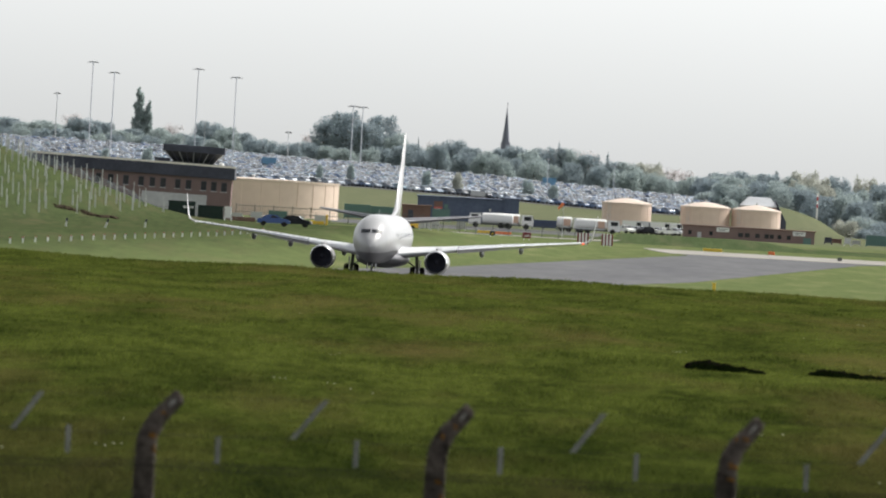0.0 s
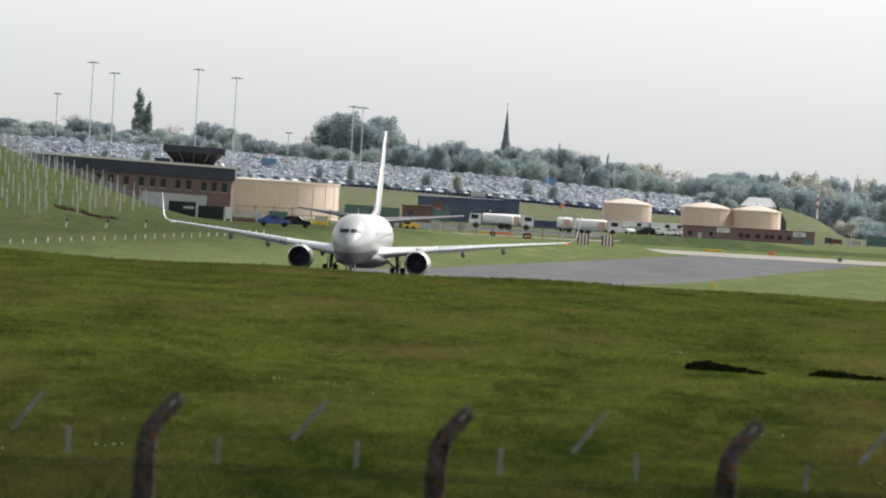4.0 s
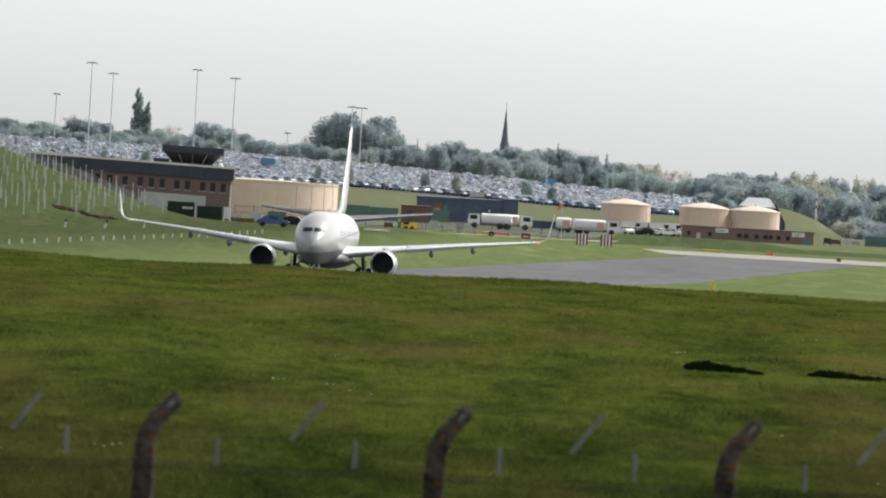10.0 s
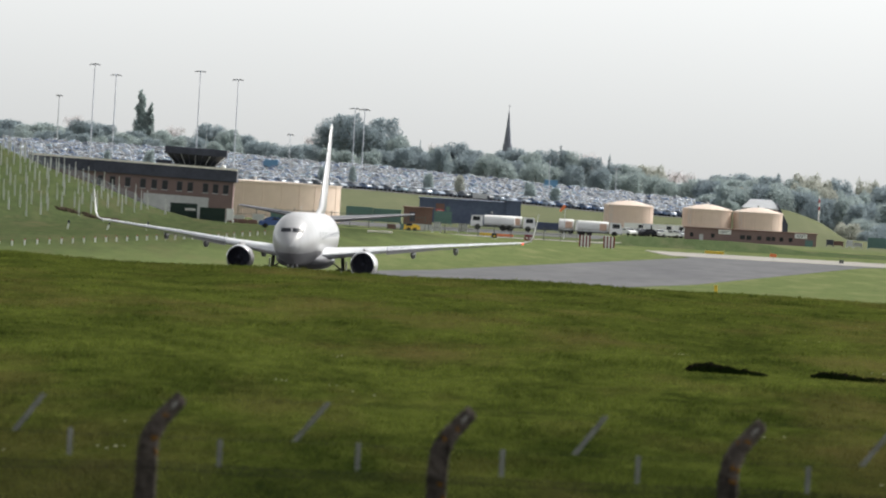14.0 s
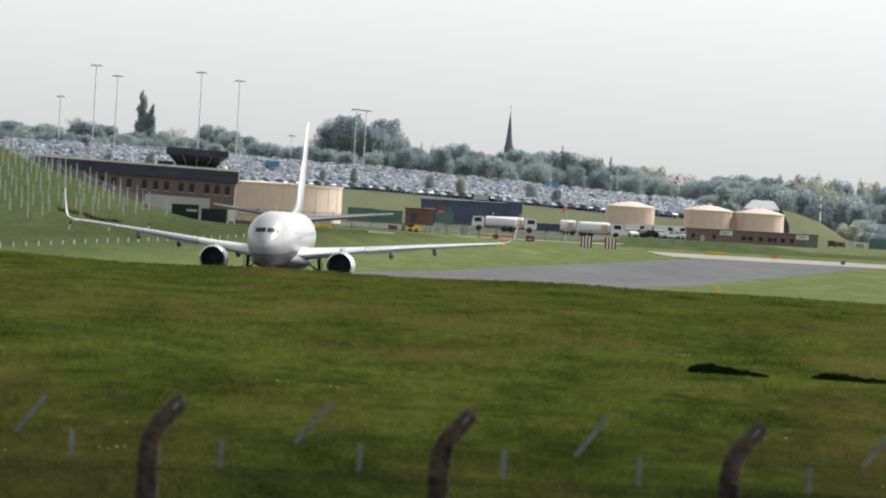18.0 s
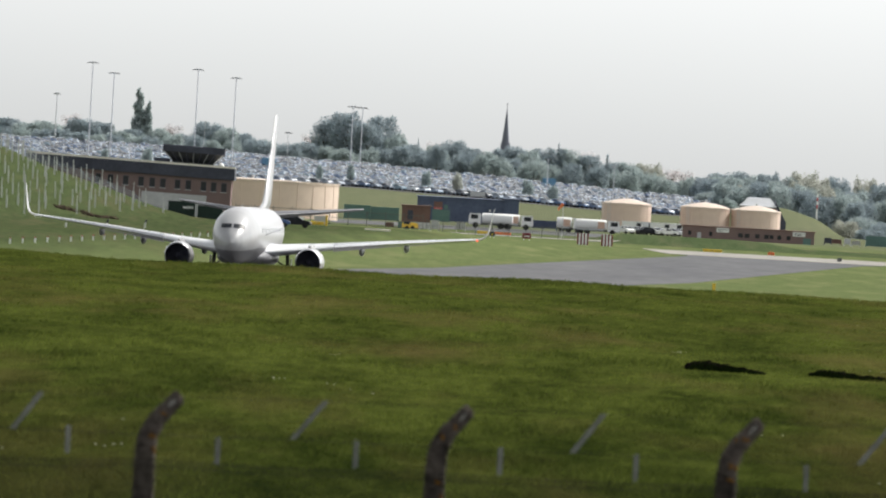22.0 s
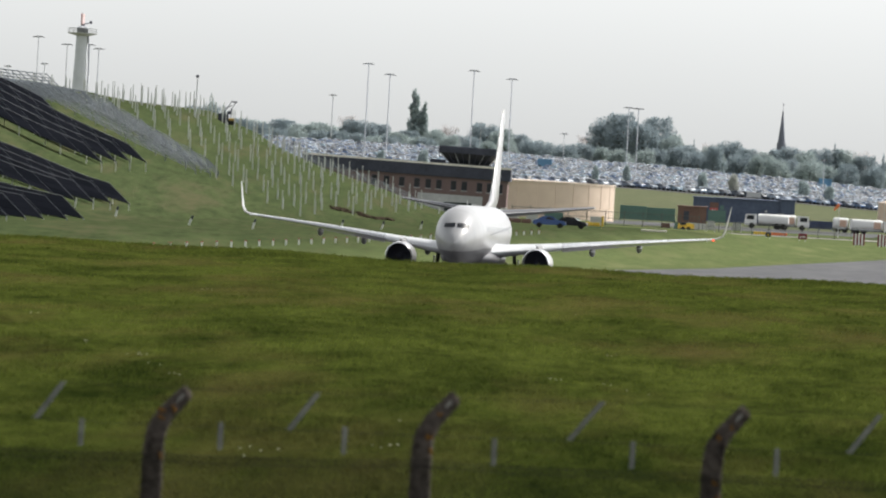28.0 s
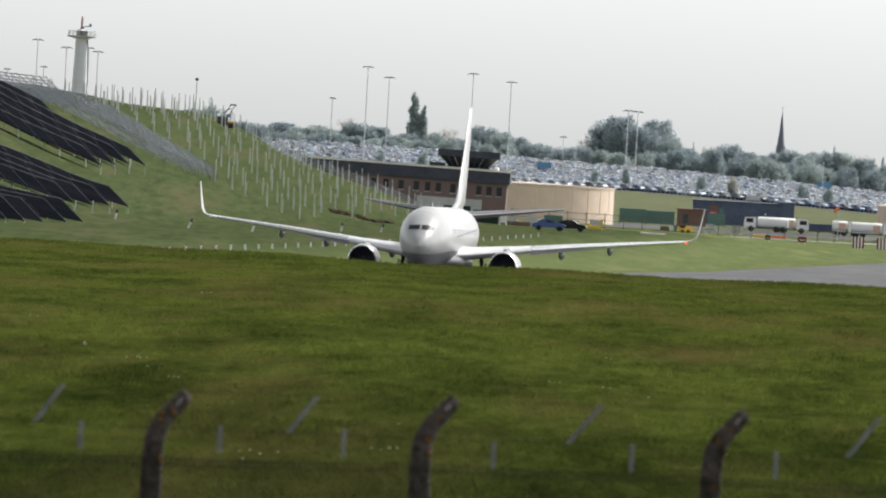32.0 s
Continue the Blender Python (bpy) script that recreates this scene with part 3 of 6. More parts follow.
def build_airliner():
    jet = thing("airliner", "white twin-engined jet airliner with grey belly and winglets, taxiing", "airplane")
    fus = part("fuselage", loft(bmesh.new(), hull_rings((0.322, False), 48), cap=False, closed=False), WHITE, jet, "white upper fuselage", smooth=60)
    # The grey runs on under the nose, where it stands for shade.
    part("belly", loft(bmesh.new(), hull_rings((0.322, True), 20), cap=False, closed=False), BELLY, jet, "grey painted belly skin with shade in its colour", smooth=60)
    for s in (-1, 1):
        rows = []
        for y in np.linspace(9.0, 30.0, 26):
            w, zc, h = hull(y)
            a0 = 1.52 - 0.32 * (y - 9.0) / 21.0
            rows.append([(s * (w + 0.006) * math.sin(a), y, zc + (h + 0.006) * math.cos(a)) for a in (a0, a0 + 0.032)])
        part("side_stripe", loft(bmesh.new(), rows, cap=False, closed=False), SLATE, fus, "thin dark side stripe")
    for s in (-1, 1):
        for k in range(34):
            y = 6.6 + 0.62 * k
            w, zc, h = hull(y)
            a = 1.36
            pane = loft(bmesh.new(), [[(s * (w + 0.008) * math.sin(t), yy, zc + (h + 0.008) * math.cos(t)) for yy in (y - 0.11, y + 0.11)] for t in (a - 0.085, a + 0.085)], cap=False, closed=False)
            part("cabin_window", pane, GLASS, fus)
    # the fairing under the wing root
    bm = bmesh.new()
    rings = []
    for y, w, h in ((10.6, 0.5, 0.2), (12.0, 1.7, 0.62), (14, 2.15, 0.8), (19, 2.2, 0.85), (22, 1.6, 0.6), (24.5, 0.5, 0.2)):
        rings.append([(w * math.cos(a), y, 1.75 + h * math.sin(a)) for a in np.linspace(0, 2 * math.pi, 20, endpoint=False)])
    part("wing_fairing", loft(bm, rings), BELLY, jet, smooth=50)
    # windscreen panes
    for s in (-1, 1):
        for x0, x1, z0, z1, drop in ((0.07, 0.86, 3.90, 4.20, 0.05),):
            rows = []
            for k in range(6):
                z = z0 + (z1 - z0) * k / 5
                row = []
                for i in range(11):
                    x = x0 + (x1 - x0) * i / 10
                    zz = z - drop * i / 10
                    yf = hull_front(x, zz)
                    zc = hull(yf)[1]
                    row.append((s * x * 1.03, yf - 0.012, zc + (zz - zc) * 1.03))
                rows.append(row)
            part("cockpit_window", loft(bmesh.new(), rows, cap=False, closed=False), COCKPIT, fus, "dark cockpit pane")
    for s in (-1, 1):
        main, tip = wing_rows(s)
        wing = part("wing", loft(bmesh.new(), main), WINGGREY, jet, "light grey swept wing", smooth=40)
        part("winglet", loft(bmesh.new(), tip), WHITE, wing, "white upturned winglet", smooth=50)
        # polished leading edge of the slats
        bm = bmesh.new()
        rr = []
        for x, y, z, c, t, _ in ((6.4, 16.39, 2.82, 4.95, 0.135, 0), (10.5, 18.9, 3.32, 3.7, 0.125, 0), (14.5, 21.35, 3.74, 2.5, 0.12, 0), (16.4, 22.53, 3.93, 1.92, 0.11, 0)):
            rr.append([(s * x, y - 0.03, z), (s * x, y + 0.02 * c, z + 0.27 * t * c), (s * x, y + 0.12 * c, z + 0.47 * t * c), (s * x, y + 0.12 * c, z - 0.42 * t * c - 0.05), (s * x, y + 0.02 * c, z - 0.3 * t * c - 0.05)])
        part("slat", loft(bm, rr), BAREMETAL, wing, "bright metal leading edge slat", smooth=40)
        for x, y, z, n in ((3.6, 20.0, 2.1, 1.5), (8.3, 20.4, 2.6, 1.5), (11.6, 21.6, 3.05, 1.25)):
            bm = bmesh.new()
            turned(bm, [(0.02, -n), (0.13, -n * 0.75), (0.2, -n * 0.2), (0.2, n * 0.3), (0.12, n * 0.8), (0.02, n * 1.2)], 10, "Y", (s * x, y, z))
            bm.transform(Matrix.Translation((0, 0, z)) @ Matrix.Diagonal((1, 1, 1.7, 1)) @ Matrix.Translation((0, 0, -z)))
            part("flap_fairing", bm, SLATEGREY, wing, "dark grey flap track fairing", smooth=50)
        lamp = bmesh.new()
        turned(lamp, [(0.02, -0.2), (0.07, -0.1), (0.085, 0.1), (0.04, 0.5)], 10, "Y", (s * 16.85, 22.75, 3.93))
        part("navigation_light", lamp, glow("port_light", (0.9, 0.09, 0.03), 0.6) if s > 0 else GALV, wing, "red navigation light cover" if s > 0 else "clear navigation light cover", smooth=50)
        # engine
        ex, ez = s * 4.93, 1.62
        bm = bmesh.new()
        turned(bm, [(0.85, 11.95), (0.88, 11.72), (0.92, 11.62), (0.97, 11.72), (1.0, 11.95), (1.05, 12.7), (1.07, 13.6), (1.02, 14.8), (0.93, 16.0), (0.88, 15.6)], 36, "Y", (ex, 0, ez), False)
        eng = part("engine", bm, WHITE, jet, "white engine nacelle with dark intake", smooth=40)
        bm = bmesh.new()
        loft(bm, [[(ex + r * math.cos(a), y, ez + r * math.sin(a)) for a in np.linspace(0, 2 * math.pi, 36, endpoint=False)] for r, y in ((0.88, 11.76), (0.89, 11.64), (0.925, 11.6), (0.975, 11.7), (1.0, 11.82))], cap=False)
        part("intake_lip", bm, BAREMETAL, eng, "bright metal intake lip", smooth=60)
        bm = bmesh.new()
        loft(bm, [[(ex + r * math.cos(a), y, ez + r * math.sin(a)) for a in np.linspace(0, 2 * math.pi, 36, endpoint=False)] for r, y in ((0.875, 11.7), (0.85, 12.0), (0.83, 12.6), (0.1, 12.62))], cap=False)
        part("fan_duct", bm, DARK, eng, "dark intake duct", smooth=40)
        bm = bmesh.new()
        turned(bm, [(0.01, 12.1), (0.1, 12.22), (0.2, 12.45), (0.24, 12.6)], 16, "Y", (ex, 0, ez))
        part("spinner", bm, SLATE, eng, "dark spinner cone", smooth=60)
        bm = bmesh.new()
        bm.faces.new([bm.verts.new((r, y, d)) for r, y, d in ((0.22, -0.05, 0.0), (0.22, 0.1, 0.05), (0.79, 0.1, 0.16), (0.79, -0.08, 0.0))])
        fan_blade = mesh_of(bm, SLATE, "fan_blade")
        for k in range(24):
            part("fan_blade", fan_blade, None, eng, m=pose(ex, 12.5, ez, 0, 15 * k, 0))
        bm = bmesh.new()
        turned(bm, [(0.62, 15.6), (0.55, 16.6), (0.3, 17.2), (0.05, 17.7)], 20, "Y", (ex, 0, ez))
        part("exhaust_cone", bm, BAREMETAL, eng, smooth=40)
        bm = bmesh.new()
        loft(bm, [[(ex - w, y, z0), (ex + w, y, z0), (ex + w, y, z1), (ex - w, y, z1)] for y, w, z0, z1 in ((12.9, 0.06, 2.7, 2.82), (13.8, 0.2, 2.4, 2.95), (16.2, 0.22, 2.1, 2.7), (18.5, 0.08, 2.15, 2.35))])
        part("pylon", bm, WHITE, eng, "white engine pylon", smooth=30)
        # tailplane
        bm = loft(bmesh.new(), [[(s * p[0], p[1], p[2]) for p in foil(*r)] for r in ((0.5, 31.6, 4.95, 4.2, 0.17, 7), (3.5, 33.5, 5.32, 2.9, 0.16, 7), (7.1, 35.7, 5.78, 1.35, 0.14, 7))])
        # Dark grey here stands for the underside's shade below the white edge.
        tail = part("tailplane", bm, SLATEGREY, jet, "tailplane with underside shade as dark grey, white leading edge", smooth=40)
        rr = [[(s * x, y - 0.03, z + 0.06 * t * c), (s * x, y + 0.02 * c, z + 0.3 * t * c), (s * x, y + 0.12 * c, z + 0.55 * t * c), (s * x, y + 0.2 * c, z + 0.2 * t * c), (s * x, y + 0.02 * c, z + 0.05 * t * c)] for x, y, z, c, t in ((0.5, 31.6, 4.95, 4.2, 0.1), (3.5, 33.5, 5.32, 2.9, 0.095), (7.1, 35.7, 5.78, 1.35, 0.09))]
        part("leading_edge", loft(bmesh.new(), rr), WHITE, tail, "white leading edge", smooth=40)
        # main undercarriage
        gear = part("main_gear", tube(tube(bmesh.new(), (s * 2.86, 19.6, 0.5), (s * 2.75, 19.5, 2.1), 0.13, 0.15, 10), (s * 2.86, 19.6, 0.95), (s * 1.75, 19.4, 1.75), 0.07, 0.07, 8), SLATEGREY, jet, "dark main landing gear leg", smooth=40)
        part("gear_door", boxes((s * 2.86 - 0.04 + s * 0.2, s * 2.86 + 0.04 + s * 0.2, 19.2, 20.0, 0.85, 1.75), bevel=0.02), WHITE, gear, "white gear door")
        part("axle", tube(bmesh.new(), (s * 2.86 - 0.5, 19.6, 0.56), (s * 2.86 + 0.5, 19.6, 0.56), 0.08, seg=10), GALV, gear)
        for d in (-0.43, 0.43):
            bm = bmesh.new()
            turned(bm, [(0.3, -0.18), (0.5, -0.19), (0.56, -0.12), (0.57, 0), (0.56, 0.12), (0.5, 0.19), (0.3, 0.18)], 26, "X", (s * 2.86 + d, 19.6, 0.57))
            wheel = part("wheel", bm, RUBBER, gear, "black tyre", smooth=50)
    # nose undercarriage
    gear = part("nose_gear", tube(bmesh.new(), (0, 4.05, 0.35), (0, 4.3, 1.6), 0.09, 0.11, 10), SLATEGREY, jet, "dark nose landing gear leg", smooth=40)
    part("taxi_light", turned(bmesh.new(), [(0.09, -0.06), (0.1, 0.0), (0.06, 0.1)], 12, "Y", (0, 3.9, 1.15)), GALV, gear, smooth=40)
    for d in (-0.19, 0.19):
        bm = bmesh.new()
        turned(bm, [(0.15, -0.09), (0.3, -0.1), (0.34, -0.06), (0.345, 0), (0.34, 0.06), (0.3, 0.1), (0.15, 0.09)], 22, "X", (d, 4.05, 0.345))
        part("wheel", bm, RUBBER, gear, "black tyre", smooth=50)
    for s in (-1, 1):
        part("gear_door", boxes((s * 0.36 - 0.02, s * 0.36 + 0.02, 3.2, 4.9, 0.85, 1.32), bevel=0.015), SLATEGREY, gear)
    # fin with its dorsal fillet and rudder
    def upright(y, z, chord, thick):
        return [(p[2], p[1], z) for p in foil(0, y, 0, chord, thick)]
    bm = loft(bmesh.new(), [upright(23.5, 5.3, 10.0, 0.03), upright(28.4, 5.9, 7.3, 0.07), upright(30.4, 7.1, 5.9, 0.085), upright(33.3, 10.0, 4.0, 0.085), upright(35.7, 12.55, 2.15, 0.08), upright(36.1, 12.72, 1.5, 0.05)])
    fin = part("fin", bm, WHITE, jet, "tall white tail fin", smooth=40)
    part("aerial", loft(bmesh.new(), [upright(9.2, 5.4, 0.5, 0.1), upright(9.5, 5.95, 0.2, 0.1)]), WHITE, jet, "small white blade aerial")
    part("aerial", loft(bmesh.new(), [upright(16.2, 5.42, 0.4, 0.06), upright(16.5, 5.7, 0.2, 0.06)]), BELLY, jet, "small grey blade aerial")
    part("tail_cone", turned(bmesh.new(), [(0.24, 37.6), (0.2, 38.1), (0.1, 38.3)], 16, "Y", (0, 0, 4.83)), BAREMETAL, jet, "metal exhaust at the tail", smooth=40)
    return jet


airliner = build_airliner()
airliner.scale = (1.013, 1.013, 1.013)
ribbon("concrete_crossing", [(1994, 34, 140), (2030, 33, 150), (2140, 32, 160)], CONCRETE, "pale concrete pad crossing the far end of the taxiway", 0.06, 30, 10)
ribbon("service_road", [(2240, -45, 26), (2262, -45, 30)], CONCRETE, "pale concrete service road in front of the sheds", 0.05, 6, 20)
ribbon("rough_bank_grass", [(2224, 23, 92), (2268, 23, 92), (2300, 23, 92), (2322, 26, 90)], BANKSHADE, "low bank before the brick building, its shaded face painted as darker grass", 0.03, 24, 30)
ribbon("apron", [(2330, -20, 40), (2420, -20, 46)], TARMAC, "grey tarmac apron where tankers stand", 0.05, 10, 16)


# ---- fire station with its watch room ----
def station():
    ox, oy, oz = (-29.06, 1800.00, 3.47)
    st = thing("fire_station", "two-storey brown brick station with dark fascia and watch room", "building", pose(ox, oy, oz - 0.3, 0, 1.3, 0))
    L, D, T = -27.5, 14.0, 0.3
    fas = 5.45
    cols = [-0.0762 * v for v in (13, 31, 49, 76, 95, 121, 140, 160, 187, 214, 236)]
    # front wall in panels between the windows, so that the openings go through
    ws = sorted((c - 0.38, c + 0.38) for c in cols)
    bm = bmesh.new()
    edge = L
    for a, b in ws:
        box(bm, edge, a, 0, T, 3.75, 5.0)
        edge = b
    box(bm, edge, 0, 0, T, 3.75, 5.0)
    box(bm, L, 0, 0, T, -0.4, 3.75)
    box(bm, L, 0, 0, T, 5.0, fas)
    box(bm, L, 0, D - T, D, -0.4, fas)
    box(bm, L, L + T, T, D - T, -0.4, fas)
    box(bm, -T, 0, T, D - T, -0.4, fas)
    part("wall", bm, BRICK, st, "red-brown brick wall")
    part("fascia", boxes((L - 0.35, 0.35, -0.35, 0.0, fas, 7.0), (L - 0.35, 0.35, D, D + 0.35, fas, 7.0), (L - 0.35, L, 0, D, fas, 7.0), (0, 0.35, 0, D, fas, 7.0)), SLATE, st, "deep dark fascia band")
    part("roof", boxes((L, 0, 0, D, 6.6, 6.9)), SLATE, st)
    # The glint along the roof edge is put into this pale strip.
    part("roof_edge", boxes((L - 0.38, 0.38, -0.42, 0.6, 7.0, 7.26)), TRIM, st, "pale roof edge with a painted glint")
    for a, b in ws:
        w = part("window", boxes((a, b, 0.12, 0.16, 3.75, 5.0)), GLASS, st, "dark window pane")
        part("window_frame", boxes((a, a + 0.06, 0.02, 0.12, 3.75, 5.0), (b - 0.06, b, 0.02, 0.12, 3.75, 5.0), (a + 0.06, b - 0.06, 0.02, 0.12, 4.92, 5.0), (a + 0.06, b - 0.06, 0.02, 0.12, 3.75, 3.83)), SLATE, w)
        part("window_sill", boxes((a - 0.05, b + 0.05, -0.08, 0.02, 3.66, 3.75)), RENDER, w)
    part("rendered_band", boxes((-12.0, -3.2, -0.12, -0.003, 1.2, 3.1)), RENDER, st, "pale rendered band")
    for k in range(6):
        part("garage_door", boxes((-11.6 + 1.4 * k, -10.4 + 1.4 * k, -0.18, -0.125, -0.2, 1.15)), RENDER, st)
    # the watch room: walls leaning out over the roof
    cx, z0 = -5.41, 7.1
    hw0, hw1 = 2.75, 4.2
    cab = part("watch_room", loft(bmesh.new(), [[(cx - w, 3 - w * 0.6, z), (cx + w, 3 - w * 0.6, z), (cx + w, 5 + w * 0.6, z), (cx - w, 5 + w * 0.6, z)] for w, z in ((hw0, z0 - 0.3), (hw0, z0 + 0.35), (hw1 - 0.25, z0 + 1.6))]), GLASS, st, "dark glazed watch room leaning outwards")
    part("watch_room_roof", boxes((cx - hw1, cx + hw1, 0.2, 7.6, z0 + 1.6, z0 + 2.55), bevel=0.06), SLATE, cab, "dark flat roof of the watch room")
    for k in range(9):
        f = -1 + 2 * k / 8
        a, b = (cx + f * hw0, 2.96 - hw0 * 0.6, z0 + 0.35), (cx + f * (hw1 - 0.25), 2.96 - (hw1 - 0.25) * 0.6, z0 + 1.6)
        part("mullion", tube(bmesh.new(), a, b, 0.06, seg=4), SLATE if k % 2 else GALV, cab)
    part("plant_box", boxes((cx - 5.3, cx - 3.2, 2, 4, 6.9, 7.75), bevel=0.05), SLATE, st, "dark plant box on the roof")
    part("roof_dome", turned(bmesh.new(), [(0.45, 6.9), (0.45, 7.3), (0.3, 7.6), (0.05, 7.7)], 14, "Z", (-1.6, 1.5, 0)), SIGNWHITE, st, "small white dome", smooth=60)
    part("aerial", tube(bmesh.new(), (cx + 1.2, 4, z0 + 2.55), (cx + 1.2, 4, z0 + 6.2), 0.05, 0.03, 5), GALV, cab)
    part("aerial", tube(bmesh.new(), (cx - 1.6, 4, z0 + 2.55), (cx - 1.6, 4, z0 + 4.2), 0.05, 0.03, 5), GALV, cab)
    return st


station()


def container(x, y, z, w, h, d, material, label, name="shipping_container", ribs=0.3, marks=(), turn=0.0):
    """A steel box with ribbed sides, on its base frame."""
    c = thing(name, label, "container", pose(x, y, z, 0, 0, turn))
    bm = boxes((-w / 2, w / 2, 0, d, 0.1, h))
    part("shell", bm, material, c)
    n = max(3, int(w / ribs))
    me = mesh_of(boxes((-0.06, 0.06, -0.05, -0.002, 0.2, h - 0.12)), material, "rib")
    for k in range(min(n, 40)):
        part("rib", me, material, c, m=pose(-w / 2 + (k + 0.5) * w / min(n, 40), 0, 0))
    part("top_rail", boxes((-w / 2 - 0.03, w / 2 + 0.03, -0.08, -0.055, h - 0.12, h + 0.02)), material, c)
    part("bottom_rail", boxes((-w / 2 - 0.03, w / 2 + 0.03, -0.08, -0.055, 0, 0.16)), material, c)
    for a in (-w / 2 - 0.05, w / 2 - 0.1):
        part("skid", boxes((a, a + 0.15, -0.1, d, -0.3, 0.1)), material, c)
    for a, b, z0, z1 in marks:
        part("marking", boxes((a, b, -0.09, -0.082, z0, z1)), SIGNWHITE, c, "white lettering bar")
    return c


cx_, cy_, cz_ = (-32.59, 1745.00, 3.29)
container(cx_ - 1.8, cy_, cz_, 3.5, 2.15, 3.0, DARKGREEN, "dark green steel container with white marking beside the brick station", marks=[(0.2 + 0.28 * k, 0.42 + 0.28 * k, 1.25, 1.55) for k in range(5)])
container(cx_ + 2.0, cy_ - 1, cz_ - 0.15, 3.3, 1.9, 3.0, DARKGREEN, "dark green steel container beside the brick station")
bx_, by_, bz_ = (-28.16, 1735.00, 3.56)
container(bx_, by_, bz_, 0.9, 1.5, 0.8, SIGNWHITE, "white equipment cabinet beside the green containers", "equipment_cabinet")


# ---- storage tanks ----
def tank(x, y, z, r, h, cone, label, seams=8):
    t = thing("storage_tank", label, "tank", pose(x, y, z))
    part("shell", turned(bmesh.new(), [(r, -0.6), (r, h * 0.33), (r, h * 0.66), (r, h)], 64), BEIGE, t, "peach painted steel shell", smooth=30)
    part("roof", turned(bmesh.new(), [(r + 0.08, h), (r + 0.08, h + 0.12), (r * 0.75, h + cone * 0.45), (r * 0.4, h + cone * 0.82), (r * 0.1, h + cone), (0.05, h + cone)], 64), BEIGETOP, t, "pale shallow domed roof", smooth=35)
    for k in range(seams):
        a = -math.pi + math.pi * (k + 0.5) / seams
        part("seam", tube(bmesh.new(), (r * math.cos(a), r * math.sin(a), -0.4), (r * math.cos(a), r * math.sin(a), h), 0.05, seg=4), BEIGE, t)
    part("rim_ring", turned(bmesh.new(), [(r + 0.01, h - 0.2), (r + 0.1, h - 0.18), (r + 0.1, h - 0.05), (r + 0.01, h - 0.03)], 64), BEIGETOP, t)
    part("roof_vent", turned(bmesh.new(), [(0.2, h + cone - 0.1), (0.2, h + cone + 0.35), (0.3, h + cone + 0.4), (0.05, h + cone + 0.5)], 10), GALV, t)
    a = -0.5 * math.pi - 0.75
    lx, ly = (r + 0.25) * math.cos(a), (r + 0.25) * math.sin(a)
    part("ladder", tube(tube(bmesh.new(), (lx - 0.2, ly, 0), (lx - 0.2, ly, h + 0.5), 0.04, seg=4), (lx + 0.2, ly, 0), (lx + 0.2, ly, h + 0.5), 0.04, seg=4), GALV, t)
    return t


tx_, ty_, tz_ = (-27.74, 1915.00, 4.45)
tank(tx_, ty_, tz_, 12.4, 4.54, 0.3, "large peach-coloured storage tank behind the brick station", 14)
for at_x, at_z, hh in ((36.04, 4.58, 4.93), (51.66, 4.47, 5.16), (61.76, 4.59, 4.95)):
    tank(at_x, 2655, at_z, 4.93, hh, 1.1, "peach-coloured cylindrical fuel tank with pale domed roof")


# ---- sheds and boxes beyond the apron ----
def shed(name, label, x, y, z, w, h, d, material, roof, pitch=0.0, doors=(), panels=0, category="building"):
    """A plain clad shed: four walls, roof slab, upright sheets, doors."""
    s = thing(name, label, category, pose(x, y, z))
    t = 0.2
    part("wall", boxes((0, w, 0, t, -0.6, h), (0, w, d - t, d, -0.6, h), (0, t, t, d - t, -0.6, h), (w - t, w, t, d - t, -0.6, h)), material, s)
    bm = bmesh.new()
    loft(bm, [[(xx, -0.25, h), (xx, -0.25, h + 0.18), (xx, d / 2, h + 0.18 + pitch), (xx, d + 0.25, h + 0.18), (xx, d + 0.25, h)] for xx in (-0.25, w + 0.25)])
    part("roof", bm, roof, s)
    if panels:
        me = mesh_of(boxes((-0.04, 0.04, -0.05, -0.003, -0.4, h - 0.02)), material, "sheet_joint")
        for k in range(panels + 1):
            part("sheet_joint", me, material, s, m=pose(w * k / panels, 0, 0))
    for a, b, z0, z1, mm, nm in doors:
        part(nm, boxes((a, b, -0.08, -0.004, z0, z1)), mm, s)
    return s


shed("navy_shed", "long dark navy clad shed with flat roof", *(-5.11, 2450.00, 4.88), 15.9, 3.63, 9, NAVY, NAVY, 0.1, [(3.0, 4.6, 1.0, 2.9, RUST, "door"), (4.9, 5.6, 1.6, 2.4, GREENBOX, "hatch"), (13.2, 13.5, 1.6, 1.9, SIGNWHITE, "lamp")], 14)
shed("brown_shed", "low brown clad shed beside the navy shed", *(-7.36, 2290.00, 4.33), 4.84, 2.33, 6, RUST, RUST, 0.05, [(1.0, 1.9, 0, 1.6, SLATE, "door")], 6)
gx_, gy_, gz_ = (-14.42, 2200.00, 4.07)
container(gx_, gy_, gz_, 4.38, 2.25, 2.5, GREENBOX, "dull green steel container on the far apron")
container(gx_ + 4.56, gy_ + 1, gz_, 4.65, 2.1, 2.5, GREENBOX, "dull green steel container on the far apron")
vx_, vy_, vz_ = (-0.66, 2280.00, 4.24)
container(vx_, vy_, vz_, 3.0, 2.1, 2.5, GREENBOX, "teal steel container beside the navy shed")
for k, ww in enumerate((2.0, 2.4, 1.6)):
    container(16.94 + 2.2 * k, 2420 + k, 3.98, ww, 1.4, 1.5, NAVY, "small dark blue tank box on the apron", "tank_box")
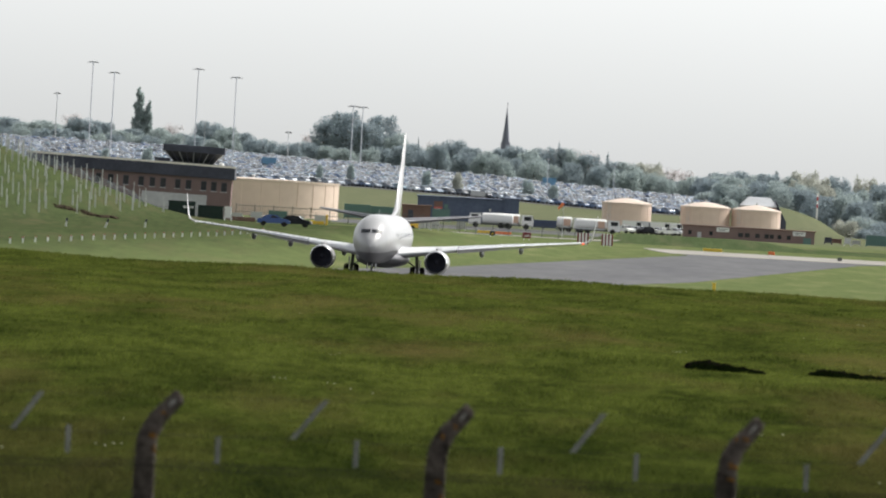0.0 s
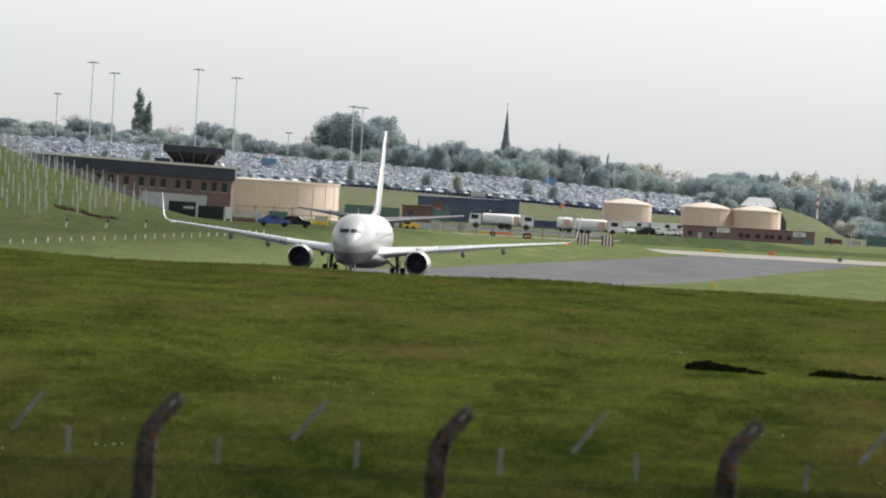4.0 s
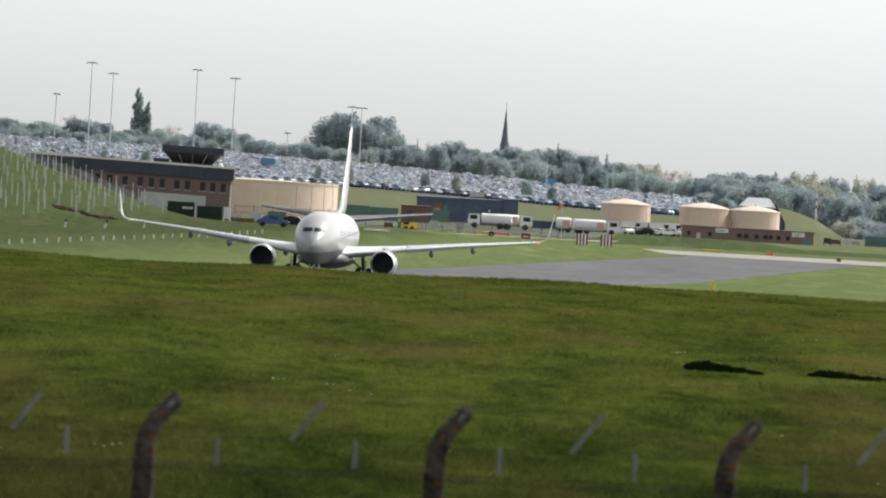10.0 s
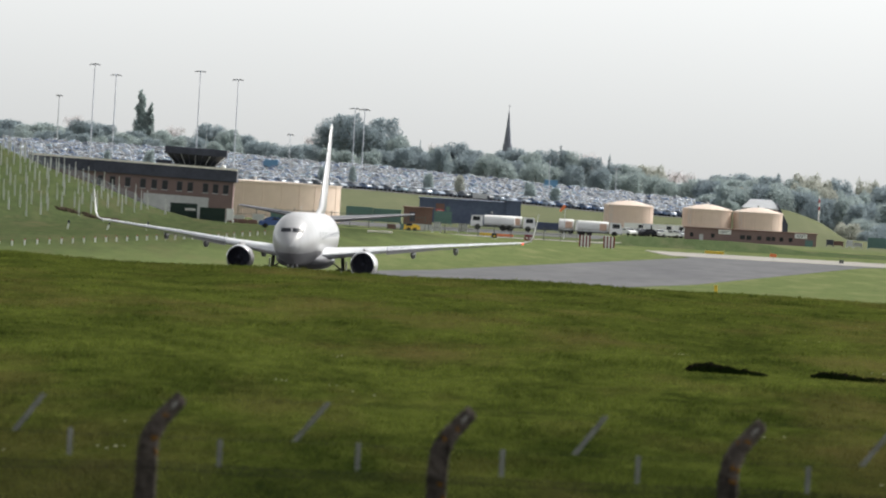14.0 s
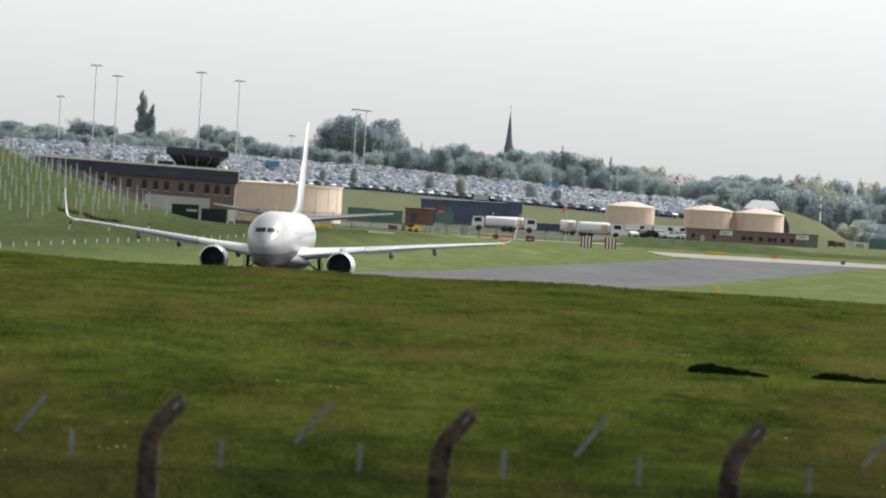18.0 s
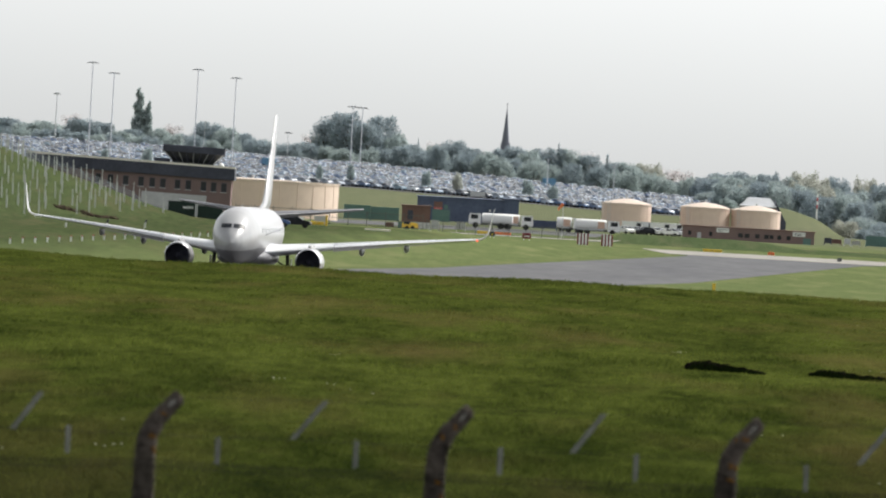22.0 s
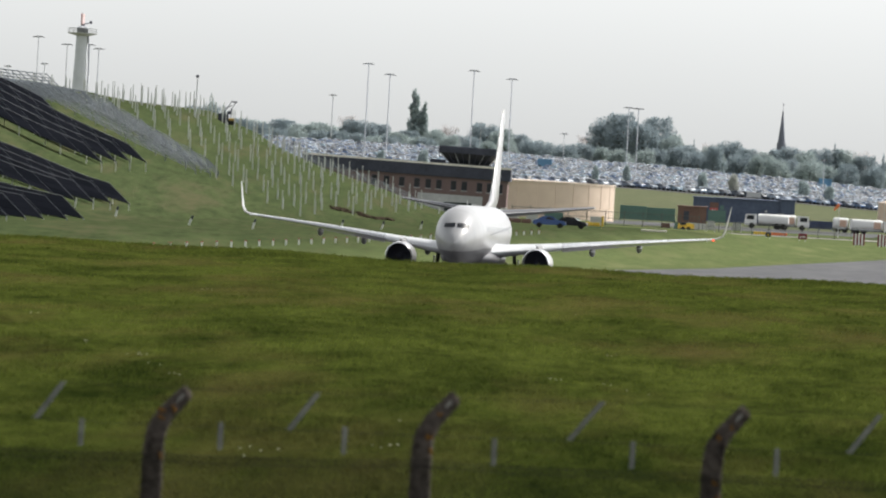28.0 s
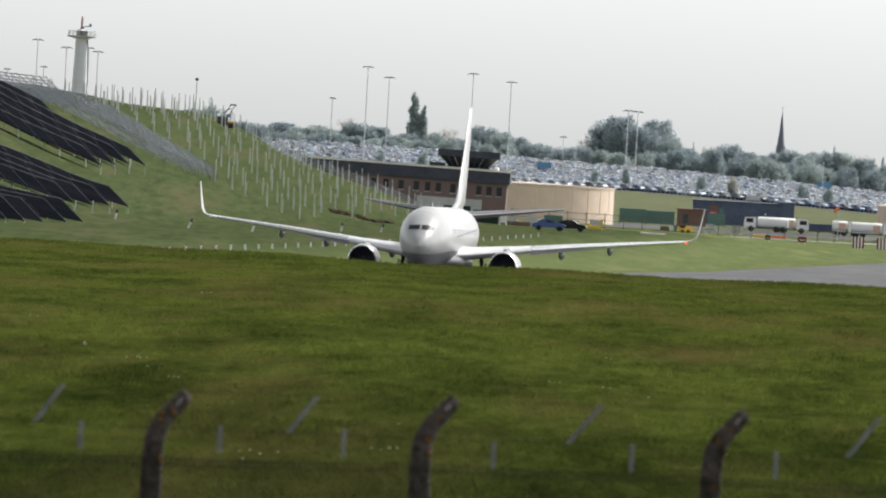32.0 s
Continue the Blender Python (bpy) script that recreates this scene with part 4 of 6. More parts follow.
for k, (mm, ww) in enumerate(((RENDER, 2.2), (GALV, 1.6), (GREENBOX, 2.6), (GALV, 1.2), (RENDER, 1.8))):
    xx = -29.11 + 3.0 * k
    container(xx, 1850 + 2 * (k % 2), gz(xx, 1850), ww, 0.8 + 0.3 * (k % 3), 1.2, mm, "stored plant box beside the large tank", "plant_box")

# the long low brick building with boards
bx_, by_, bz_ = (43.78, 2450.00, 3.34)
bw_ = 24.15
low = shed("low_brick_building", "long low red brick building with white boards", bx_, by_, bz_, bw_, 2.59, 7, BRICK, RUST, 0.05,
           [(bw_ * f, bw_ * f + g, 1.0, 1.75, GLASS, "window") for f, g in ((0.04, 0.6), (0.2, 0.6), (0.42, 0.9), (0.47, 0.9), (0.55, 0.8), (0.62, 0.8), (0.66, 0.7), (0.72, 0.7), (0.79, 0.7))] + [(bw_ * 0.915, bw_ * 0.975, -0.2, 1.5, GREENBOX, "door"), (bw_ * 0.11, bw_ * 0.14, 0.5, 1.5, RENDER, "door")])
for f in (0.255, 0.835):
    board = part("name_board", boxes((bw_ * f, bw_ * f + 2.3, -0.16, -0.09, 1.75, 2.55)), SIGNWHITE, low, "white name board with grey bars")
    part("lettering_bar", boxes((bw_ * f + 0.3, bw_ * f + 1.9, -0.18, -0.162, 2.2, 2.3), (bw_ * f + 0.3, bw_ * f + 1.5, -0.18, -0.162, 1.95, 2.05)), SLATE, board)

shed("navy_annex", "taller dark navy clad bay at the end of a long shed", 10.85, 2449.6, 4.88, 2.6, 3.95, 9, NAVY, NAVY, 0.1, (), 2)
# barn with grey pitched roof
hx_, hy_, hz_ = (61.15, 2765.00, 6.69)
barn = thing("barn", "barn with pale grey pitched roof and black gable", "building", pose(hx_, hy_, hz_ - 2, 0, 0, 0))
hw_, hh_ = 7.25, 3.98
part("wall", boxes((0, hw_, 0, 0.3, 0, hh_ + 2), (0, hw_, 11.7, 12, 0, hh_ + 2), (0, 0.3, 0.3, 11.7, 0, hh_ + 2)), RUST, barn)
part("gable", loft(bmesh.new(), [[(xx, 0.3, 0), (xx, 11.7, 0), (xx, 11.7, hh_ + 2), (xx, 6, hh_ + 3.5), (xx, 0.3, hh_ + 2)] for xx in (hw_ - 0.3, hw_)]), SLATE, barn, "black clad gable wall")
part("roof", loft(bmesh.new(), [[(x0, -0.4, hh_ + 1.9), (x1, 6, hh_ + 3.7), (x1, 6, hh_ + 3.9), (x0, -0.4, hh_ + 2.1)] for x0, x1 in ((-0.3, 1.6), (hw_ + 0.1, hw_ - 1.2))]), GALV, barn, "pale grey sheet roof")
part("lean_to", loft(bmesh.new(), [[(hw_, yy, 0), (hw_ + 2.2, yy, 0), (hw_ + 2.2, yy, hh_ - 1.0), (hw_, yy, hh_ + 3.0)] for yy in (0, 11)]), SLATE, barn, "black lean-to")


# ---- vehicles ----
CARSIDE = ((-2.1, 0.35), (-2.12, 0.75), (-1.95, 0.92), (-1.55, 0.97), (-0.95, 1.40), (-0.4, 1.47), (0.35, 1.43), (0.95, 1.02), (1.75, 0.9), (2.08, 0.72), (2.1, 0.4))


def car_meshes(paint):
    """Body, glass and wheel meshes of a hatchback that points along +x."""
    bm = bmesh.new()
    rings = []
    for w, s in ((0.86, 0.97), (0.82, 1.0), (-0.82, 1.0), (-0.86, 0.97)):
        rings.append([(x * s, w * (0.80 if z > 1.1 else 1.0), z) for x, z in CARSIDE])
    loft(bm, rings)
    body = mesh_of(bm, paint, "body", 30)
    side = ((-1.57, 1.0, 0.81), (0.985, 1.03, 0.81), (0.435, 1.425, 0.70), (-1.03, 1.385, 0.70))
    bm = loft(bmesh.new(), [[(x, k * w, z) for x, z, w in side] for k in (-1, 1)])
    glass = mesh_of(bm, GLASS, "glass")
    wheel = mesh_of(turned(turned(bmesh.new(), [(0.2, -0.1), (0.3, -0.11), (0.32, 0), (0.3, 0.11), (0.2, 0.1)], 16, "Y"), [(0.19, -0.12), (0.05, -0.125)], 10, "Y"), RUBBER, "wheel", 40)
    lamp = mesh_of(boxes((2.02, 2.12, -0.15, 0.15, 0.62, 0.76)), SIGNWHITE, "headlight")
    return body, glass, wheel, lamp


def car(meshes, m, label, name="parked_car", group=""):
    body, glass, wheel, lamp = meshes
    c = thing(name, label, "car", m, group)
    part("body", body, None, c)
    part("glazing", glass, None, c, "dark car glass")
    for y in (-0.6, 0.6):
        part("headlight", lamp, None, c, m=pose(0, y, 0))
    for x in (-1.3, 1.32):
        for y in (-0.78, 0.78):
            part("wheel", wheel, None, c, m=pose(x, y, 0.32))
    return c


blue_car, black_car = car_meshes(BLUECAR), car_meshes(BLACKCAR)
ax_, ay_, _ = (-21.61, 1690.00, 3.31)
car(blue_car, pose(ax_, ay_, gz(ax_, ay_), 0, 0, 4), "blue hatchback parked on the grass edge")
ax_, ay_, _ = (-18.97, 1697.00, 3.39)
car(black_car, pose(ax_, ay_, gz(ax_, ay_), 0, 0, -4), "black hatchback parked beside the blue one")

def tanker(x, y, z, length, flip=False, cab_paint=SIGNWHITE):
    """A rigid road tanker, cab at +x."""
    t = thing("fuel_tanker", "white fuel tanker lorry standing on the apron", "truck", pose(x, y, z, 0, 0, 180 if flip else 0))
    r = 0.95
    rings = []
    for xx, k in ((0, 0.75), (0.12, 0.95), (0.3, 1.0), (length - 2.7, 1.0), (length - 2.5, 0.95), (length - 2.4, 0.75)):
        rings.append([(xx, 1.2 * k * math.copysign(abs(math.cos(a)) ** 0.7, math.cos(a)), 1.75 + r * k * math.copysign(abs(math.sin(a)) ** 0.7, math.sin(a))) for a in np.linspace(0, 2 * math.pi, 24, endpoint=False)])
    part("tank_body", loft(bmesh.new(), rings), SIGNWHITE, t, "white rounded tank body", smooth=40)
    part("chassis", boxes((0.1, length - 0.1, -0.5, 0.5, 0.55, 0.85)), SLATE, t)
    part("skirt_rail", boxes((0.3, length - 2.8, -1.22, -1.17, 0.75, 0.95)), GALV, t)
    part("side_panel", boxes((length - 4.0, length - 2.75, -1.26, -1.215, 1.1, 2.3)), shade("faded_orange", (0.5, 0.33, 0.24), (0.6, 0.42, 0.32), 0.6, bump=0), t, "faded orange panel")
    cab = part("cab", loft(bmesh.new(), [[(length - 2.2, yy, 0.6), (length, yy, 0.6), (length, yy, 1.5), (length - 0.2, yy, 2.55), (length - 2.2, yy, 2.6)] for yy in (-1.15, 1.15)]), cab_paint, t, smooth=20)
    part("windscreen", loft(bmesh.new(), [[(length + 0.01, yy, 1.55), (length + 0.03, yy, 1.55), (length - 0.16, yy, 2.4), (length - 0.18, yy, 2.4)] for yy in (-1.0, 1.0)]), GLASS, cab)
    for yy in (-1.16, 1.13):
        part("side_window", boxes((length - 1.7, length - 0.4, yy, yy + 0.03, 1.6, 2.35)), GLASS, cab)
    me = mesh_of(turned(bmesh.new(), [(0.3, -0.16), (0.5, -0.16), (0.52, 0), (0.5, 0.16), (0.3, 0.16)], 18, "Y"), RUBBER, "wheel", 40)
    for xx in (1.0, 2.2, length - 1.3):
        for yy in (-1.0, 1.0):
            part("wheel", me, RUBBER, t, m=pose(xx, yy, 0.52))
    return t


for at_x, yy, ln, fl in ((12.3, 2400, 8.0, True), (9.4, 2405, 6.6, False), (23.48, 2395, 8.0, False), (20.25, 2410, 5.2, False)):
    tanker(at_x, yy, gz(at_x + 4, yy) + 0.06, ln, fl)
# grey lorry cab seen over the tailplane and a small van row
def van(x, y, paint, label, length=5.0, height=2.3, group="vans by the fuel tanks"):
    v = thing("parked_van", label, "van", pose(x, y, gz(x, y) + 0.05), group)
    part("body", loft(bmesh.new(), [[(0, yy, 0.35), (length, yy, 0.35), (length, yy, 1.05), (length - 0.9, yy, 1.3), (length - 1.6, yy, height), (0.05, yy, height)] for yy in (-0.95, 0.95)]), paint, v, smooth=20)
    part("side_window", boxes((length - 2.3, length - 1.4, -0.98, -0.955, 1.3, height - 0.25)), GLASS, v)
    part("windscreen", loft(bmesh.new(), [[(length - 0.93, yy, 1.36), (length - 0.9, yy, 1.36), (length - 1.52, yy, height - 0.1), (length - 1.55, yy, height - 0.1)] for yy in (-0.85, 0.85)]), GLASS, v)
    me = mesh_of(turned(bmesh.new(), [(0.2, -0.1), (0.33, -0.11), (0.35, 0), (0.33, 0.11), (0.2, 0.1)], 14, "Y"), RUBBER, "wheel", 40)
    for xx in (0.9, length - 0.9):
        for yy in (-0.85, 0.85):
            part("wheel", me, RUBBER, v, m=pose(xx, yy, 0.35))
    return v


for at_x, yy, mm, lb in ((33.20, 2500, SIGNWHITE, "white van parked below the fuel tanks"), (35.59, 2505, GALV, "silver van parked below the fuel tanks"), (38.48, 2500, SIGNWHITE, "white van parked below the fuel tanks"), (40.91, 2506, SIGNWHITE, "white van parked below the fuel tanks")):
    van(at_x, yy, mm, lb)
van(-7.2, 2262, YELLOW, "small yellow airfield vehicle before the brown shed", 2.8, 1.15, "airfield vehicles")

white_car, silver_car = car_meshes(SIGNWHITE), car_meshes(GALV)
for k, (at_x, yy) in enumerate(((33.64, 2470), (36.10, 2474), (37.62, 2470), (39.46, 2474), (41.18, 2470), (42.92, 2474), (45.07, 2500))):
    car((white_car, silver_car, black_car)[(0, 1, 2, 0, 0, 1, 0)[k]], pose(at_x, yy, gz(at_x, yy) + 0.05, 0, 0, (-60, -48, 30, -70, 20, -35, -60)[k]), ("white car parked below the fuel tanks", "silver car parked below the fuel tanks", "black car parked below the fuel tanks")[(0, 1, 2, 0, 0, 1, 0)[k]])
# red notice board with two white bars on the navy shed's front
nx_, ny_, nz_ = (-1.34, 2445.00, 6.13)
notice = thing("notice_board", "small red board with two white bars on posts", "sign", pose(nx_, ny_, gz(nx_, ny_)))
nh_ = nz_ - gz(nx_, ny_)
part("board", boxes((-0.75, 0.75, 0, 0.08, nh_ - 0.55, nh_ + 0.55), bevel=0.02), RADARRED, notice)
for xx in (-0.22, 0.22):
    part("symbol_bar", boxes((xx - 0.1, xx + 0.1, -0.012, -0.003, nh_ - 0.35, nh_ + 0.35)), SIGNWHITE, notice)
    part("leg", tube(bmesh.new(), (xx, 0.15, -0.3), (xx, 0.15, nh_), 0.05, seg=6), GALV, notice)
# stacked materials before the brown shed and the green containers
for k, (px_x, yy, ww, hh, mm, lb) in enumerate(((-6.77, 2270, 2.0, 0.9, GREENBOX, "green crate before the brown shed"), (-4.95, 2272, 1.6, 1.1, RENDER, "pale crate before the brown shed"), (-3.31, 2270, 1.8, 1.0, GALV, "grey metal crate before the brown shed"), (-1.58, 2274, 1.3, 1.5, RENDER, "pale upright cabinet before the teal container"), (-9.28, 2272, 1.4, 0.7, RUST, "brown crate beside the green container"), (2.88, 2300, 1.5, 1.3, RENDER, "pale grey cabinet beside the lorry"))):
    container(px_x, yy, gz(px_x, yy) + 0.3, ww, hh, 1.2, mm, lb, "storage_crate")


# A container shape added in place of the teal fence at the field's edge.
container(82.0, 2500, gz(82.0, 2500) + 0.2, 6.0, 1.9, 2.5, GREENBOX, "dull green box standing in for a teal fence at the field's edge")
for px_x, yy, ww, hh, mm, lb in ((71.9, 2500, 1.3, 1.0, SLATE, "dark metal bin at the edge of the field"), (73.6, 2503, 1.8, 0.8, RUST, "brown timber crate at the edge of the field"), (75.6, 2500, 1.2, 1.1, GALV, "grey metal crate at the edge of the field"), (77.3, 2504, 1.5, 0.7, RENDER, "pale crate at the edge of the field")):
    container(px_x, yy, gz(px_x, yy) + 0.3, ww, hh, 1.2, mm, lb, "storage_crate")


# ---- airfield signs, boards and barriers ----
def board_sign(x, y, w, h, material, bars, label, legs=0.35, bar=SIGNWHITE):
    z = gz(x, y)
    s = thing("taxiway_sign", label, "sign", pose(x, y, z))
    part("board", boxes((-w / 2, w / 2, 0, 0.2, legs, legs + h), bevel=0.02), material, s)
    for a, b, c, d in bars:
        part("symbol_bar", boxes((a, b, -0.012, -0.003, legs + c, legs + d)), bar, s)
    for xx in (-w / 3, w / 3):
        part("leg", tube(bmesh.new(), (xx, 0.1, -0.2), (xx, 0.1, legs), 0.05, seg=6), GALV, s)
    return s


zx_ = 13.54
board_sign(zx_, 2180, 1.4, 0.9, SIGNRED, [(-0.4, -0.3, 0.2, 0.55), (-0.3, -0.12, 0.32, 0.42), (-0.12, -0.05, 0.2, 0.55), (0.1, 0.17, 0.2, 0.55), (0.17, 0.32, 0.32, 0.42), (0.32, 0.4, 0.2, 0.55)], "red taxiway sign with white symbols on the grass", 0.3)
zx_ = 7.97
board_sign(zx_, 2200, 0.85, 0.7, SIGNBLACK, [(-0.15, 0.15, 0.2, 0.4)], "black taxiway sign with yellow mark on the grass", 0.25, YELLOW)
for at_x, yy in ((22.19, 2130), (26.07, 2130)):
    z = gz(at_x, yy)
    s = thing("striped_board", "tall board with maroon and white upright stripes", "marker board", pose(at_x, yy, z), "striped marker boards")
    w, h = 1.8, 1.8
    for k in range(7):
        part("stripe", boxes((-w / 2 + k * w / 7, -w / 2 + (k + 1) * w / 7, 0, 0.06, 0.15, 0.15 + h)), SIGNRED if k % 2 == 0 else SIGNWHITE, s)
    for xx in (-0.6, 0.6):
        part("leg", boxes((xx - 0.05, xx + 0.05, 0.062, 0.14, -0.2, 1.6)), GALV, s)
    part("brace", boxes((-0.75, 0.75, 0.145, 0.2, 1.0, 1.1)), GALV, s)


def barrier(x0, x1, y, h, material, label, base=0.0):
    z = gz((x0 + x1) / 2, y)
    b = thing("low_barrier", label, "barrier", pose(x0, y, z))
    n = max(2, int((x1 - x0) / 1.2))
    for k in range(n):
        a, c = k * (x1 - x0) / n, (k + 1) * (x1 - x0) / n
        part("segment", boxes((a + 0.02, c - 0.02, 0, 0.35, base, h), bevel=0.04), material, b)
    if base:
        part("foot", boxes((0.1, 0.3, 0.05, 0.3, -0.1, base), (x1 - x0 - 0.3, x1 - x0 - 0.1, 0.05, 0.3, -0.1, base)), SLATE, b)
    return b


barrier(5.69, 7.89, 2265, 0.5, YELLOW, "low yellow barrier on the grass")
barrier(8.66, 11.44, 2265, 0.45, ORANGE, "low orange barrier on the grass")
barrier(-18.14, -16.17, 1800, 0.45, YELLOW, "low yellow barrier beside the parked cars")
barrier(42.00, 45.10, 2160, 0.42, YELLOW, "low yellow barrier at the pad's edge")
barrier(52.52, 53.61, 2160, 0.5, ORANGE, "low orange barrier at the pad's edge")
barrier(60.85, 61.54, 2060, 0.6, SLATE, "dark lamp box on the pad")
barrier(-10.29, -6.91, 1740, 0.24, TRIM, "pale concrete slab lying on the grass")
barrier(-28.76, -24.89, 1760, 0.55, RUST, "low brown stack of timber beside the containers")
for at_x, yy, h in ((-15.78, 1790, 1.3), (25.12, 1230, 0.95)):
    p = thing("marker_post", "yellow marker post standing in grass", "post", pose(at_x, yy, gz(at_x, yy)))
    part("stem", boxes((-0.14, 0.14, -0.1, 0.1, -0.3, h), bevel=0.03), YELLOW, p)
    part("cap", boxes((-0.16, 0.16, -0.12, 0.12, h, h + 0.08)), YELLOW, p)



def steel_fence(x0, x1, y, h, label):
    """An open security fence: posts, three rails and thin upright pales."""
    fx = thing("security_fence", label, "fence", pose(x0, y, gz((x0 + x1) / 2, y)), "airfield security fences")
    n = int((x1 - x0) / 2.6)
    post = mesh_of(boxes((-0.05, 0.05, -0.05, 0.05, -0.6, h + 0.15)), DULLSTEEL, "post")
    for k in range(n + 1):
        part("post", post, None, fx, m=pose(k * (x1 - x0) / n, 0, 0))
    for f in (0.12, 0.55, 0.95):
        part("rail", boxes((0, x1 - x0, -0.09, -0.052, h * f - 0.03, h * f + 0.03)), DULLSTEEL, fx)
    pale = mesh_of(boxes((-0.014, 0.014, -0.11, -0.092, 0.05, h)), DULLSTEEL, "pale")
    for k in range(int((x1 - x0) / 0.3)):
        part("pale", pale, None, fx, m=pose(0.15 + k * 0.3, 0, 0))
    return fx


steel_fence(-29.5, -3.0, 1885, 2.2, "open grey steel fence before the large tank")
steel_fence(-3.0, 22.0, 2240, 2.0, "open grey steel fence along the service road")

# banded pole on the mound
bpx_, bpy_ = 80.2, 2885
band_pole = thing("banded_pole", "pale pole with red bands standing on a grass mound", "pole", pose(bpx_, bpy_, gz(bpx_, bpy_)))
for k in range(7):
    part("band", tube(bmesh.new(), (0, 0, 0.8 * k - (0.4 if k == 0 else 0)), (0, 0, 0.8 * k + 0.8), 0.16, seg=8), RADARRED if k in (3, 5) else SIGNWHITE, band_pole)

# windsock
wx_, wy_, wz_ = (19.96, 2300.00, 5.02)
wzz = gz(wx_, wy_)
sock = thing("windsock", "orange windsock hanging from a thin mast", "windsock", pose(wx_, wy_, wzz))
top = 8.63 - wzz
part("mast", tube(bmesh.new(), (0.35, 0, -0.3), (0.35, 0, top), 0.06, 0.04, 6), GALV, sock)
for k in range(5):
    a, b = k / 5, (k + 1) / 5
    part("sock_ring", tube(bmesh.new(), (0.3 - 0.8 * a, 0, top - 0.1 - 1.05 * a), (0.3 - 0.8 * b, 0, top - 0.1 - 1.05 * b), 0.32 - 0.16 * a, 0.32 - 0.16 * b, 10), ORANGE, sock)


# ---- masts ----
def flood_mast(x, y, ztop, label, head=1.6, r=0.13, base=None):
    z = gz(x, y) if base is None else base
    h = ztop - z
    m = thing("floodlight_mast", label, "street lamp", pose(x, y, z), "car park floodlight masts")
    part("mast", tube(bmesh.new(), (0, 0, -0.4), (0, 0, h), r * 1.2, r * 0.7, 8), TOWERGREY, m, "tall galvanised mast", smooth=40)
    part("head_ring", tube(bmesh.new(), (0, 0, h - 0.15), (0, 0, h + 0.3), 0.16, 0.13, 10), TOWERGREY, m)
    for s in (-1, 1):
        part("arm", tube(bmesh.new(), (0, 0, h + 0.1), (s * head * 0.6, 0, h - 0.05), 0.07, seg=6), GALV, m)
        part("lamp_head", loft(bmesh.new(), [[(s * xx, -0.3, h + z0), (s * xx, 0.3, h + z0), (s * xx, 0.3, h + z1), (s * xx, -0.3, h + z1)] for xx, z0, z1 in ((0.2, 0.05, 0.24), (head * 0.6, 0.0, 0.18), (head, -0.14, 0.0))]), DULLSTEEL, m, "grey lamp head")
    return m


for mx_, mz_, yy in ((-82.42, 35.44, 3060), (-77.93, 33.44, 3080), (-58.02, 35.06, 3050), (-49.44, 33.71, 3060),
                     (-93.75, 28.71, 3180), (-158.40, 37.54, 3060), (-149.76, 35.72, 3020), (-146.60, 36.28, 3060), (-144.93, 35.59, 3070),
                     (-162.84, 32.41, 3180), (-171.54, 31.37, 3180)):
    flood_mast(mx_, yy, mz_, "tall grey floodlight mast among parked cars", 1.35 if yy < 3100 else 0.9)
for mx_, mz_ in ((-22.30, 28.66), (-20.09, 28.53)):
    flood_mast(mx_, 3060, mz_, "slim floodlight mast standing in a close pair", 1.3)
for mx_, mz_, yy in ((22.84, 19.00, 3040), (37.97, 18.20, 3040), (8.88, 14.97, 3040), (-38.15, 22.42, 3170)):
    flood_mast(mx_, yy, mz_, "short grey lamp post among parked cars", 0.9, 0.09)
hx_, hy_, hz_ = (-65.11, 1640.00, 19.14)
pole = thing("lamp_post", "single thin post with small camera head on the bank", "post", pose(hx_, hy_, gz(hx_, hy_)))
ph_ = hz_ - gz(hx_, hy_)
part("mast", tube(bmesh.new(), (0, 0, -0.3), (0, 0, ph_), 0.09, 0.06, 8), GALV, pole)
part("head", turned(bmesh.new(), [(0.05, ph_ - 0.1), (0.2, ph_), (0.2, ph_ + 0.2), (0.05, ph_ + 0.3)], 10), SLATE, pole)

# ---- radar tower ----
rx_, ry_, rz_ = (-126.1, 2600.00, 34.00)
rb = gz(rx_, ry_)
rh = rz_ - rb
tower = thing("radar_tower", "pale grey round radar tower with red antenna on its platform", "tower", pose(rx_, ry_, rb))
part("shaft", turned(bmesh.new(), [(1.6, -1), (1.58, rh * 0.4), (1.5, rh * 0.62), (1.22, rh * 0.88), (1.2, rh)], 28), TOWERGREY, tower, smooth=40)
part("platform", turned(bmesh.new(), [(1.2, rh - 0.5), (2.7, rh - 0.15), (2.85, rh), (2.85, rh + 0.12), (0.3, rh + 0.14)], 28), RENDER, tower, smooth=30)
rail = part("railing", turned(turned(bmesh.new(), [(2.75, rh + 0.9), (2.8, rh + 0.92), (2.8, rh + 1.0), (2.75, rh + 1.0)], 28), [(2.76, rh + 0.5), (2.79, rh + 0.5), (2.79, rh + 0.55), (2.76, rh + 0.55)], 28), GALV, tower)
me = mesh_of(tube(bmesh.new(), (0, 0, 0), (0, 0, 1.0), 0.04, seg=4), GALV, "stanchion")
for k in range(14):
    part("stanchion", me, GALV, rail, m=pose(2.77 * math.cos(k * 0.449), 2.77 * math.sin(k * 0.449), rh))
part("cabin", turned(bmesh.new(), [(1.1, rh + 0.14), (1.1, rh + 1.1), (0.6, rh + 1.35), (0.3, rh + 1.4)], 20), TOWERGREY, tower, smooth=30)
antenna = part("antenna", boxes((-0.12, 0.1, -1.75, 1.75, 0.25, 2.35), bevel=0.08), RADARPINK, tower, "faded pink radar antenna, turning", m=pose(0, 0, rh + 1.5))
for k in range(5):
    part("rib", boxes((-0.22, -0.125, -1.6 + 0.8 * k - 0.05, -1.6 + 0.8 * k + 0.05, 0.3, 2.3)), RADARRED, antenna)
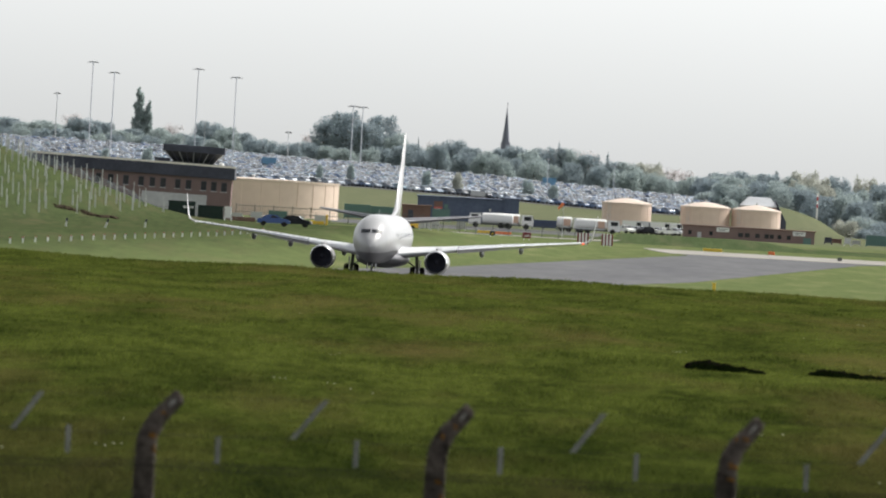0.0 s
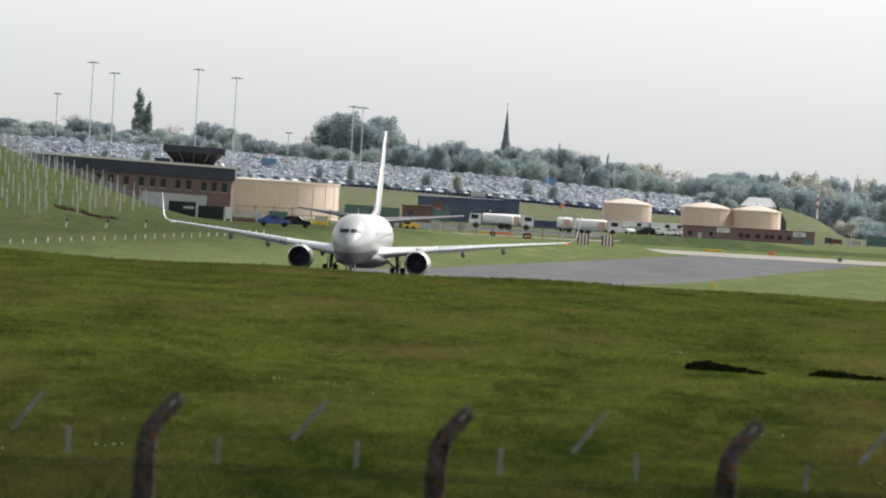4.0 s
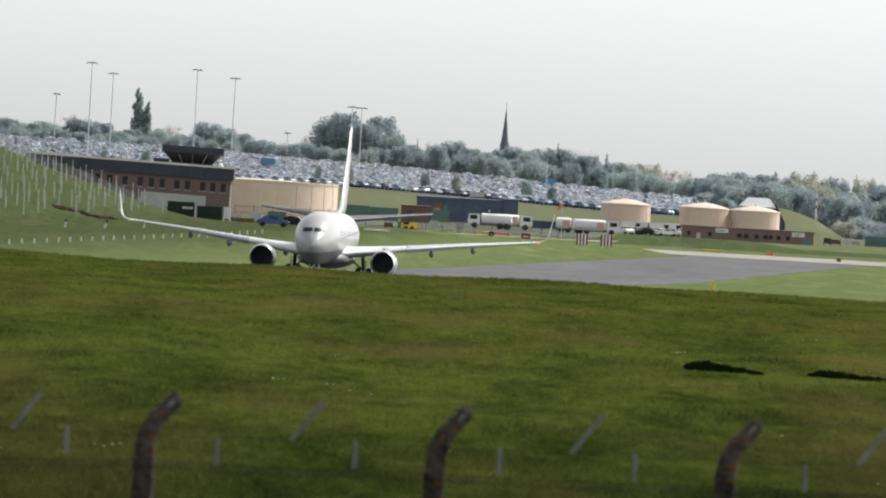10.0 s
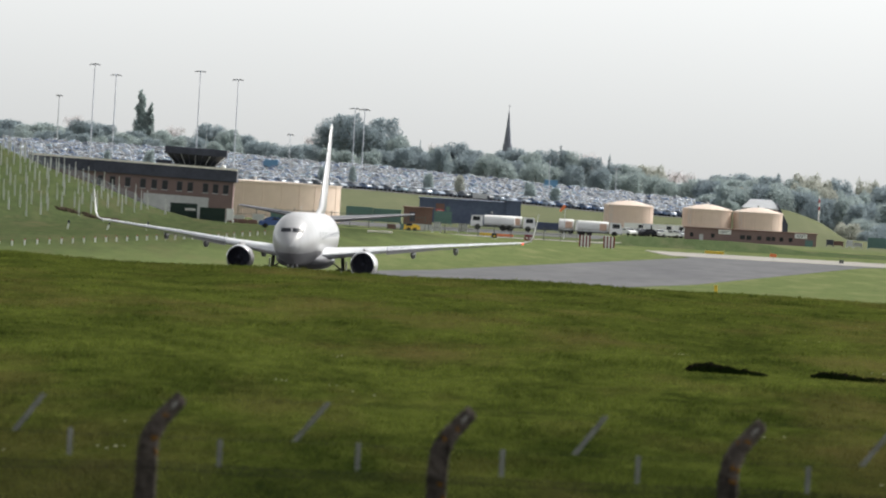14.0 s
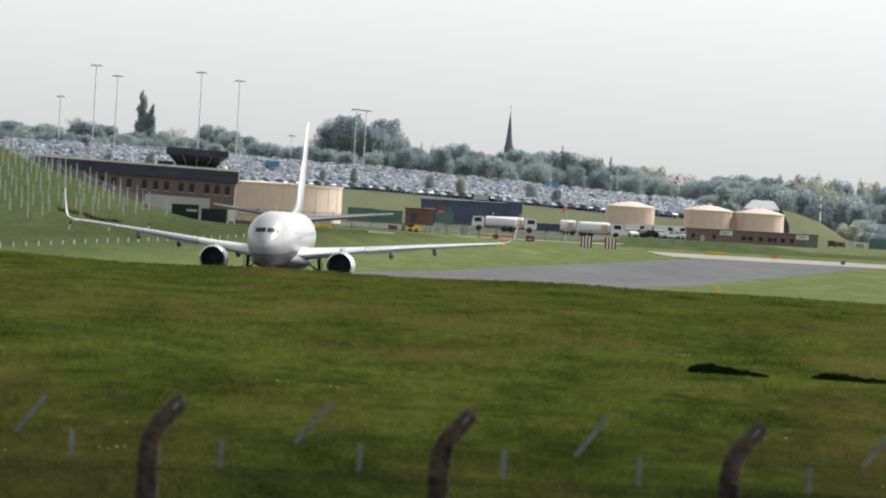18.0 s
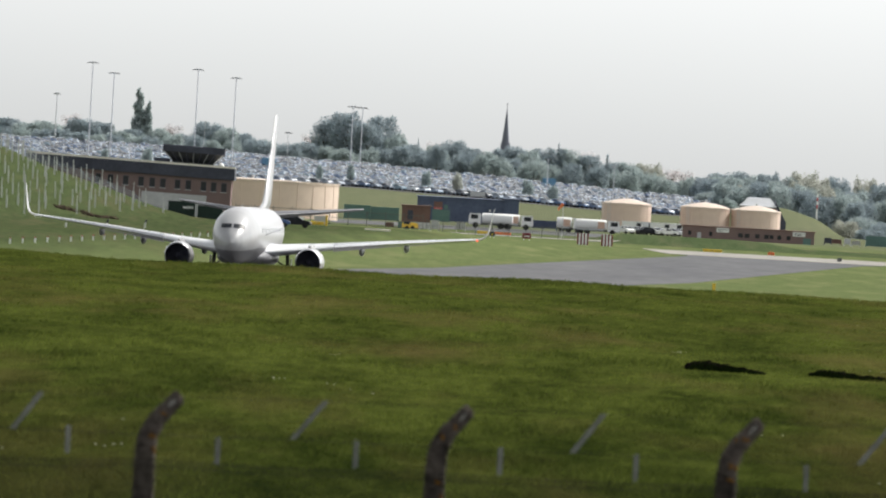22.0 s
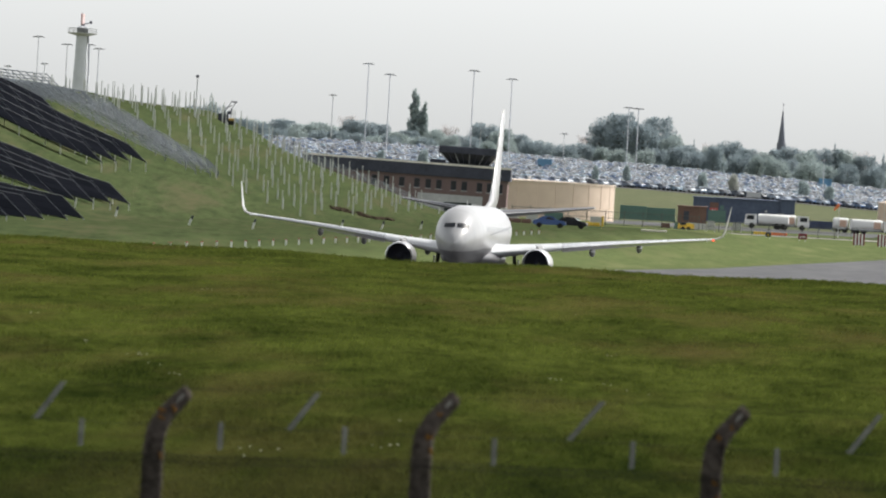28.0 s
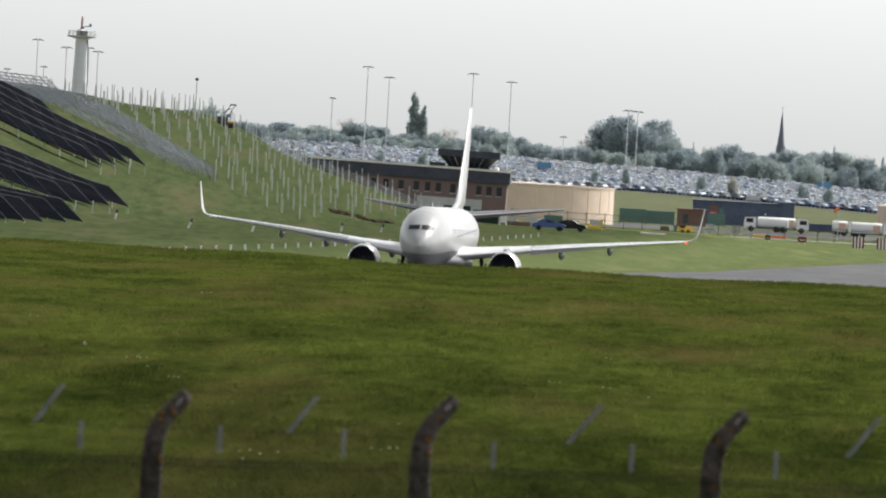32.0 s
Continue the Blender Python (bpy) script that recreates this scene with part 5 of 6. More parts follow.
part("edge_frame", boxes((-0.2, -0.125, -1.75, 1.75, 2.2, 2.36), (-0.2, -0.125, -1.75, 1.75, 0.22, 0.36)), RADARRED, antenna, "red edge frame")
part("feed_boom", tube(bmesh.new(), (0.1, 0, 0.3), (1.5, 0, 0.6), 0.09, seg=6), SLATE, antenna)
part("feed_horn", boxes((1.35, 1.75, -0.25, 0.25, 0.4, 1.0), bevel=0.05), SLATE, antenna, "dark feed horn")
part("turntable", tube(bmesh.new(), (0, 0, -0.15), (0, 0, 0.3), 0.35, seg=10), SLATE, antenna)
part("pedestal", tube(bmesh.new(), (0, 0, rh + 1.3), (0, 0, rh + 1.6), 0.3, seg=10), SLATE, tower)
part("feeder", tube(tube(bmesh.new(), (1.2, -0.6, rh - 0.2), (1.55, -0.7, rh * 0.72), 0.1, seg=5), (1.55, -0.7, rh * 0.72), (1.3, -0.95, rh * 0.5), 0.1, seg=5), SLATE, tower)

# ---- church ----
sx_, sy_, sz_ = (16.47, 3900.00, 37.42)
sb = gz(sx_, sy_)
sh_ = sz_ - sb
z1 = 25.02 - sb
church = thing("church_spire", "slender grey stone church spire rising above trees", "church", pose(sx_, sy_, sb))
r1 = 1.35
part("spire", turned(bmesh.new(), [(r1 * 1.05, z1 - 0.3), (r1 * 0.98, z1), (r1 * 0.45, z1 + (sh_ - z1) * 0.52), (0.06, sh_ - 0.4), (0.03, sh_)], 8), STONE, church)
part("tower", boxes((-r1 * 1.1, r1 * 1.1, -r1 * 1.1, r1 * 1.1, -1, z1 - 0.3)), STONE, church)
part("finial", tube(tube(bmesh.new(), (0, 0, sh_), (0, 0, sh_ + 1.2), 0.05, seg=4), (-0.3, 0, sh_ + 0.8), (0.3, 0, sh_ + 0.8), 0.05, seg=4), SLATE, church)
for a in (0, 90, 180, 270):
    part("spire_window", loft(bmesh.new(), [[(-0.35, -r1 * 1.02, z1 + 0.3), (0.35, -r1 * 1.02, z1 + 0.3), (0.35, -r1 * 0.8, z1 + 0.3), (-0.35, -r1 * 0.8, z1 + 0.3)], [(-0.05, -r1 * 0.95, z1 + 2.0), (0.05, -r1 * 0.95, z1 + 2.0), (0.05, -r1 * 0.7, z1 + 2.0), (-0.05, -r1 * 0.7, z1 + 2.0)]]), STONE, church, m=pose(0, 0, 0, 0, 0, a))


# ---- trees ----
def leaf_cloud(rng, lobes, count, size, name, material):
    """Many small leaf sprays spread through lobes (centre, radii); each spray two crossed blades."""
    co, fa = [], []
    vol = np.array([l[1][0] * l[1][1] * l[1][2] for l in lobes]) ** 0.75
    pick = rng.choice(len(lobes), count, p=vol / vol.sum())
    for k in pick:
        c, r = lobes[k]
        d = rng.normal(size=3)
        d /= np.linalg.norm(d)
        p = np.array(c) + np.array(r) * d * (0.5 + 0.62 * rng.random())
        a = rng.normal(size=3)
        a /= np.linalg.norm(a)
        b = np.cross(a, rng.normal(size=3))
        b /= np.linalg.norm(b) + 1e-6
        s = size * (0.6 + 0.8 * rng.random())
        i = len(co)
        co += [p - a * s, p + b * s * 0.55, p + a * s, p - b * s * 0.5]
        fa.append((i, i + 1, i + 2, i + 3))
    me = bpy.data.meshes.new(name)
    me.from_pydata([tuple(map(float, v)) for v in co], [], fa)
    me.materials.append(material)
    return me


def limbs(rng, height, lobes, r0, bare=False):
    bm = bmesh.new()
    tube(bm, (0, 0, -0.5), (0.1, 0.05, height * 0.45), r0, r0 * 0.6, 8)
    tube(bm, (0.1, 0.05, height * 0.45), (0, 0, height * 0.8), r0 * 0.6, r0 * 0.2, 6)
    for c, r in lobes:
        tube(bm, (0.05, 0.03, height * (0.25 + 0.2 * rng.random())), c, r0 * 0.4, r0 * 0.08, 5)
        for _ in range(14 if bare else 3):
            d = rng.normal(size=3)
            d /= np.linalg.norm(d)
            tube(bm, c, tuple(np.array(c) + np.array(r) * d), r0 * 0.1, 0.015, 3)
    return mesh_of(bm, BARK, "trunk")


def tree_kind(seed, shape, material, label):
    """One tree 10 m tall, built at its place in the list; copies follow."""
    rng = np.random.default_rng(seed)
    if shape == "round":
        lobes = [((0, 0, 5.4), (3.2, 3.2, 3.3))]
        for k in range(16):
            a = k * 2.4 + rng.random()
            up = 2.6 + 5.6 * rng.random()
            rr = (1.6 + 1.3 * rng.random()) * (1.0 if up < 6 else 0.7)
            lobes.append(((rr * math.cos(a), rr * math.sin(a), up), (0.8 + 0.7 * rng.random(),) * 2 + (0.9 + 0.7 * rng.random(),)))
        crown = leaf_cloud(rng, lobes, 5600, 0.21, "crown", material)
        trunk = limbs(rng, 8, lobes, 0.32)
    elif shape == "poplar":
        lobes = [((0.15 * rng.normal(), 0.15 * rng.normal(), z), (w, w, 1.1)) for z, w in ((1.2, 0.9), (2.4, 1.05), (3.6, 1.1), (4.8, 1.0), (6.0, 0.85), (7.2, 0.7), (8.3, 0.5), (9.2, 0.32))]
        crown = leaf_cloud(rng, lobes, 4200, 0.2, "crown", material)
        trunk = limbs(rng, 9, lobes, 0.25)
    elif shape == "fir":
        lobes = [((0, 0, z), (w, w, 0.7)) for z, w in ((1.2, 1.9), (2.6, 1.7), (4.0, 1.35), (5.4, 1.05), (6.8, 0.75), (8.2, 0.45), (9.3, 0.22))]
        crown = leaf_cloud(rng, lobes, 2200, 0.2, "crown", material)
        trunk = limbs(rng, 9.5, lobes, 0.22)
    else:
        lobes = [((2.0 * rng.normal() * 0.7, 2.0 * rng.normal() * 0.7, 4.5 + 4.0 * rng.random()), (1.5, 1.5, 1.4)) for _ in range(9)]
        crown = leaf_cloud(rng, lobes, 900, 0.16, "crown", material)
        trunk = limbs(rng, 8.5, lobes, 0.28, True)
    return trunk, crown, label


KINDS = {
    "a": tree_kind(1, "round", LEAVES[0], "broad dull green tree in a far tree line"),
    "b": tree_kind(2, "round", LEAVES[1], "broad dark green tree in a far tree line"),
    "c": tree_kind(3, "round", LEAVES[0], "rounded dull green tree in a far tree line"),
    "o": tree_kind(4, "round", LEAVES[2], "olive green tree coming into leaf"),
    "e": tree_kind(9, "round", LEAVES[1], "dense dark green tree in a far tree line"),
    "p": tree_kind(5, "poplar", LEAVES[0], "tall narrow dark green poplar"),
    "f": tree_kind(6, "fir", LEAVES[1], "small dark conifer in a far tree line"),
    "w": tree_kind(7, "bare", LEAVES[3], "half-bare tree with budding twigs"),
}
tree_rng = random.Random(11)


def plant(kind, x, y, ztop, width, sink=0.0):
    """A tree of that kind whose crown ends at ztop and is so wide."""
    trunk, crown, label = KINDS[kind]
    z = gz(x, y) - sink
    h = max(2.0, ztop - z) / (9.6 if kind in "pf" else 9.0)
    full = {"p": 2.2, "f": 3.8}.get(kind, 7.2)
    s = width / full
    t = thing("tree", label, "tree", pose(x, y, z, 0, 0, tree_rng.uniform(0, 360)) @ Matrix.Diagonal((s, s, h, 1)), "far tree line")
    part("trunk", trunk, None, t)
    part("crown", crown, None, t)
    return t


# kind, x, top height, width, distance
for kind, (x, y, z), w in (
    ("b", (-119.86, 3330.00, 21.60), 8.45), ("a", (-114.94, 3330.00, 21.89), 7.75), ("b", (-110.06, 3330.00, 23.02), 9.86), ("c", (-104.77, 3320.00, 22.27), 8.45), ("a", (-100.18, 3330.00, 22.88), 8.45), ("w", (-94.51, 3350.00, 25.05), 7.05),
    ("e", (-90.53, 3310.00, 24.00), 9.02), ("b", (-86.53, 3320.00, 23.18), 7.05), ("a", (-81.43, 3300.00, 21.38), 7.89), ("p", (-77.29, 3320.00, 31.31), 3.66), ("p", (-75.01, 3320.00, 28.35), 2.68), ("b", (-78.06, 3310.00, 21.92), 6.48),
    ("a", (-71.79, 3310.00, 22.56), 6.20), ("w", (-68.96, 3340.00, 23.76), 6.20), ("b", (-64.42, 3310.00, 21.30), 6.20), ("e", (-59.19, 3320.00, 24.90), 8.74), ("a", (-55.15, 3310.00, 23.66), 6.48), ("b", (-50.74, 3320.00, 22.43), 7.05),
    ("c", (-46.16, 3310.00, 20.95), 6.48), ("a", (-41.04, 3300.00, 19.51), 7.89), ("b", (-37.16, 3300.00, 20.02), 7.05), ("w", (-35.09, 3340.00, 23.16), 5.07), ("e", (-29.50, 3330.00, 28.37), 9.30), ("b", (-25.23, 3320.00, 28.96), 8.74),
    ("e", (-20.29, 3310.00, 27.21), 8.45), ("b", (-16.53, 3330.00, 28.55), 8.74), ("a", (-12.98, 3310.00, 24.55), 6.48), ("e", (-9.73, 3300.00, 22.16), 6.48), ("f", (-7.57, 3300.00, 23.54), 1.69), ("w", (-3.80, 3340.00, 22.98), 5.07), ("a", (-3.15, 3310.00, 22.03), 6.48),
    ("e", (0.96, 3320.00, 23.86), 7.33), ("b", (5.27, 3310.00, 21.95), 6.48), ("a", (9.51, 3310.00, 21.35), 7.05), ("b", (12.73, 3320.00, 22.15), 6.48), ("e", (16.42, 3310.00, 23.16), 7.05), ("a", (20.05, 3300.00, 22.34), 6.48),
    ("e", (23.52, 3320.00, 22.91), 7.05), ("f", (27.31, 3310.00, 24.06), 3.66), ("b", (26.68, 3310.00, 22.91), 6.48), ("a", (30.45, 3310.00, 23.12), 6.48), ("w", (35.01, 3340.00, 22.67), 7.05), ("b", (35.16, 3310.00, 21.71), 7.33),
    ("f", (39.48, 3310.00, 22.24), 4.23), ("e", (40.84, 3310.00, 20.64), 7.05), ("a", (45.05, 3310.00, 20.60), 7.05), ("o", (50.11, 3320.00, 20.64), 7.33), ("a", (48.53, 3300.00, 18.52), 7.05), ("w", (56.14, 3340.00, 19.65), 7.61),
    ("w", (59.43, 3350.00, 19.58), 6.20), ("b", (57.91, 3310.00, 16.57), 8.45), ("a", (62.64, 3300.00, 16.26), 7.05), ("b", (64.93, 3200.00, 18.64), 7.58), ("e", (69.30, 3210.00, 19.60), 7.58), ("a", (73.86, 3200.00, 19.02), 7.58),
    ("f", (78.70, 3200.00, 19.70), 5.42), ("b", (77.27, 3190.00, 19.05), 6.77), ("a", (81.75, 3190.00, 18.77), 6.23), ("o", (85.33, 3190.00, 20.06), 7.58), ("o", (88.23, 3180.00, 18.85), 6.77), ("e", (94.03, 3200.00, 19.64), 6.77),
    ("o", (100.46, 3210.00, 19.49), 6.23), ("b", (103.69, 3190.00, 18.14), 6.23), ("e", (109.10, 3190.00, 18.18), 8.12), ("a", (94.29, 3120.00, 15.35), 7.92), ("e", (99.67, 3100.00, 14.06), 7.87), ("b", (88.40, 3120.00, 14.22), 7.39), ("a", (82.56, 3110.00, 14.53), 6.58),
    ("b", (65.70, 3110.00, 14.48), 7.90), ("a", (61.70, 3120.00, 14.00), 6.58), ("e", (78.27, 3110.00, 13.63), 6.58), ("a", (92.88, 2960.00, 9.94), 8.77), ("o", (88.87, 2950.00, 8.84), 6.99), ("e", (96.97, 2950.00, 9.31), 7.49), ("b", (93.63, 2920.00, 7.16), 7.41),
    ("c", (-89.02, 2300.00, 20.18), 2.92), ("e", (-87.06, 2300.00, 19.91), 3.89), ("b", (-120.83, 3320.00, 22.61), 7.05), ("a", (-116.96, 3330.00, 22.62), 7.89), ("b", (-131.92, 3330.00, 25.14), 8.45), ("a", (-137.53, 3330.00, 24.54), 8.45),
):
    plant(kind, x, y, z, w * (1.0 if kind in "pfw" else 1.18), 1.0)
# the understorey that closes the tree line
for k in range(46):
    x = -112 + k * 4.6 + tree_rng.uniform(-1, 1)
    y = 3215 + tree_rng.uniform(-12, 12)
    tip = gz(x, y) + np.interp(x, (-110, -60, -30, 0, 40, 100), (3.4, 3.4, 4.5, 6.5, 5.5, 4.5)) + tree_rng.uniform(-0.6, 0.8)
    plant(tree_rng.choice("abce"), x, y, tip, tree_rng.uniform(6, 9), 4.0)
for k in range(15):
    x = 64 + k * 4.4 + tree_rng.uniform(-1, 1)
    y = 3075 + tree_rng.uniform(-12, 12)
    plant(tree_rng.choice("abce"), x, y, 17.0 - 0.1 * (x - 64) + tree_rng.uniform(-1, 1), tree_rng.uniform(7, 10), 3.0)
# the wood that closes the view beyond the mound
for k in range(26):
    x = 60 + k * 2.3 + tree_rng.uniform(-1, 1)
    y = 3160 + tree_rng.uniform(-14, 14)
    plant(tree_rng.choice("abceo"), x, y, 17.6 + tree_rng.uniform(-1.6, 0.6), tree_rng.uniform(6, 9), 1.0)
# small trees and bushes standing among the cars
for kind, (x, y, z), w in (("a", (-77.61, 3025.00, 15.97), 2.05), ("a", (-67.92, 3020.00, 16.63), 2.81), ("a", (-28.75, 3015.00, 15.04), 1.79), ("c", (-21.74, 3015.00, 15.44), 1.91), ("a", (-4.59, 3015.00, 14.90), 2.55), ("o", (2.44, 3012.00, 14.78), 2.55), ("a", (18.42, 3030.00, 14.21), 3.08), ("c", (24.13, 3015.00, 13.23), 2.81),
                           ("a", (57.07, 2960.00, 10.76), 5.01), ("c", (62.63, 2960.00, 12.33), 5.01), ("b", (77.08, 2930.00, 9.04), 3.22)):
    plant(kind, x, y, z, w, 0.4)


# ---- the car park on the hill ----
def many_paints():
    m = bpy.data.materials.new("mixed_car_paint")
    m.use_nodes = True
    n, l = m.node_tree.nodes, m.node_tree.links
    b = n["Principled BSDF"]
    b.inputs["Roughness"].default_value = 0.25
    b.inputs["Coat Weight"].default_value = 0.5
    ramp = n.new("ShaderNodeValToRGB")
    ramp.color_ramp.interpolation = "CONSTANT"
    # Every paint is lifted and blued: the far haze is put into them.
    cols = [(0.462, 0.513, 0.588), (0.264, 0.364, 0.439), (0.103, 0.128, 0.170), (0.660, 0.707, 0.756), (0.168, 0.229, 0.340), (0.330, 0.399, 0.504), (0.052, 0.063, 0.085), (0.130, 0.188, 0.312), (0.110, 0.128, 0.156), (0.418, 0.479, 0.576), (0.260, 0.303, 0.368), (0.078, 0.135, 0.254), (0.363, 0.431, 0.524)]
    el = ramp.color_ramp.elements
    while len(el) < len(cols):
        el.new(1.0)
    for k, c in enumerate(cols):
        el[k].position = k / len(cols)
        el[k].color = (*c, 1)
    return m, n, l, b, ramp


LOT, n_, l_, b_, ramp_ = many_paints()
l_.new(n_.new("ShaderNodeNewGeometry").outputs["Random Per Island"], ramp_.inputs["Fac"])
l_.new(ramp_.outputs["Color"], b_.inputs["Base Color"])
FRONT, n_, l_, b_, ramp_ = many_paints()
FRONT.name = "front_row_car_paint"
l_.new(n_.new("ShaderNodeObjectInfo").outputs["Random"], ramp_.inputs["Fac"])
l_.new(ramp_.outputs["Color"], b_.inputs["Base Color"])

lot_rng = np.random.default_rng(21)
lot_meshes = car_meshes(FRONT)
first = car(lot_meshes, pose(0, 0, 0), "parked car in the front row of a full hillside car park", group="front row of the car park")
firsts = []
body_co = []
for w, s in ((0.86, 0.97), (0.82, 1.0), (-0.82, 1.0), (-0.86, 0.97)):
    body_co.append([(x * s, w * (0.80 if z > 1.1 else 1.0), z) for x, z in CARSIDE])
K = len(CARSIDE)
bco = np.array(body_co).reshape(-1, 3)
bfa = [(r * K + i, r * K + (i + 1) % K, (r + 1) * K + (i + 1) % K, (r + 1) * K + i) for r in range(3) for i in range(K)] + [tuple(range(K))[::-1], tuple(range(3 * K, 4 * K))]
gco = np.array([(-1.35, 0.80, 1.0), (0.78, 0.80, 1.03), (0.3, 0.70, 1.37), (-0.85, 0.70, 1.36), (-1.35, -0.80, 1.0), (0.78, -0.80, 1.03), (0.3, -0.70, 1.37), (-0.85, -0.70, 1.36),
                (0.98, -0.66, 1.03), (0.98, 0.66, 1.03), (0.43, 0.56, 1.43), (0.43, -0.56, 1.43), (-1.57, -0.62, 1.0), (-1.57, 0.62, 1.0), (-1.03, 0.56, 1.39), (-1.03, -0.56, 1.39)])
gfa = [(0, 1, 2, 3), (4, 5, 6, 7), (8, 9, 10, 11), (12, 13, 14, 15)]
lot_co, lot_fa, lot_mat = [], [], []
base = 0
row_y = [3003 + 5.0 * k for k in range(32)]
for k, y in enumerate(row_y):
    for x in np.arange(-118 + (k % 4) * 0.65, 66, 2.75):
        right_end = 66 - 0.02 * (y - 3003)
        if x > right_end or lot_rng.random() < 0.06:
            continue
        xx, yy = x + lot_rng.uniform(-0.2, 0.2), y + lot_rng.uniform(-0.4, 0.4)
        turn = (-52 if (k // 2) % 2 else -44) + lot_rng.uniform(-5, 5) + (180 if lot_rng.random() < 0.35 else 0)
        z = gz(xx, yy)
        if k == 0:
            copy = first if not firsts else None
            if copy is None:
                copy = copy_thing(first, pose(xx, yy, z, 0, 0, turn))
            else:
                first.matrix_basis = pose(xx, yy, z, 0, 0, turn)
            firsts.append(copy)
            continue
        c, s = math.cos(radians(turn)), math.sin(radians(turn))
        hs = lot_rng.uniform(0.92, 1.2)
        for co, fa, mi in ((bco, bfa, 0), (gco, gfa, 1)):
            p = np.stack([co[:, 0] * c - co[:, 1] * s + xx, co[:, 0] * s + co[:, 1] * c + yy, co[:, 2] * hs + z - 0.3], -1)
            lot_co.append(p)
            lot_fa += [tuple(base + i for i in f) for f in fa]
            lot_mat += [mi] * len(fa)
            base += len(co)
me = bpy.data.meshes.new("car_park_rows")
me.from_pydata(np.concatenate(lot_co).tolist(), [], lot_fa)
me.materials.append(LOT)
me.materials.append(GLASS)
me.polygons.foreach_set("material_index", lot_mat)
tagged(new("parked_cars", me), "hundreds of parked cars in rows on the hillside", "cars", kind="stuff")
ribbon("car_park_surface", [(2994, -160, 72), (3170, -160, 72)], TARMAC, "worn grey tarmac of the hillside car park", 0.04, 40, 40)
for (x, y), w, tall, mm, lb in (((-41.32, 3088.00), 3.34, 2.3, PALEBLUE, "blue sheeted cabin among parked cars"), ((24.02, 3136.00), 3.09, 2.3, PALEBLUE, "blue sheeted cabin among parked cars"), ((7.14, 3000.00), 3.30, 1.1, GALV, "grey van body at the car park edge")):
    container(x, y, gz(x, y) + 0.3, w, tall, 2.5, mm, lb, "cabin")


# ---- the bank: posts, bare racks and rows of solar panels ----
def bank_post(me, x, y):
    p = tagged(new("rack_post", me), "bare galvanised steel post driven into the grass bank", "post", "rack posts on the bank")
    p.matrix_basis = pose(x, y, gz(x, y), 0, 0, 0) @ pose(0, 0, 0, post_rng.uniform(-1.5, 1.5), post_rng.uniform(-1.2, 1.2), post_rng.uniform(-10, 10)) @ Matrix.Diagonal((1, 1, post_rng.uniform(0.8, 1.12), 1))


post_rng = random.Random(5)
long_post = mesh_of(boxes((-0.05, 0.05, -0.03, 0.03, -0.4, 2.35), (-0.055, -0.03, 0.031, 0.09, -0.4, 2.35)), POSTSTEEL, "rack_post")
short_post = mesh_of(boxes((-0.05, 0.05, -0.03, 0.03, -0.4, 1.55), (-0.055, -0.03, 0.031, 0.09, -0.4, 1.55)), POSTSTEEL, "rack_post")
for k, y in enumerate((1486, 1512, 1538, 1564, 1590, 1616, 1642, 1668, 1694, 1716)):
    for i in range(20):
        s = 8.5 + (k * 0.74) % 2.0 + i * 2.0 + post_rng.uniform(-0.35, 0.35)
        x = float(toe(y)) - s
        if x < -0.056 * y or (y < 1530 and s > 19):
            continue
        bank_post(long_post, x, y + 2.4)
        bank_post(short_post, x + 0.15, y)


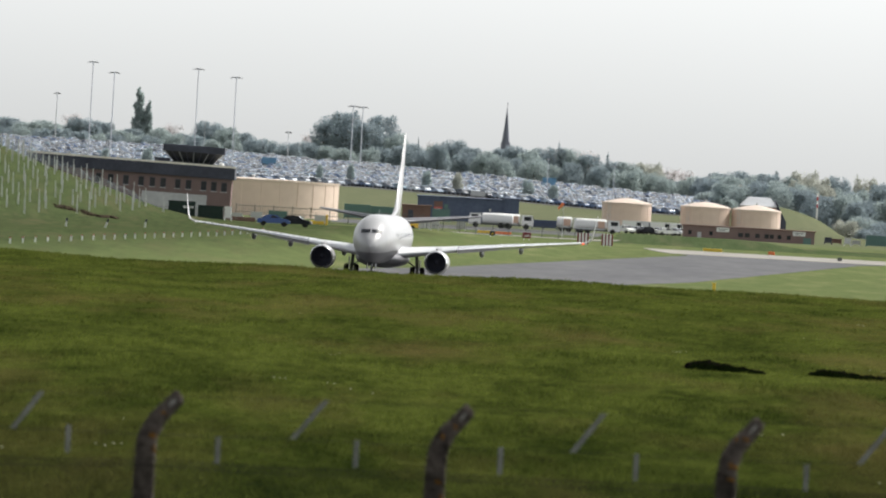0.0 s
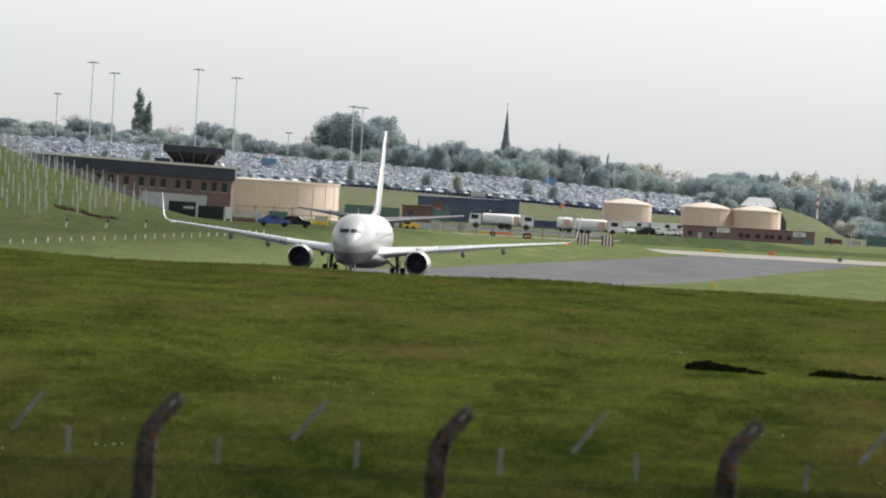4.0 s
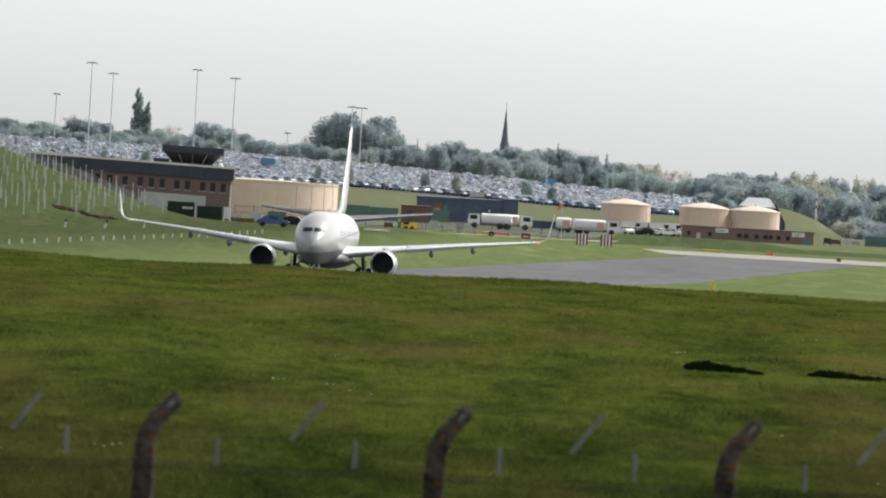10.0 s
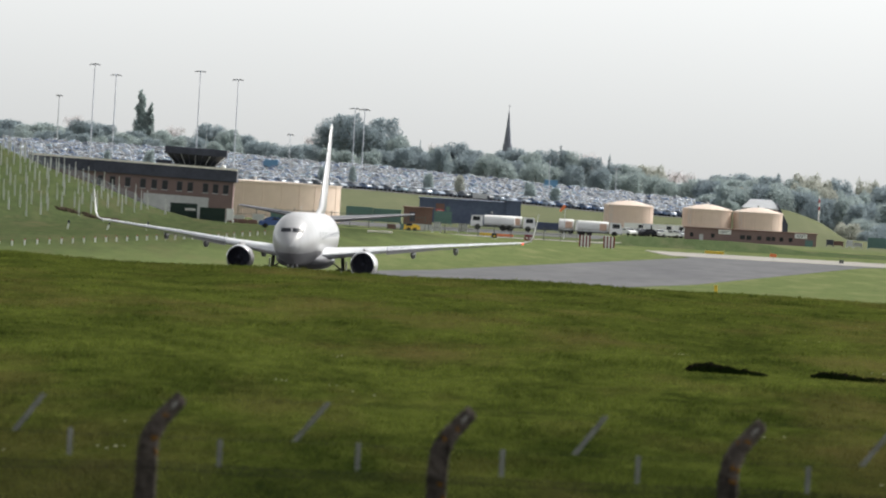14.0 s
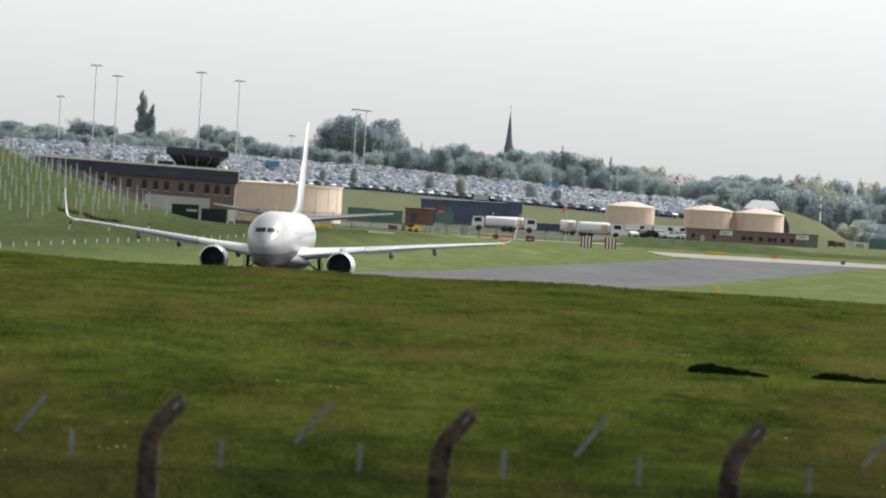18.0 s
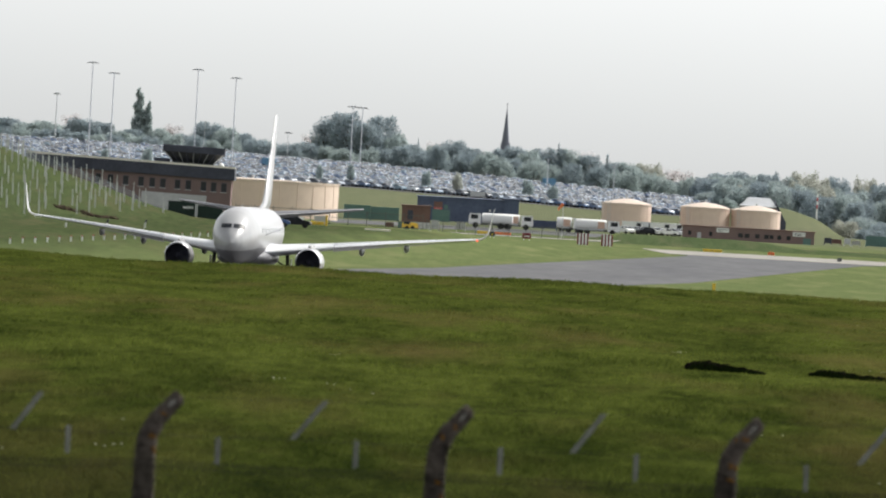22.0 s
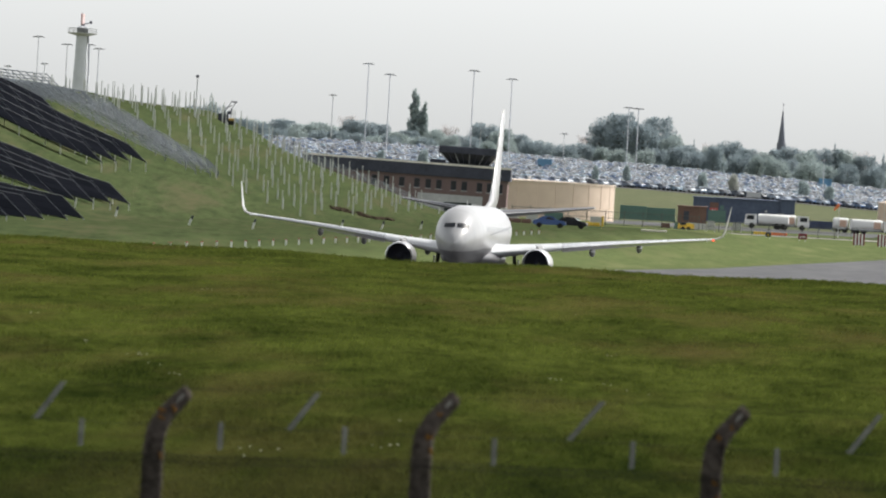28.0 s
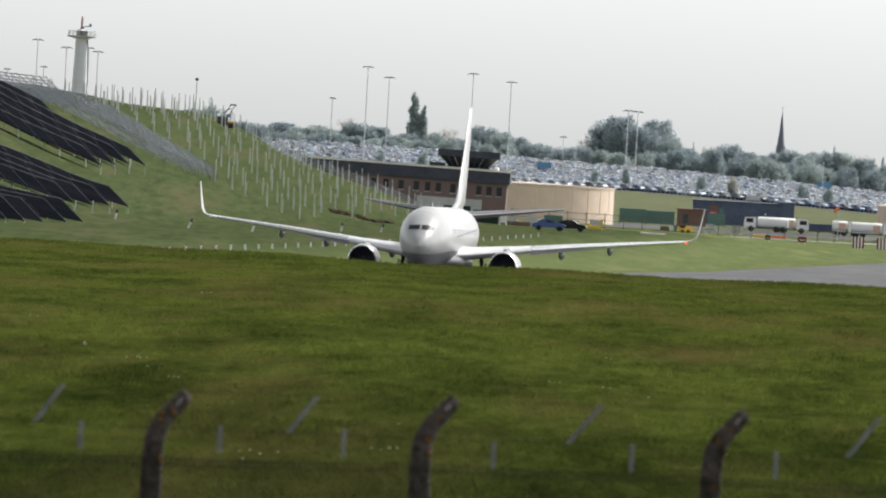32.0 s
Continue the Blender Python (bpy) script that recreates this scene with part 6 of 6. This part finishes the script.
def solar_row(name, label, y, s0, count, panelled, low=0.45, pitch=1.7):
    """One table that climbs the bank: pairs of legs, rafters, rails, and three tiers of panels where they are fitted."""
    pitch = 2.15 if panelled else pitch
    xs_ = [float(toe(y)) - s0 - pitch * i for i in range(count + 1)]
    p0 = Vector((xs_[0], y, gz(xs_[0], y)))
    row = thing(name, label, "solar panels" if panelled else "metal rack", Matrix.Translation(p0))
    steel = POSTSTEEL if panelled else RACK
    up = Vector((-2.2, 4.3, 1.85)) if panelled else Vector((-1.5, 3.2, 1.2))
    lift = Vector((0, 0, low))
    feet = [Vector((x - p0.x, 0, gz(x, y) - p0.z)) for x in xs_]
    front = mesh_of(boxes((-0.05, 0.05, -0.04, 0.04, -0.6, low)), steel, "leg")
    for k, foot in enumerate(feet):
        if k % 2 == 0:
            part("leg", front, None, row, m=Matrix.Translation(foot + Vector((0, 0.12, 0))))
            bx, by = foot.x + p0.x + up.x * 0.8, y + up.y * 0.8
            tall = max(0.3, foot.z + p0.z + low + up.z * 0.8 - gz(bx, by) - 0.12)
            part("leg", tube(bmesh.new(), (0, 0, -0.5), (0, 0, tall), 0.05, seg=4), steel, row, m=pose(bx - p0.x, up.y * 0.8, gz(bx, by) - p0.z))
        low_end, high_end = foot + lift, foot + lift + up
        if panelled:
            part("rafter", tube(bmesh.new(), low_end - up * 0.03 - Vector((0, 0, 0.08)), high_end + up * 0.03 - Vector((0, 0, 0.08)), 0.05, seg=4), RACK, row)
        else:
            part("rafter", tube(bmesh.new(), low_end - up * 0.05, high_end + up * rack_rng.uniform(0.0, 0.12), 0.065, seg=4), RACK, row)
    for k, (a, b) in enumerate(zip(feet, feet[1:])):
        a, b = a + lift, b + lift
        if panelled:
            for tier in range(3):
                f0, f1 = tier / 3 + 0.004, (tier + 1) / 3 - 0.004
                u, v = a + (b - a) * 0.006, a + (b - a) * 0.994
                q = [u + up * f0, v + up * f0, v + up * f1, u + up * f1]
                part("panel", loft(bmesh.new(), [[p + Vector((0, 0.02, -0.05)) for p in q], q]), PANEL, row, "dark blue solar panel")
            off = Vector((0, -0.01, 0.02))
            part("top_rail", tube(bmesh.new(), a + off + up * 1.005, b + off + up * 1.005, 0.022, seg=4), RAILSTEEL, row, "pale metal edge rail")
            if k == 0:
                part("end_rail", tube(bmesh.new(), a + off, a + off + up, 0.03, seg=4), RAILSTEEL, row, "pale metal end rail")
            else:
                part("clamp_rail", tube(bmesh.new(), a + off, a + off + up, 0.014, seg=4), RAILSTEEL, row)
        else:
            for f in (0.0, 0.33, 0.66, 1.0):
                part("rail", tube(bmesh.new(), a + up * f, b + up * f, 0.04, seg=4), RACK, row)
    return row


rack_rng = random.Random(31)
RAILSTEEL = shade("clamp_rail_metal", (0.14, 0.147, 0.161), (0.231, 0.238, 0.252), 0.5, 0.2, grain=4, bump=0)
PANELS = "dark solar panels in a long table climbing the grass bank"
for y, s0, low in ((1412, 19.20, 1.00), (1395, 19.32, 1.00), (1378, 19.20, 1.00), (1361, 19.05, 1.00), (1290, 9.50, 0.72), (1271, 9.53, 0.77), (1252, 9.34, 0.74), (1233, 9.20, 0.74), (1165, 1.86, 0.15), (1143, 1.20, 0.15), (1121, 1.03, 0.15), (1099, 0.33, 0.23), (1077, -0.36, 0.39), (1436, 31.00, 0.60)):
    solar_row("solar_row", PANELS, y, s0, 10, True, low)
BARE = "bare galvanised rack without panels on the grass bank"
for y, s0, n in ((1470, 19.0, 13), (1480, 18.2, 14), (1489, 18.2, 15), (1497, 18.8, 16), (1504, 19.6, 16), (1511, 22.0, 15), (1518, 25.0, 14), (1525, 29.0, 13), (1532, 33.5, 11), (1540, 42.5, 9), (1550, 43.5, 8)):
    solar_row("bare_rack", BARE, y, s0, n, False)
for y, s0, n in ((1562, 44.5, 9), (1580, 45.5, 9)):
    solar_row("bare_rack", BARE, y, s0, n, False, 1.4)
solar_row("bare_rack", "bare galvanised rack at the foot of the bank beside the station", 1722, 12.0, 5, False, pitch=3.4)

# the line of low white stakes along the foot of the bank
stake = mesh_of(boxes((-0.08, 0.08, -0.05, 0.05, -0.3, 0.45), bevel=0.02), SIGNWHITE, "stake")
cap_me = mesh_of(boxes((-0.085, 0.085, -0.055, 0.055, 0.45, 0.52)), RADARRED, "cap")
for k in range(44):
    f = k / 43
    y = 905 + 640 * f
    x = -48.4 + 27.5 * f
    s = thing("marker_stake", "short white stake with red cap in grass", "stake", pose(x, y, gz(x, y), 0, post_rng.uniform(-5, 5), 0), "white stakes below the bank")
    part("stem", stake, None, s)
    part("cap", cap_me, None, s)

# a few leaning stakes with dark tops further up the grass
dark_cap = mesh_of(boxes((-0.1, 0.1, -0.07, 0.07, 0.6, 0.95), bevel=0.02), SLATE, "cap")
pale_stem = mesh_of(boxes((-0.09, 0.09, -0.06, 0.06, -0.3, 0.6), bevel=0.02), SIGNWHITE, "stem")
for x, y, lean in ((-56.6, 1250, 12), (-49.7, 1250, 22), (-43.7, 1250, 14), (-40.2, 1420, 8), (-37.0, 1460, 18), (-33.6, 1500, 10)):
    st_ = thing("leaning_stake", "short pale stake with dark top leaning in grass", "stake", pose(x, y, gz(x, y), 0, lean, 0), "leaning stakes on the bank")
    part("stem", pale_stem, None, st_)
    part("cap", dark_cap, None, st_)

YELLOWOLD = shade("worn_yellow_paint", (0.28, 0.18, 0.03), (0.45, 0.30, 0.05), 0.7, grain=5, bump=0.1)
# drilling rig on the crest of the bank
dx_, dy_, _ = (-62.62, 1676.00, 14.25)
rig = thing("drilling_rig", "small tracked post-driving rig with raised twin masts", "machine", pose(dx_, dy_, gz(dx_, dy_)) @ Matrix.Scale(0.82, 4))
for s in (-0.7, 0.7):
    part("track", boxes((-1.3, 1.3, s - 0.2, s + 0.2, -0.1, 0.55), bevel=0.12), RUBBER, rig, "rubber track")
part("engine_house", boxes((-1.3, 0.3, -0.75, 0.75, 0.55, 1.6), bevel=0.1), SLATE, rig)
part("bonnet", boxes((0.3, 1.2, -0.7, 0.7, 0.5, 0.9), bevel=0.1), YELLOWOLD, rig, "yellow bonnet")
for s in (-0.35, 0.35):
    part("mast", tube(bmesh.new(), (-0.5 + s, 0, 0.9), (1.0 + s, 0, 3.5), 0.08, 0.05, 6), SLATE, rig)
part("hammer", boxes((0.1, 0.6, -0.25, 0.25, 1.5, 2.0), bevel=0.05), SLATE, rig)
part("hose", tube(tube(bmesh.new(), (-0.9, 0.1, 1.5), (-0.3, 0.1, 2.4), 0.06, seg=5), (-0.3, 0.1, 2.4), (0.75, 0.1, 2.9), 0.06, seg=5), RUBBER, rig)
part("stay", tube(bmesh.new(), (0.6, 0, 0.9), (0.75, 0, 2.6), 0.06, seg=5), SLATE, rig)
part("mast_head", boxes((0.5, 1.5, -0.15, 0.15, 3.35, 3.55), bevel=0.03), SLATE, rig)

# turned earth: a scar on the bank, and dark clods in the near field
def clods(name, label, x, y, w, h, d, material, count, seed):
    rng = random.Random(seed)
    bm = bmesh.new()
    for k in range(count):
        f = k / (count - 1)
        r = h * (0.45 + 0.5 * rng.random()) * (1.1 - 0.75 * f) * min(1.0, 0.35 + 5 * f)
        xx, yy = x + w * f, y + rng.uniform(-d, d)
        c = bmesh.ops.create_icosphere(bm, subdivisions=2, radius=1.0)["verts"]
        sx = r * rng.uniform(1.2, 2.2)
        for v in c:
            k2 = 1 + 0.75 * noise.noise(v.co * 3.1 + Vector((k, seed, 0)))
            v.co = Vector((v.co.x * sx * k2 + xx, v.co.y * r * 2 * k2 + yy, v.co.z * r * k2 + gz(xx, yy) + r * 0.25))
    ob = part(name, bm, material)
    return tagged(ob, label, "soil", kind="stuff")


kx_, ky_ = 5.05, 266
clods("dark_clods", "ridge of dark turned soil lying in the grass", kx_ - 0.06, ky_, 1.52, 0.165, 0.15, SOIL, 60, 3)
clods("dark_clods", "ridge of dark turned soil half hidden in the grass", 7.62, 271, 2.2, 0.13, 0.15, SOIL, 50, 4)
kx_, ky_ = -45.59, 1560
SCAR = shade("damp_bare_earth", (0.03, 0.024, 0.018), (0.075, 0.058, 0.042), 0.95, grain=3, bump=0.6, spec=0)
rng_ = random.Random(8)
bm = bmesh.new()
for k in range(46):
    f = k / 45
    if 0.3 < f < 0.46:
        continue
    xx, yy = kx_ + f * 6.27 + rng_.uniform(-0.35, 0.35), 1560 + 30 * f + rng_.uniform(-4, 4)
    r = rng_.uniform(0.1, 0.34)
    for v in bmesh.ops.create_icosphere(bm, subdivisions=2, radius=1.0)["verts"]:
        k2 = 1 + 0.4 * noise.noise(v.co * 2.1 + Vector((k, 5, 0)))
        v.co = Vector((v.co.x * r * 2 * k2 + xx, v.co.y * r * 2 * k2 + yy, v.co.z * r * k2 + gz(xx, yy) + 0.05))
tagged(part("earth_scar", bm, SCAR), "scar of bare brown earth across the bank", "soil", kind="stuff")


# ---- the perimeter fence ----
FY = 107.0
fence = thing("perimeter_fence", "old perimeter fence of cranked concrete posts with wire mesh", "fence")


def fence_post(x, ztop, seed):
    """A square concrete post, worn at the edges, its head cranked over to the side."""
    rng = random.Random(seed)
    z0 = gz(x, FY)
    bend, head = ztop - 0.36, ztop
    keys = [(0.0, x - 0.245, z0 - 0.3, 0.092, 0.0), (0.2, x - 0.245, z0 + 0.6, 0.09, 0.0), (0.62, x - 0.24, bend - 0.1, 0.084, 0.0), (0.7, x - 0.225, bend + 0.02, 0.08, 0.3), (0.8, x - 0.16, bend + 0.15, 0.072, 0.7), (0.97, x, head - 0.03, 0.062, 0.8), (1.0, x + 0.012, head, 0.042, 0.8)]
    kt = [k[0] for k in keys]
    rings = []
    for i in range(40):
        f = i / 39
        cx, cz, r, lean = (float(np.interp(f, kt, [k[c] for k in keys])) for c in (1, 2, 3, 4))
        ring = []
        for a in range(14):
            t = 2 * math.pi * (a + 0.5) / 14
            q = 1 / max(abs(math.cos(t)), abs(math.sin(t))) ** 0.6
            wob = 1 + 0.06 * noise.noise(Vector((math.cos(t) * 1.3 + seed, math.sin(t) * 1.3, cz * 9))) + 0.03 * rng.uniform(-1, 1)
            ux, uy = math.cos(t) * r * q * wob, math.sin(t) * r * q * wob
            ring.append((cx + ux * math.cos(lean), FY + uy + 0.3 * max(0, f - 0.65), cz - ux * math.sin(lean)))
        rings.append(ring)
    bm = loft(bmesh.new(), rings)
    p = part("concrete_post", bm, POSTSTONE, fence, "weathered concrete post with cranked head", smooth=35)
    for j in range(5):
        f = rng.random()
        cz = z0 + 1.2 + f * (bend - z0 - 1.0) if j else bend + 0.2
        cx = x - 0.245 + 0.05 if j else x - 0.11
        bm = bmesh.new()
        turned(bm, [(0.03, -0.012), (0.026, 0.003), (0.012, 0.006)], 9, "Y", (0, 0, 0))
        bm.transform(Matrix.Diagonal((rng.uniform(0.25, 0.6), 1, rng.uniform(0.4, 1.3), 1)))
        part("lichen_patch", bm, LICHEN, p, "orange lichen", m=pose(cx + rng.uniform(-0.02, 0.03), FY - 0.098 + (0.035 if not j else 0), cz, 0, rng.uniform(0, 90), 180))


def pale_patch(x, ztop, seed):
    rng = random.Random(seed)
    bm = bmesh.new()
    turned(bm, [(0.03, -0.02), (0.025, 0.0), (0.01, 0.003)], 9, "Y", (0, 0, 0))
    bm.transform(Matrix.Diagonal((rng.uniform(0.35, 0.6), 1, rng.uniform(1.3, 2.0), 1)))
    part("pale_patch", bm, PALELICHEN, fence, "pale grey lichen", m=pose(x - 0.045, FY + 0.022, ztop - 0.075, 0, 38, 0))


POSTS = ((-6.38, 107.00, 4.53), (-4.20, 107.00, 4.54), (-2.05, 107.00, 4.61), (0.28, 107.00, 4.63), (2.61, 107.00, 4.66), (4.95, 107.00, 4.68))
for k, (x, y, z) in enumerate(POSTS):
    fence_post(x, z, 40 + k)
    pale_patch(x, z, 60 + k)

# slanted arms and short droppers that carry the upper wires
arm_line = []
for (x0, y0, z0), (x1, y1, z1) in (((-5.65, 112.00, 4.15), (-5.43, 112.00, 4.47)), ((-3.52, 112.00, 4.17), (-3.29, 112.00, 4.49)), ((-1.17, 112.00, 4.21), (-0.90, 112.00, 4.55)), ((1.18, 112.00, 4.23), (1.43, 112.00, 4.57)), ((3.59, 112.00, 4.27), (3.84, 112.00, 4.60))):
    part("slanted_arm", loft(bmesh.new(), [[(x - 0.025, y, z), (x + 0.025, y, z), (x + 0.025, y + 0.03, z), (x - 0.025, y + 0.03, z)] for x, y, z in ((x0, y0, z0), (x1, y1, z1))]), ARMSTEEL, fence, "slanted galvanised arm")
    arm_line.append((x0, z0, x1, z1))
for (x, y, z) in ((-5.26, 112.00, 4.17), (-4.09, 112.00, 4.20), (-3.05, 112.00, 4.22), (-1.79, 112.00, 4.19), (-0.63, 112.00, 4.23), (0.58, 112.00, 4.24), (1.72, 112.00, 4.25), (3.15, 112.00, 4.24), (3.92, 112.00, 4.24)):
    part("dropper", boxes((x - 0.02, x + 0.02, y, y + 0.02, z - 0.23, z)), ARMSTEEL, fence, "thin upright wire stay")


def strand(rows, y, r, label, sag=0.01):
    """A wire through points (x, z), sagging a little between them."""
    line = []
    for (xa, za), (xb, zb) in zip(rows, rows[1:]):
        line += [(xa + (xb - xa) * i / 6, za + (zb - za) * i / 6 - sag * 4 * i / 6 * (1 - i / 6)) for i in range(6)]
    line.append(rows[-1])
    bm = loft(bmesh.new(), [[(x, y - r, z - r * 0.6), (x, y + r, z - r * 0.6), (x, y, z + r)] for x, z in line])
    part("wire", bm, WIRE, fence, label)


strand([(a[0], a[1]) for a in arm_line], 112.02, 0.0035, "line wire")
strand([(a[2], a[3]) for a in arm_line], 112.02, 0.0025, "barbed wire")
heads = [(p[0] - 0.245, p[2] - 0.36 - 0.18) for p in POSTS]
for drop in (0.0, 0.04):
    strand([(x, z - drop) for x, z in heads], FY - 0.08 - drop * 0.2, 0.005, "bundled top line wire", 0.015 + drop * 0.2)
strand([(p[0] - 0.245, p[2] - 1.2) for p in POSTS], FY - 0.08, 0.004, "line wire", 0.015)
strand([(p[0] - 0.245, p[2] - 1.9) for p in POSTS], FY - 0.08, 0.004, "line wire", 0.015)
# the mesh itself: two sets of slanted wires between the line wires
me_co, me_fa = [], []
xa, xb = heads[0][0], heads[-1][0]
zt0, zt1 = heads[0][1], heads[-1][1]
step, depth = 0.055, 1.6
for sgn in (-1, 1):
    x = xa - depth
    while x < xb + depth:
        pa = np.array((x, FY - 0.09, np.interp(x, (xa, xb), (zt0, zt1))))
        pb = pa + np.array((sgn * depth, 0, -depth))
        side = np.array((0.0015, 0, 0.0015 * sgn))
        i = len(me_co)
        me_co += [tuple(pa - side), tuple(pa + side), tuple(pb + side), tuple(pb - side)]
        me_fa.append((i, i + 1, i + 2, i + 3))
        x += step
mesh_panel = bpy.data.meshes.new("wire_mesh")
mesh_panel.from_pydata([tuple(map(float, v)) for v in me_co], [], me_fa)
mesh_panel.materials.append(WIRE)
part("wire_mesh", mesh_panel, None, fence, "fine rusted chain-link mesh")


# ---- grass blades ----
def blades(name, label, xs_, ys_, height, width, per, seed, material=None):
    """Tufts of bent blades on the ground at the places given."""
    rng = np.random.default_rng(seed)
    n = len(xs_) * per
    x = np.repeat(xs_, per) + rng.normal(0, 0.06, n)
    y = np.repeat(ys_, per) + rng.normal(0, 0.06, n)
    z = ground(x, y)
    h = np.repeat(height, per) * rng.uniform(0.45, 1.15, n)
    w = np.repeat(width, per) * rng.uniform(0.7, 1.3, n)
    a = rng.uniform(0, math.pi, n)
    dx, dy = np.cos(a) * w, np.sin(a) * w * 0.4
    lx, ly = rng.normal(0.12, 0.3, n) * h, rng.normal(0, 0.3, n) * h
    co = np.empty((n, 5, 3))
    co[:, 0] = np.stack([x - dx, y - dy, z - 0.03], -1)
    co[:, 1] = np.stack([x + dx, y + dy, z - 0.03], -1)
    co[:, 2] = np.stack([x + dx * 0.7 + lx * 0.35, y + dy * 0.7 + ly * 0.35, z + h * 0.6], -1)
    co[:, 3] = np.stack([x + lx, y + ly, z + h], -1)
    co[:, 4] = np.stack([x - dx * 0.7 + lx * 0.35, y - dy * 0.7 + ly * 0.35, z + h * 0.6], -1)
    me = bpy.data.meshes.new(name)
    me.vertices.add(n * 5)
    me.vertices.foreach_set("co", co.reshape(-1))
    me.loops.add(n * 5)
    me.loops.foreach_set("vertex_index", np.arange(n * 5, dtype=np.int32))
    me.polygons.add(n)
    me.polygons.foreach_set("loop_start", np.arange(0, n * 5, 5, dtype=np.int32))
    me.update(calc_edges=True)
    me.validate()
    me.materials.append(material or BLADE)
    return tagged(new(name, me), label, "grass", kind="stuff")


field_rng = np.random.default_rng(77)
n = 42000
yy = 1 / field_rng.uniform(1 / 640, 1 / 118, n)
xx = field_rng.uniform(-0.058, 0.037, n) * yy
clump = np.sin(xx * 0.9 + 2 * np.sin(yy * 0.11)) + np.sin(yy * 0.23 + xx * 0.3) + field_rng.normal(0, 0.6, n)
hh = np.clip(0.042 + 0.022 * clump, 0.02, 0.14)
blades("field_grass", "rough uneven green grass of the near field", xx, yy, hh, 0.006 + 0.00004 * yy, 4, 1)
n = 15000
yy = field_rng.uniform(540, 650, n)
xx = field_rng.uniform(-0.058, 0.037, n) * yy
blades("crest_grass", "longer grass along the crest of the field", xx, yy, np.clip(field_rng.normal(0.085, 0.045, n), 0.03, 0.24), np.full(n, 0.02), 3, 2)
# dark rank tussocks growing on the turned soil
TUSSOCK = shade("dark_rank_grass", (0.006, 0.011, 0.003), (0.016, 0.026, 0.007), 0.9, grain=4, bump=0, island=True, spec=0)
for at_x, at_y, run_x, tall, many in ((5.05, 265.6, 1.36, 0.2, 460), (7.62, 270.6, 2.1, 0.17, 420)):
    f = field_rng.random(many)
    blades("rank_tussock", "dark rank grass growing along turned soil", at_x + run_x * f, at_y + field_rng.uniform(-0.2, 0.5, many), tall * (1.15 - 0.85 * f) * np.minimum(1.0, 0.35 + 5 * f) * field_rng.uniform(0.4, 1.1, many), np.full(many, 0.012), 4, int(many + at_y), TUSSOCK)
# pale flower heads scattered in the field
n = 22
yy = 1 / field_rng.uniform(1 / 420, 1 / 140, n)
xx = field_rng.uniform(-0.055, 0.035, n) * yy
bm = bmesh.new()
for x, y in zip(xx, yy):
    for k in range(int(field_rng.integers(1, 6))):
        a, b = field_rng.normal(0, 0.14), field_rng.normal(0, 0.8)
        turned(bm, [(0.006, 0), (0.02, 0.008), (0.01, 0.015)], 6, "Z", (x + a, y + b, gz(x + a, y + b) + 0.05))
tagged(part("flowers", bm, shade("flower_head", (0.26, 0.26, 0.17), (0.36, 0.35, 0.25), 0.8, bump=0)), "pale flower heads scattered in the grass", "flowers", kind="stuff")



# ---- what moves ----
TAXI = (  # seconds, nose x, nose y
    (0, -6.16, 1148.45),
    (2, -6.96, 1136.41),
    (4, -7.82, 1123.49),
    (6, -8.69, 1110.33),
    (8, -9.56, 1097.25),
    (10, -10.42, 1084.35),
    (12, -11.27, 1071.58),
    (14, -12.12, 1058.77),
    (16, -12.98, 1045.73),
    (18, -13.88, 1032.27),
    (20, -14.81, 1018.26),
    (22, -15.78, 1003.65),
    (24, -16.78, 988.53),
    (26, -17.81, 973.10),
    (28, -18.83, 957.74),
    (30, -19.81, 942.98),
    (32, -20.70, 929.53),
)


SWEEP = 4.1  # seconds for one turn of the radar antenna


def motions():
    walk(airliner, [(t, pose(x - 0.18, y, 0.05 - 0.12 * float(ease(980, 1150, y)), 0, 0, -math.degrees(math.atan(0.0664)))) for t, x, y in TAXI])
    rows = [i * 32.0 / 48 for i in range(49)]
    walk(antenna, [(t, pose(0, 0, rh + 1.5, 0, 0, -360.0 * (t - 27.95) / SWEEP)) for t in rows])


motions()
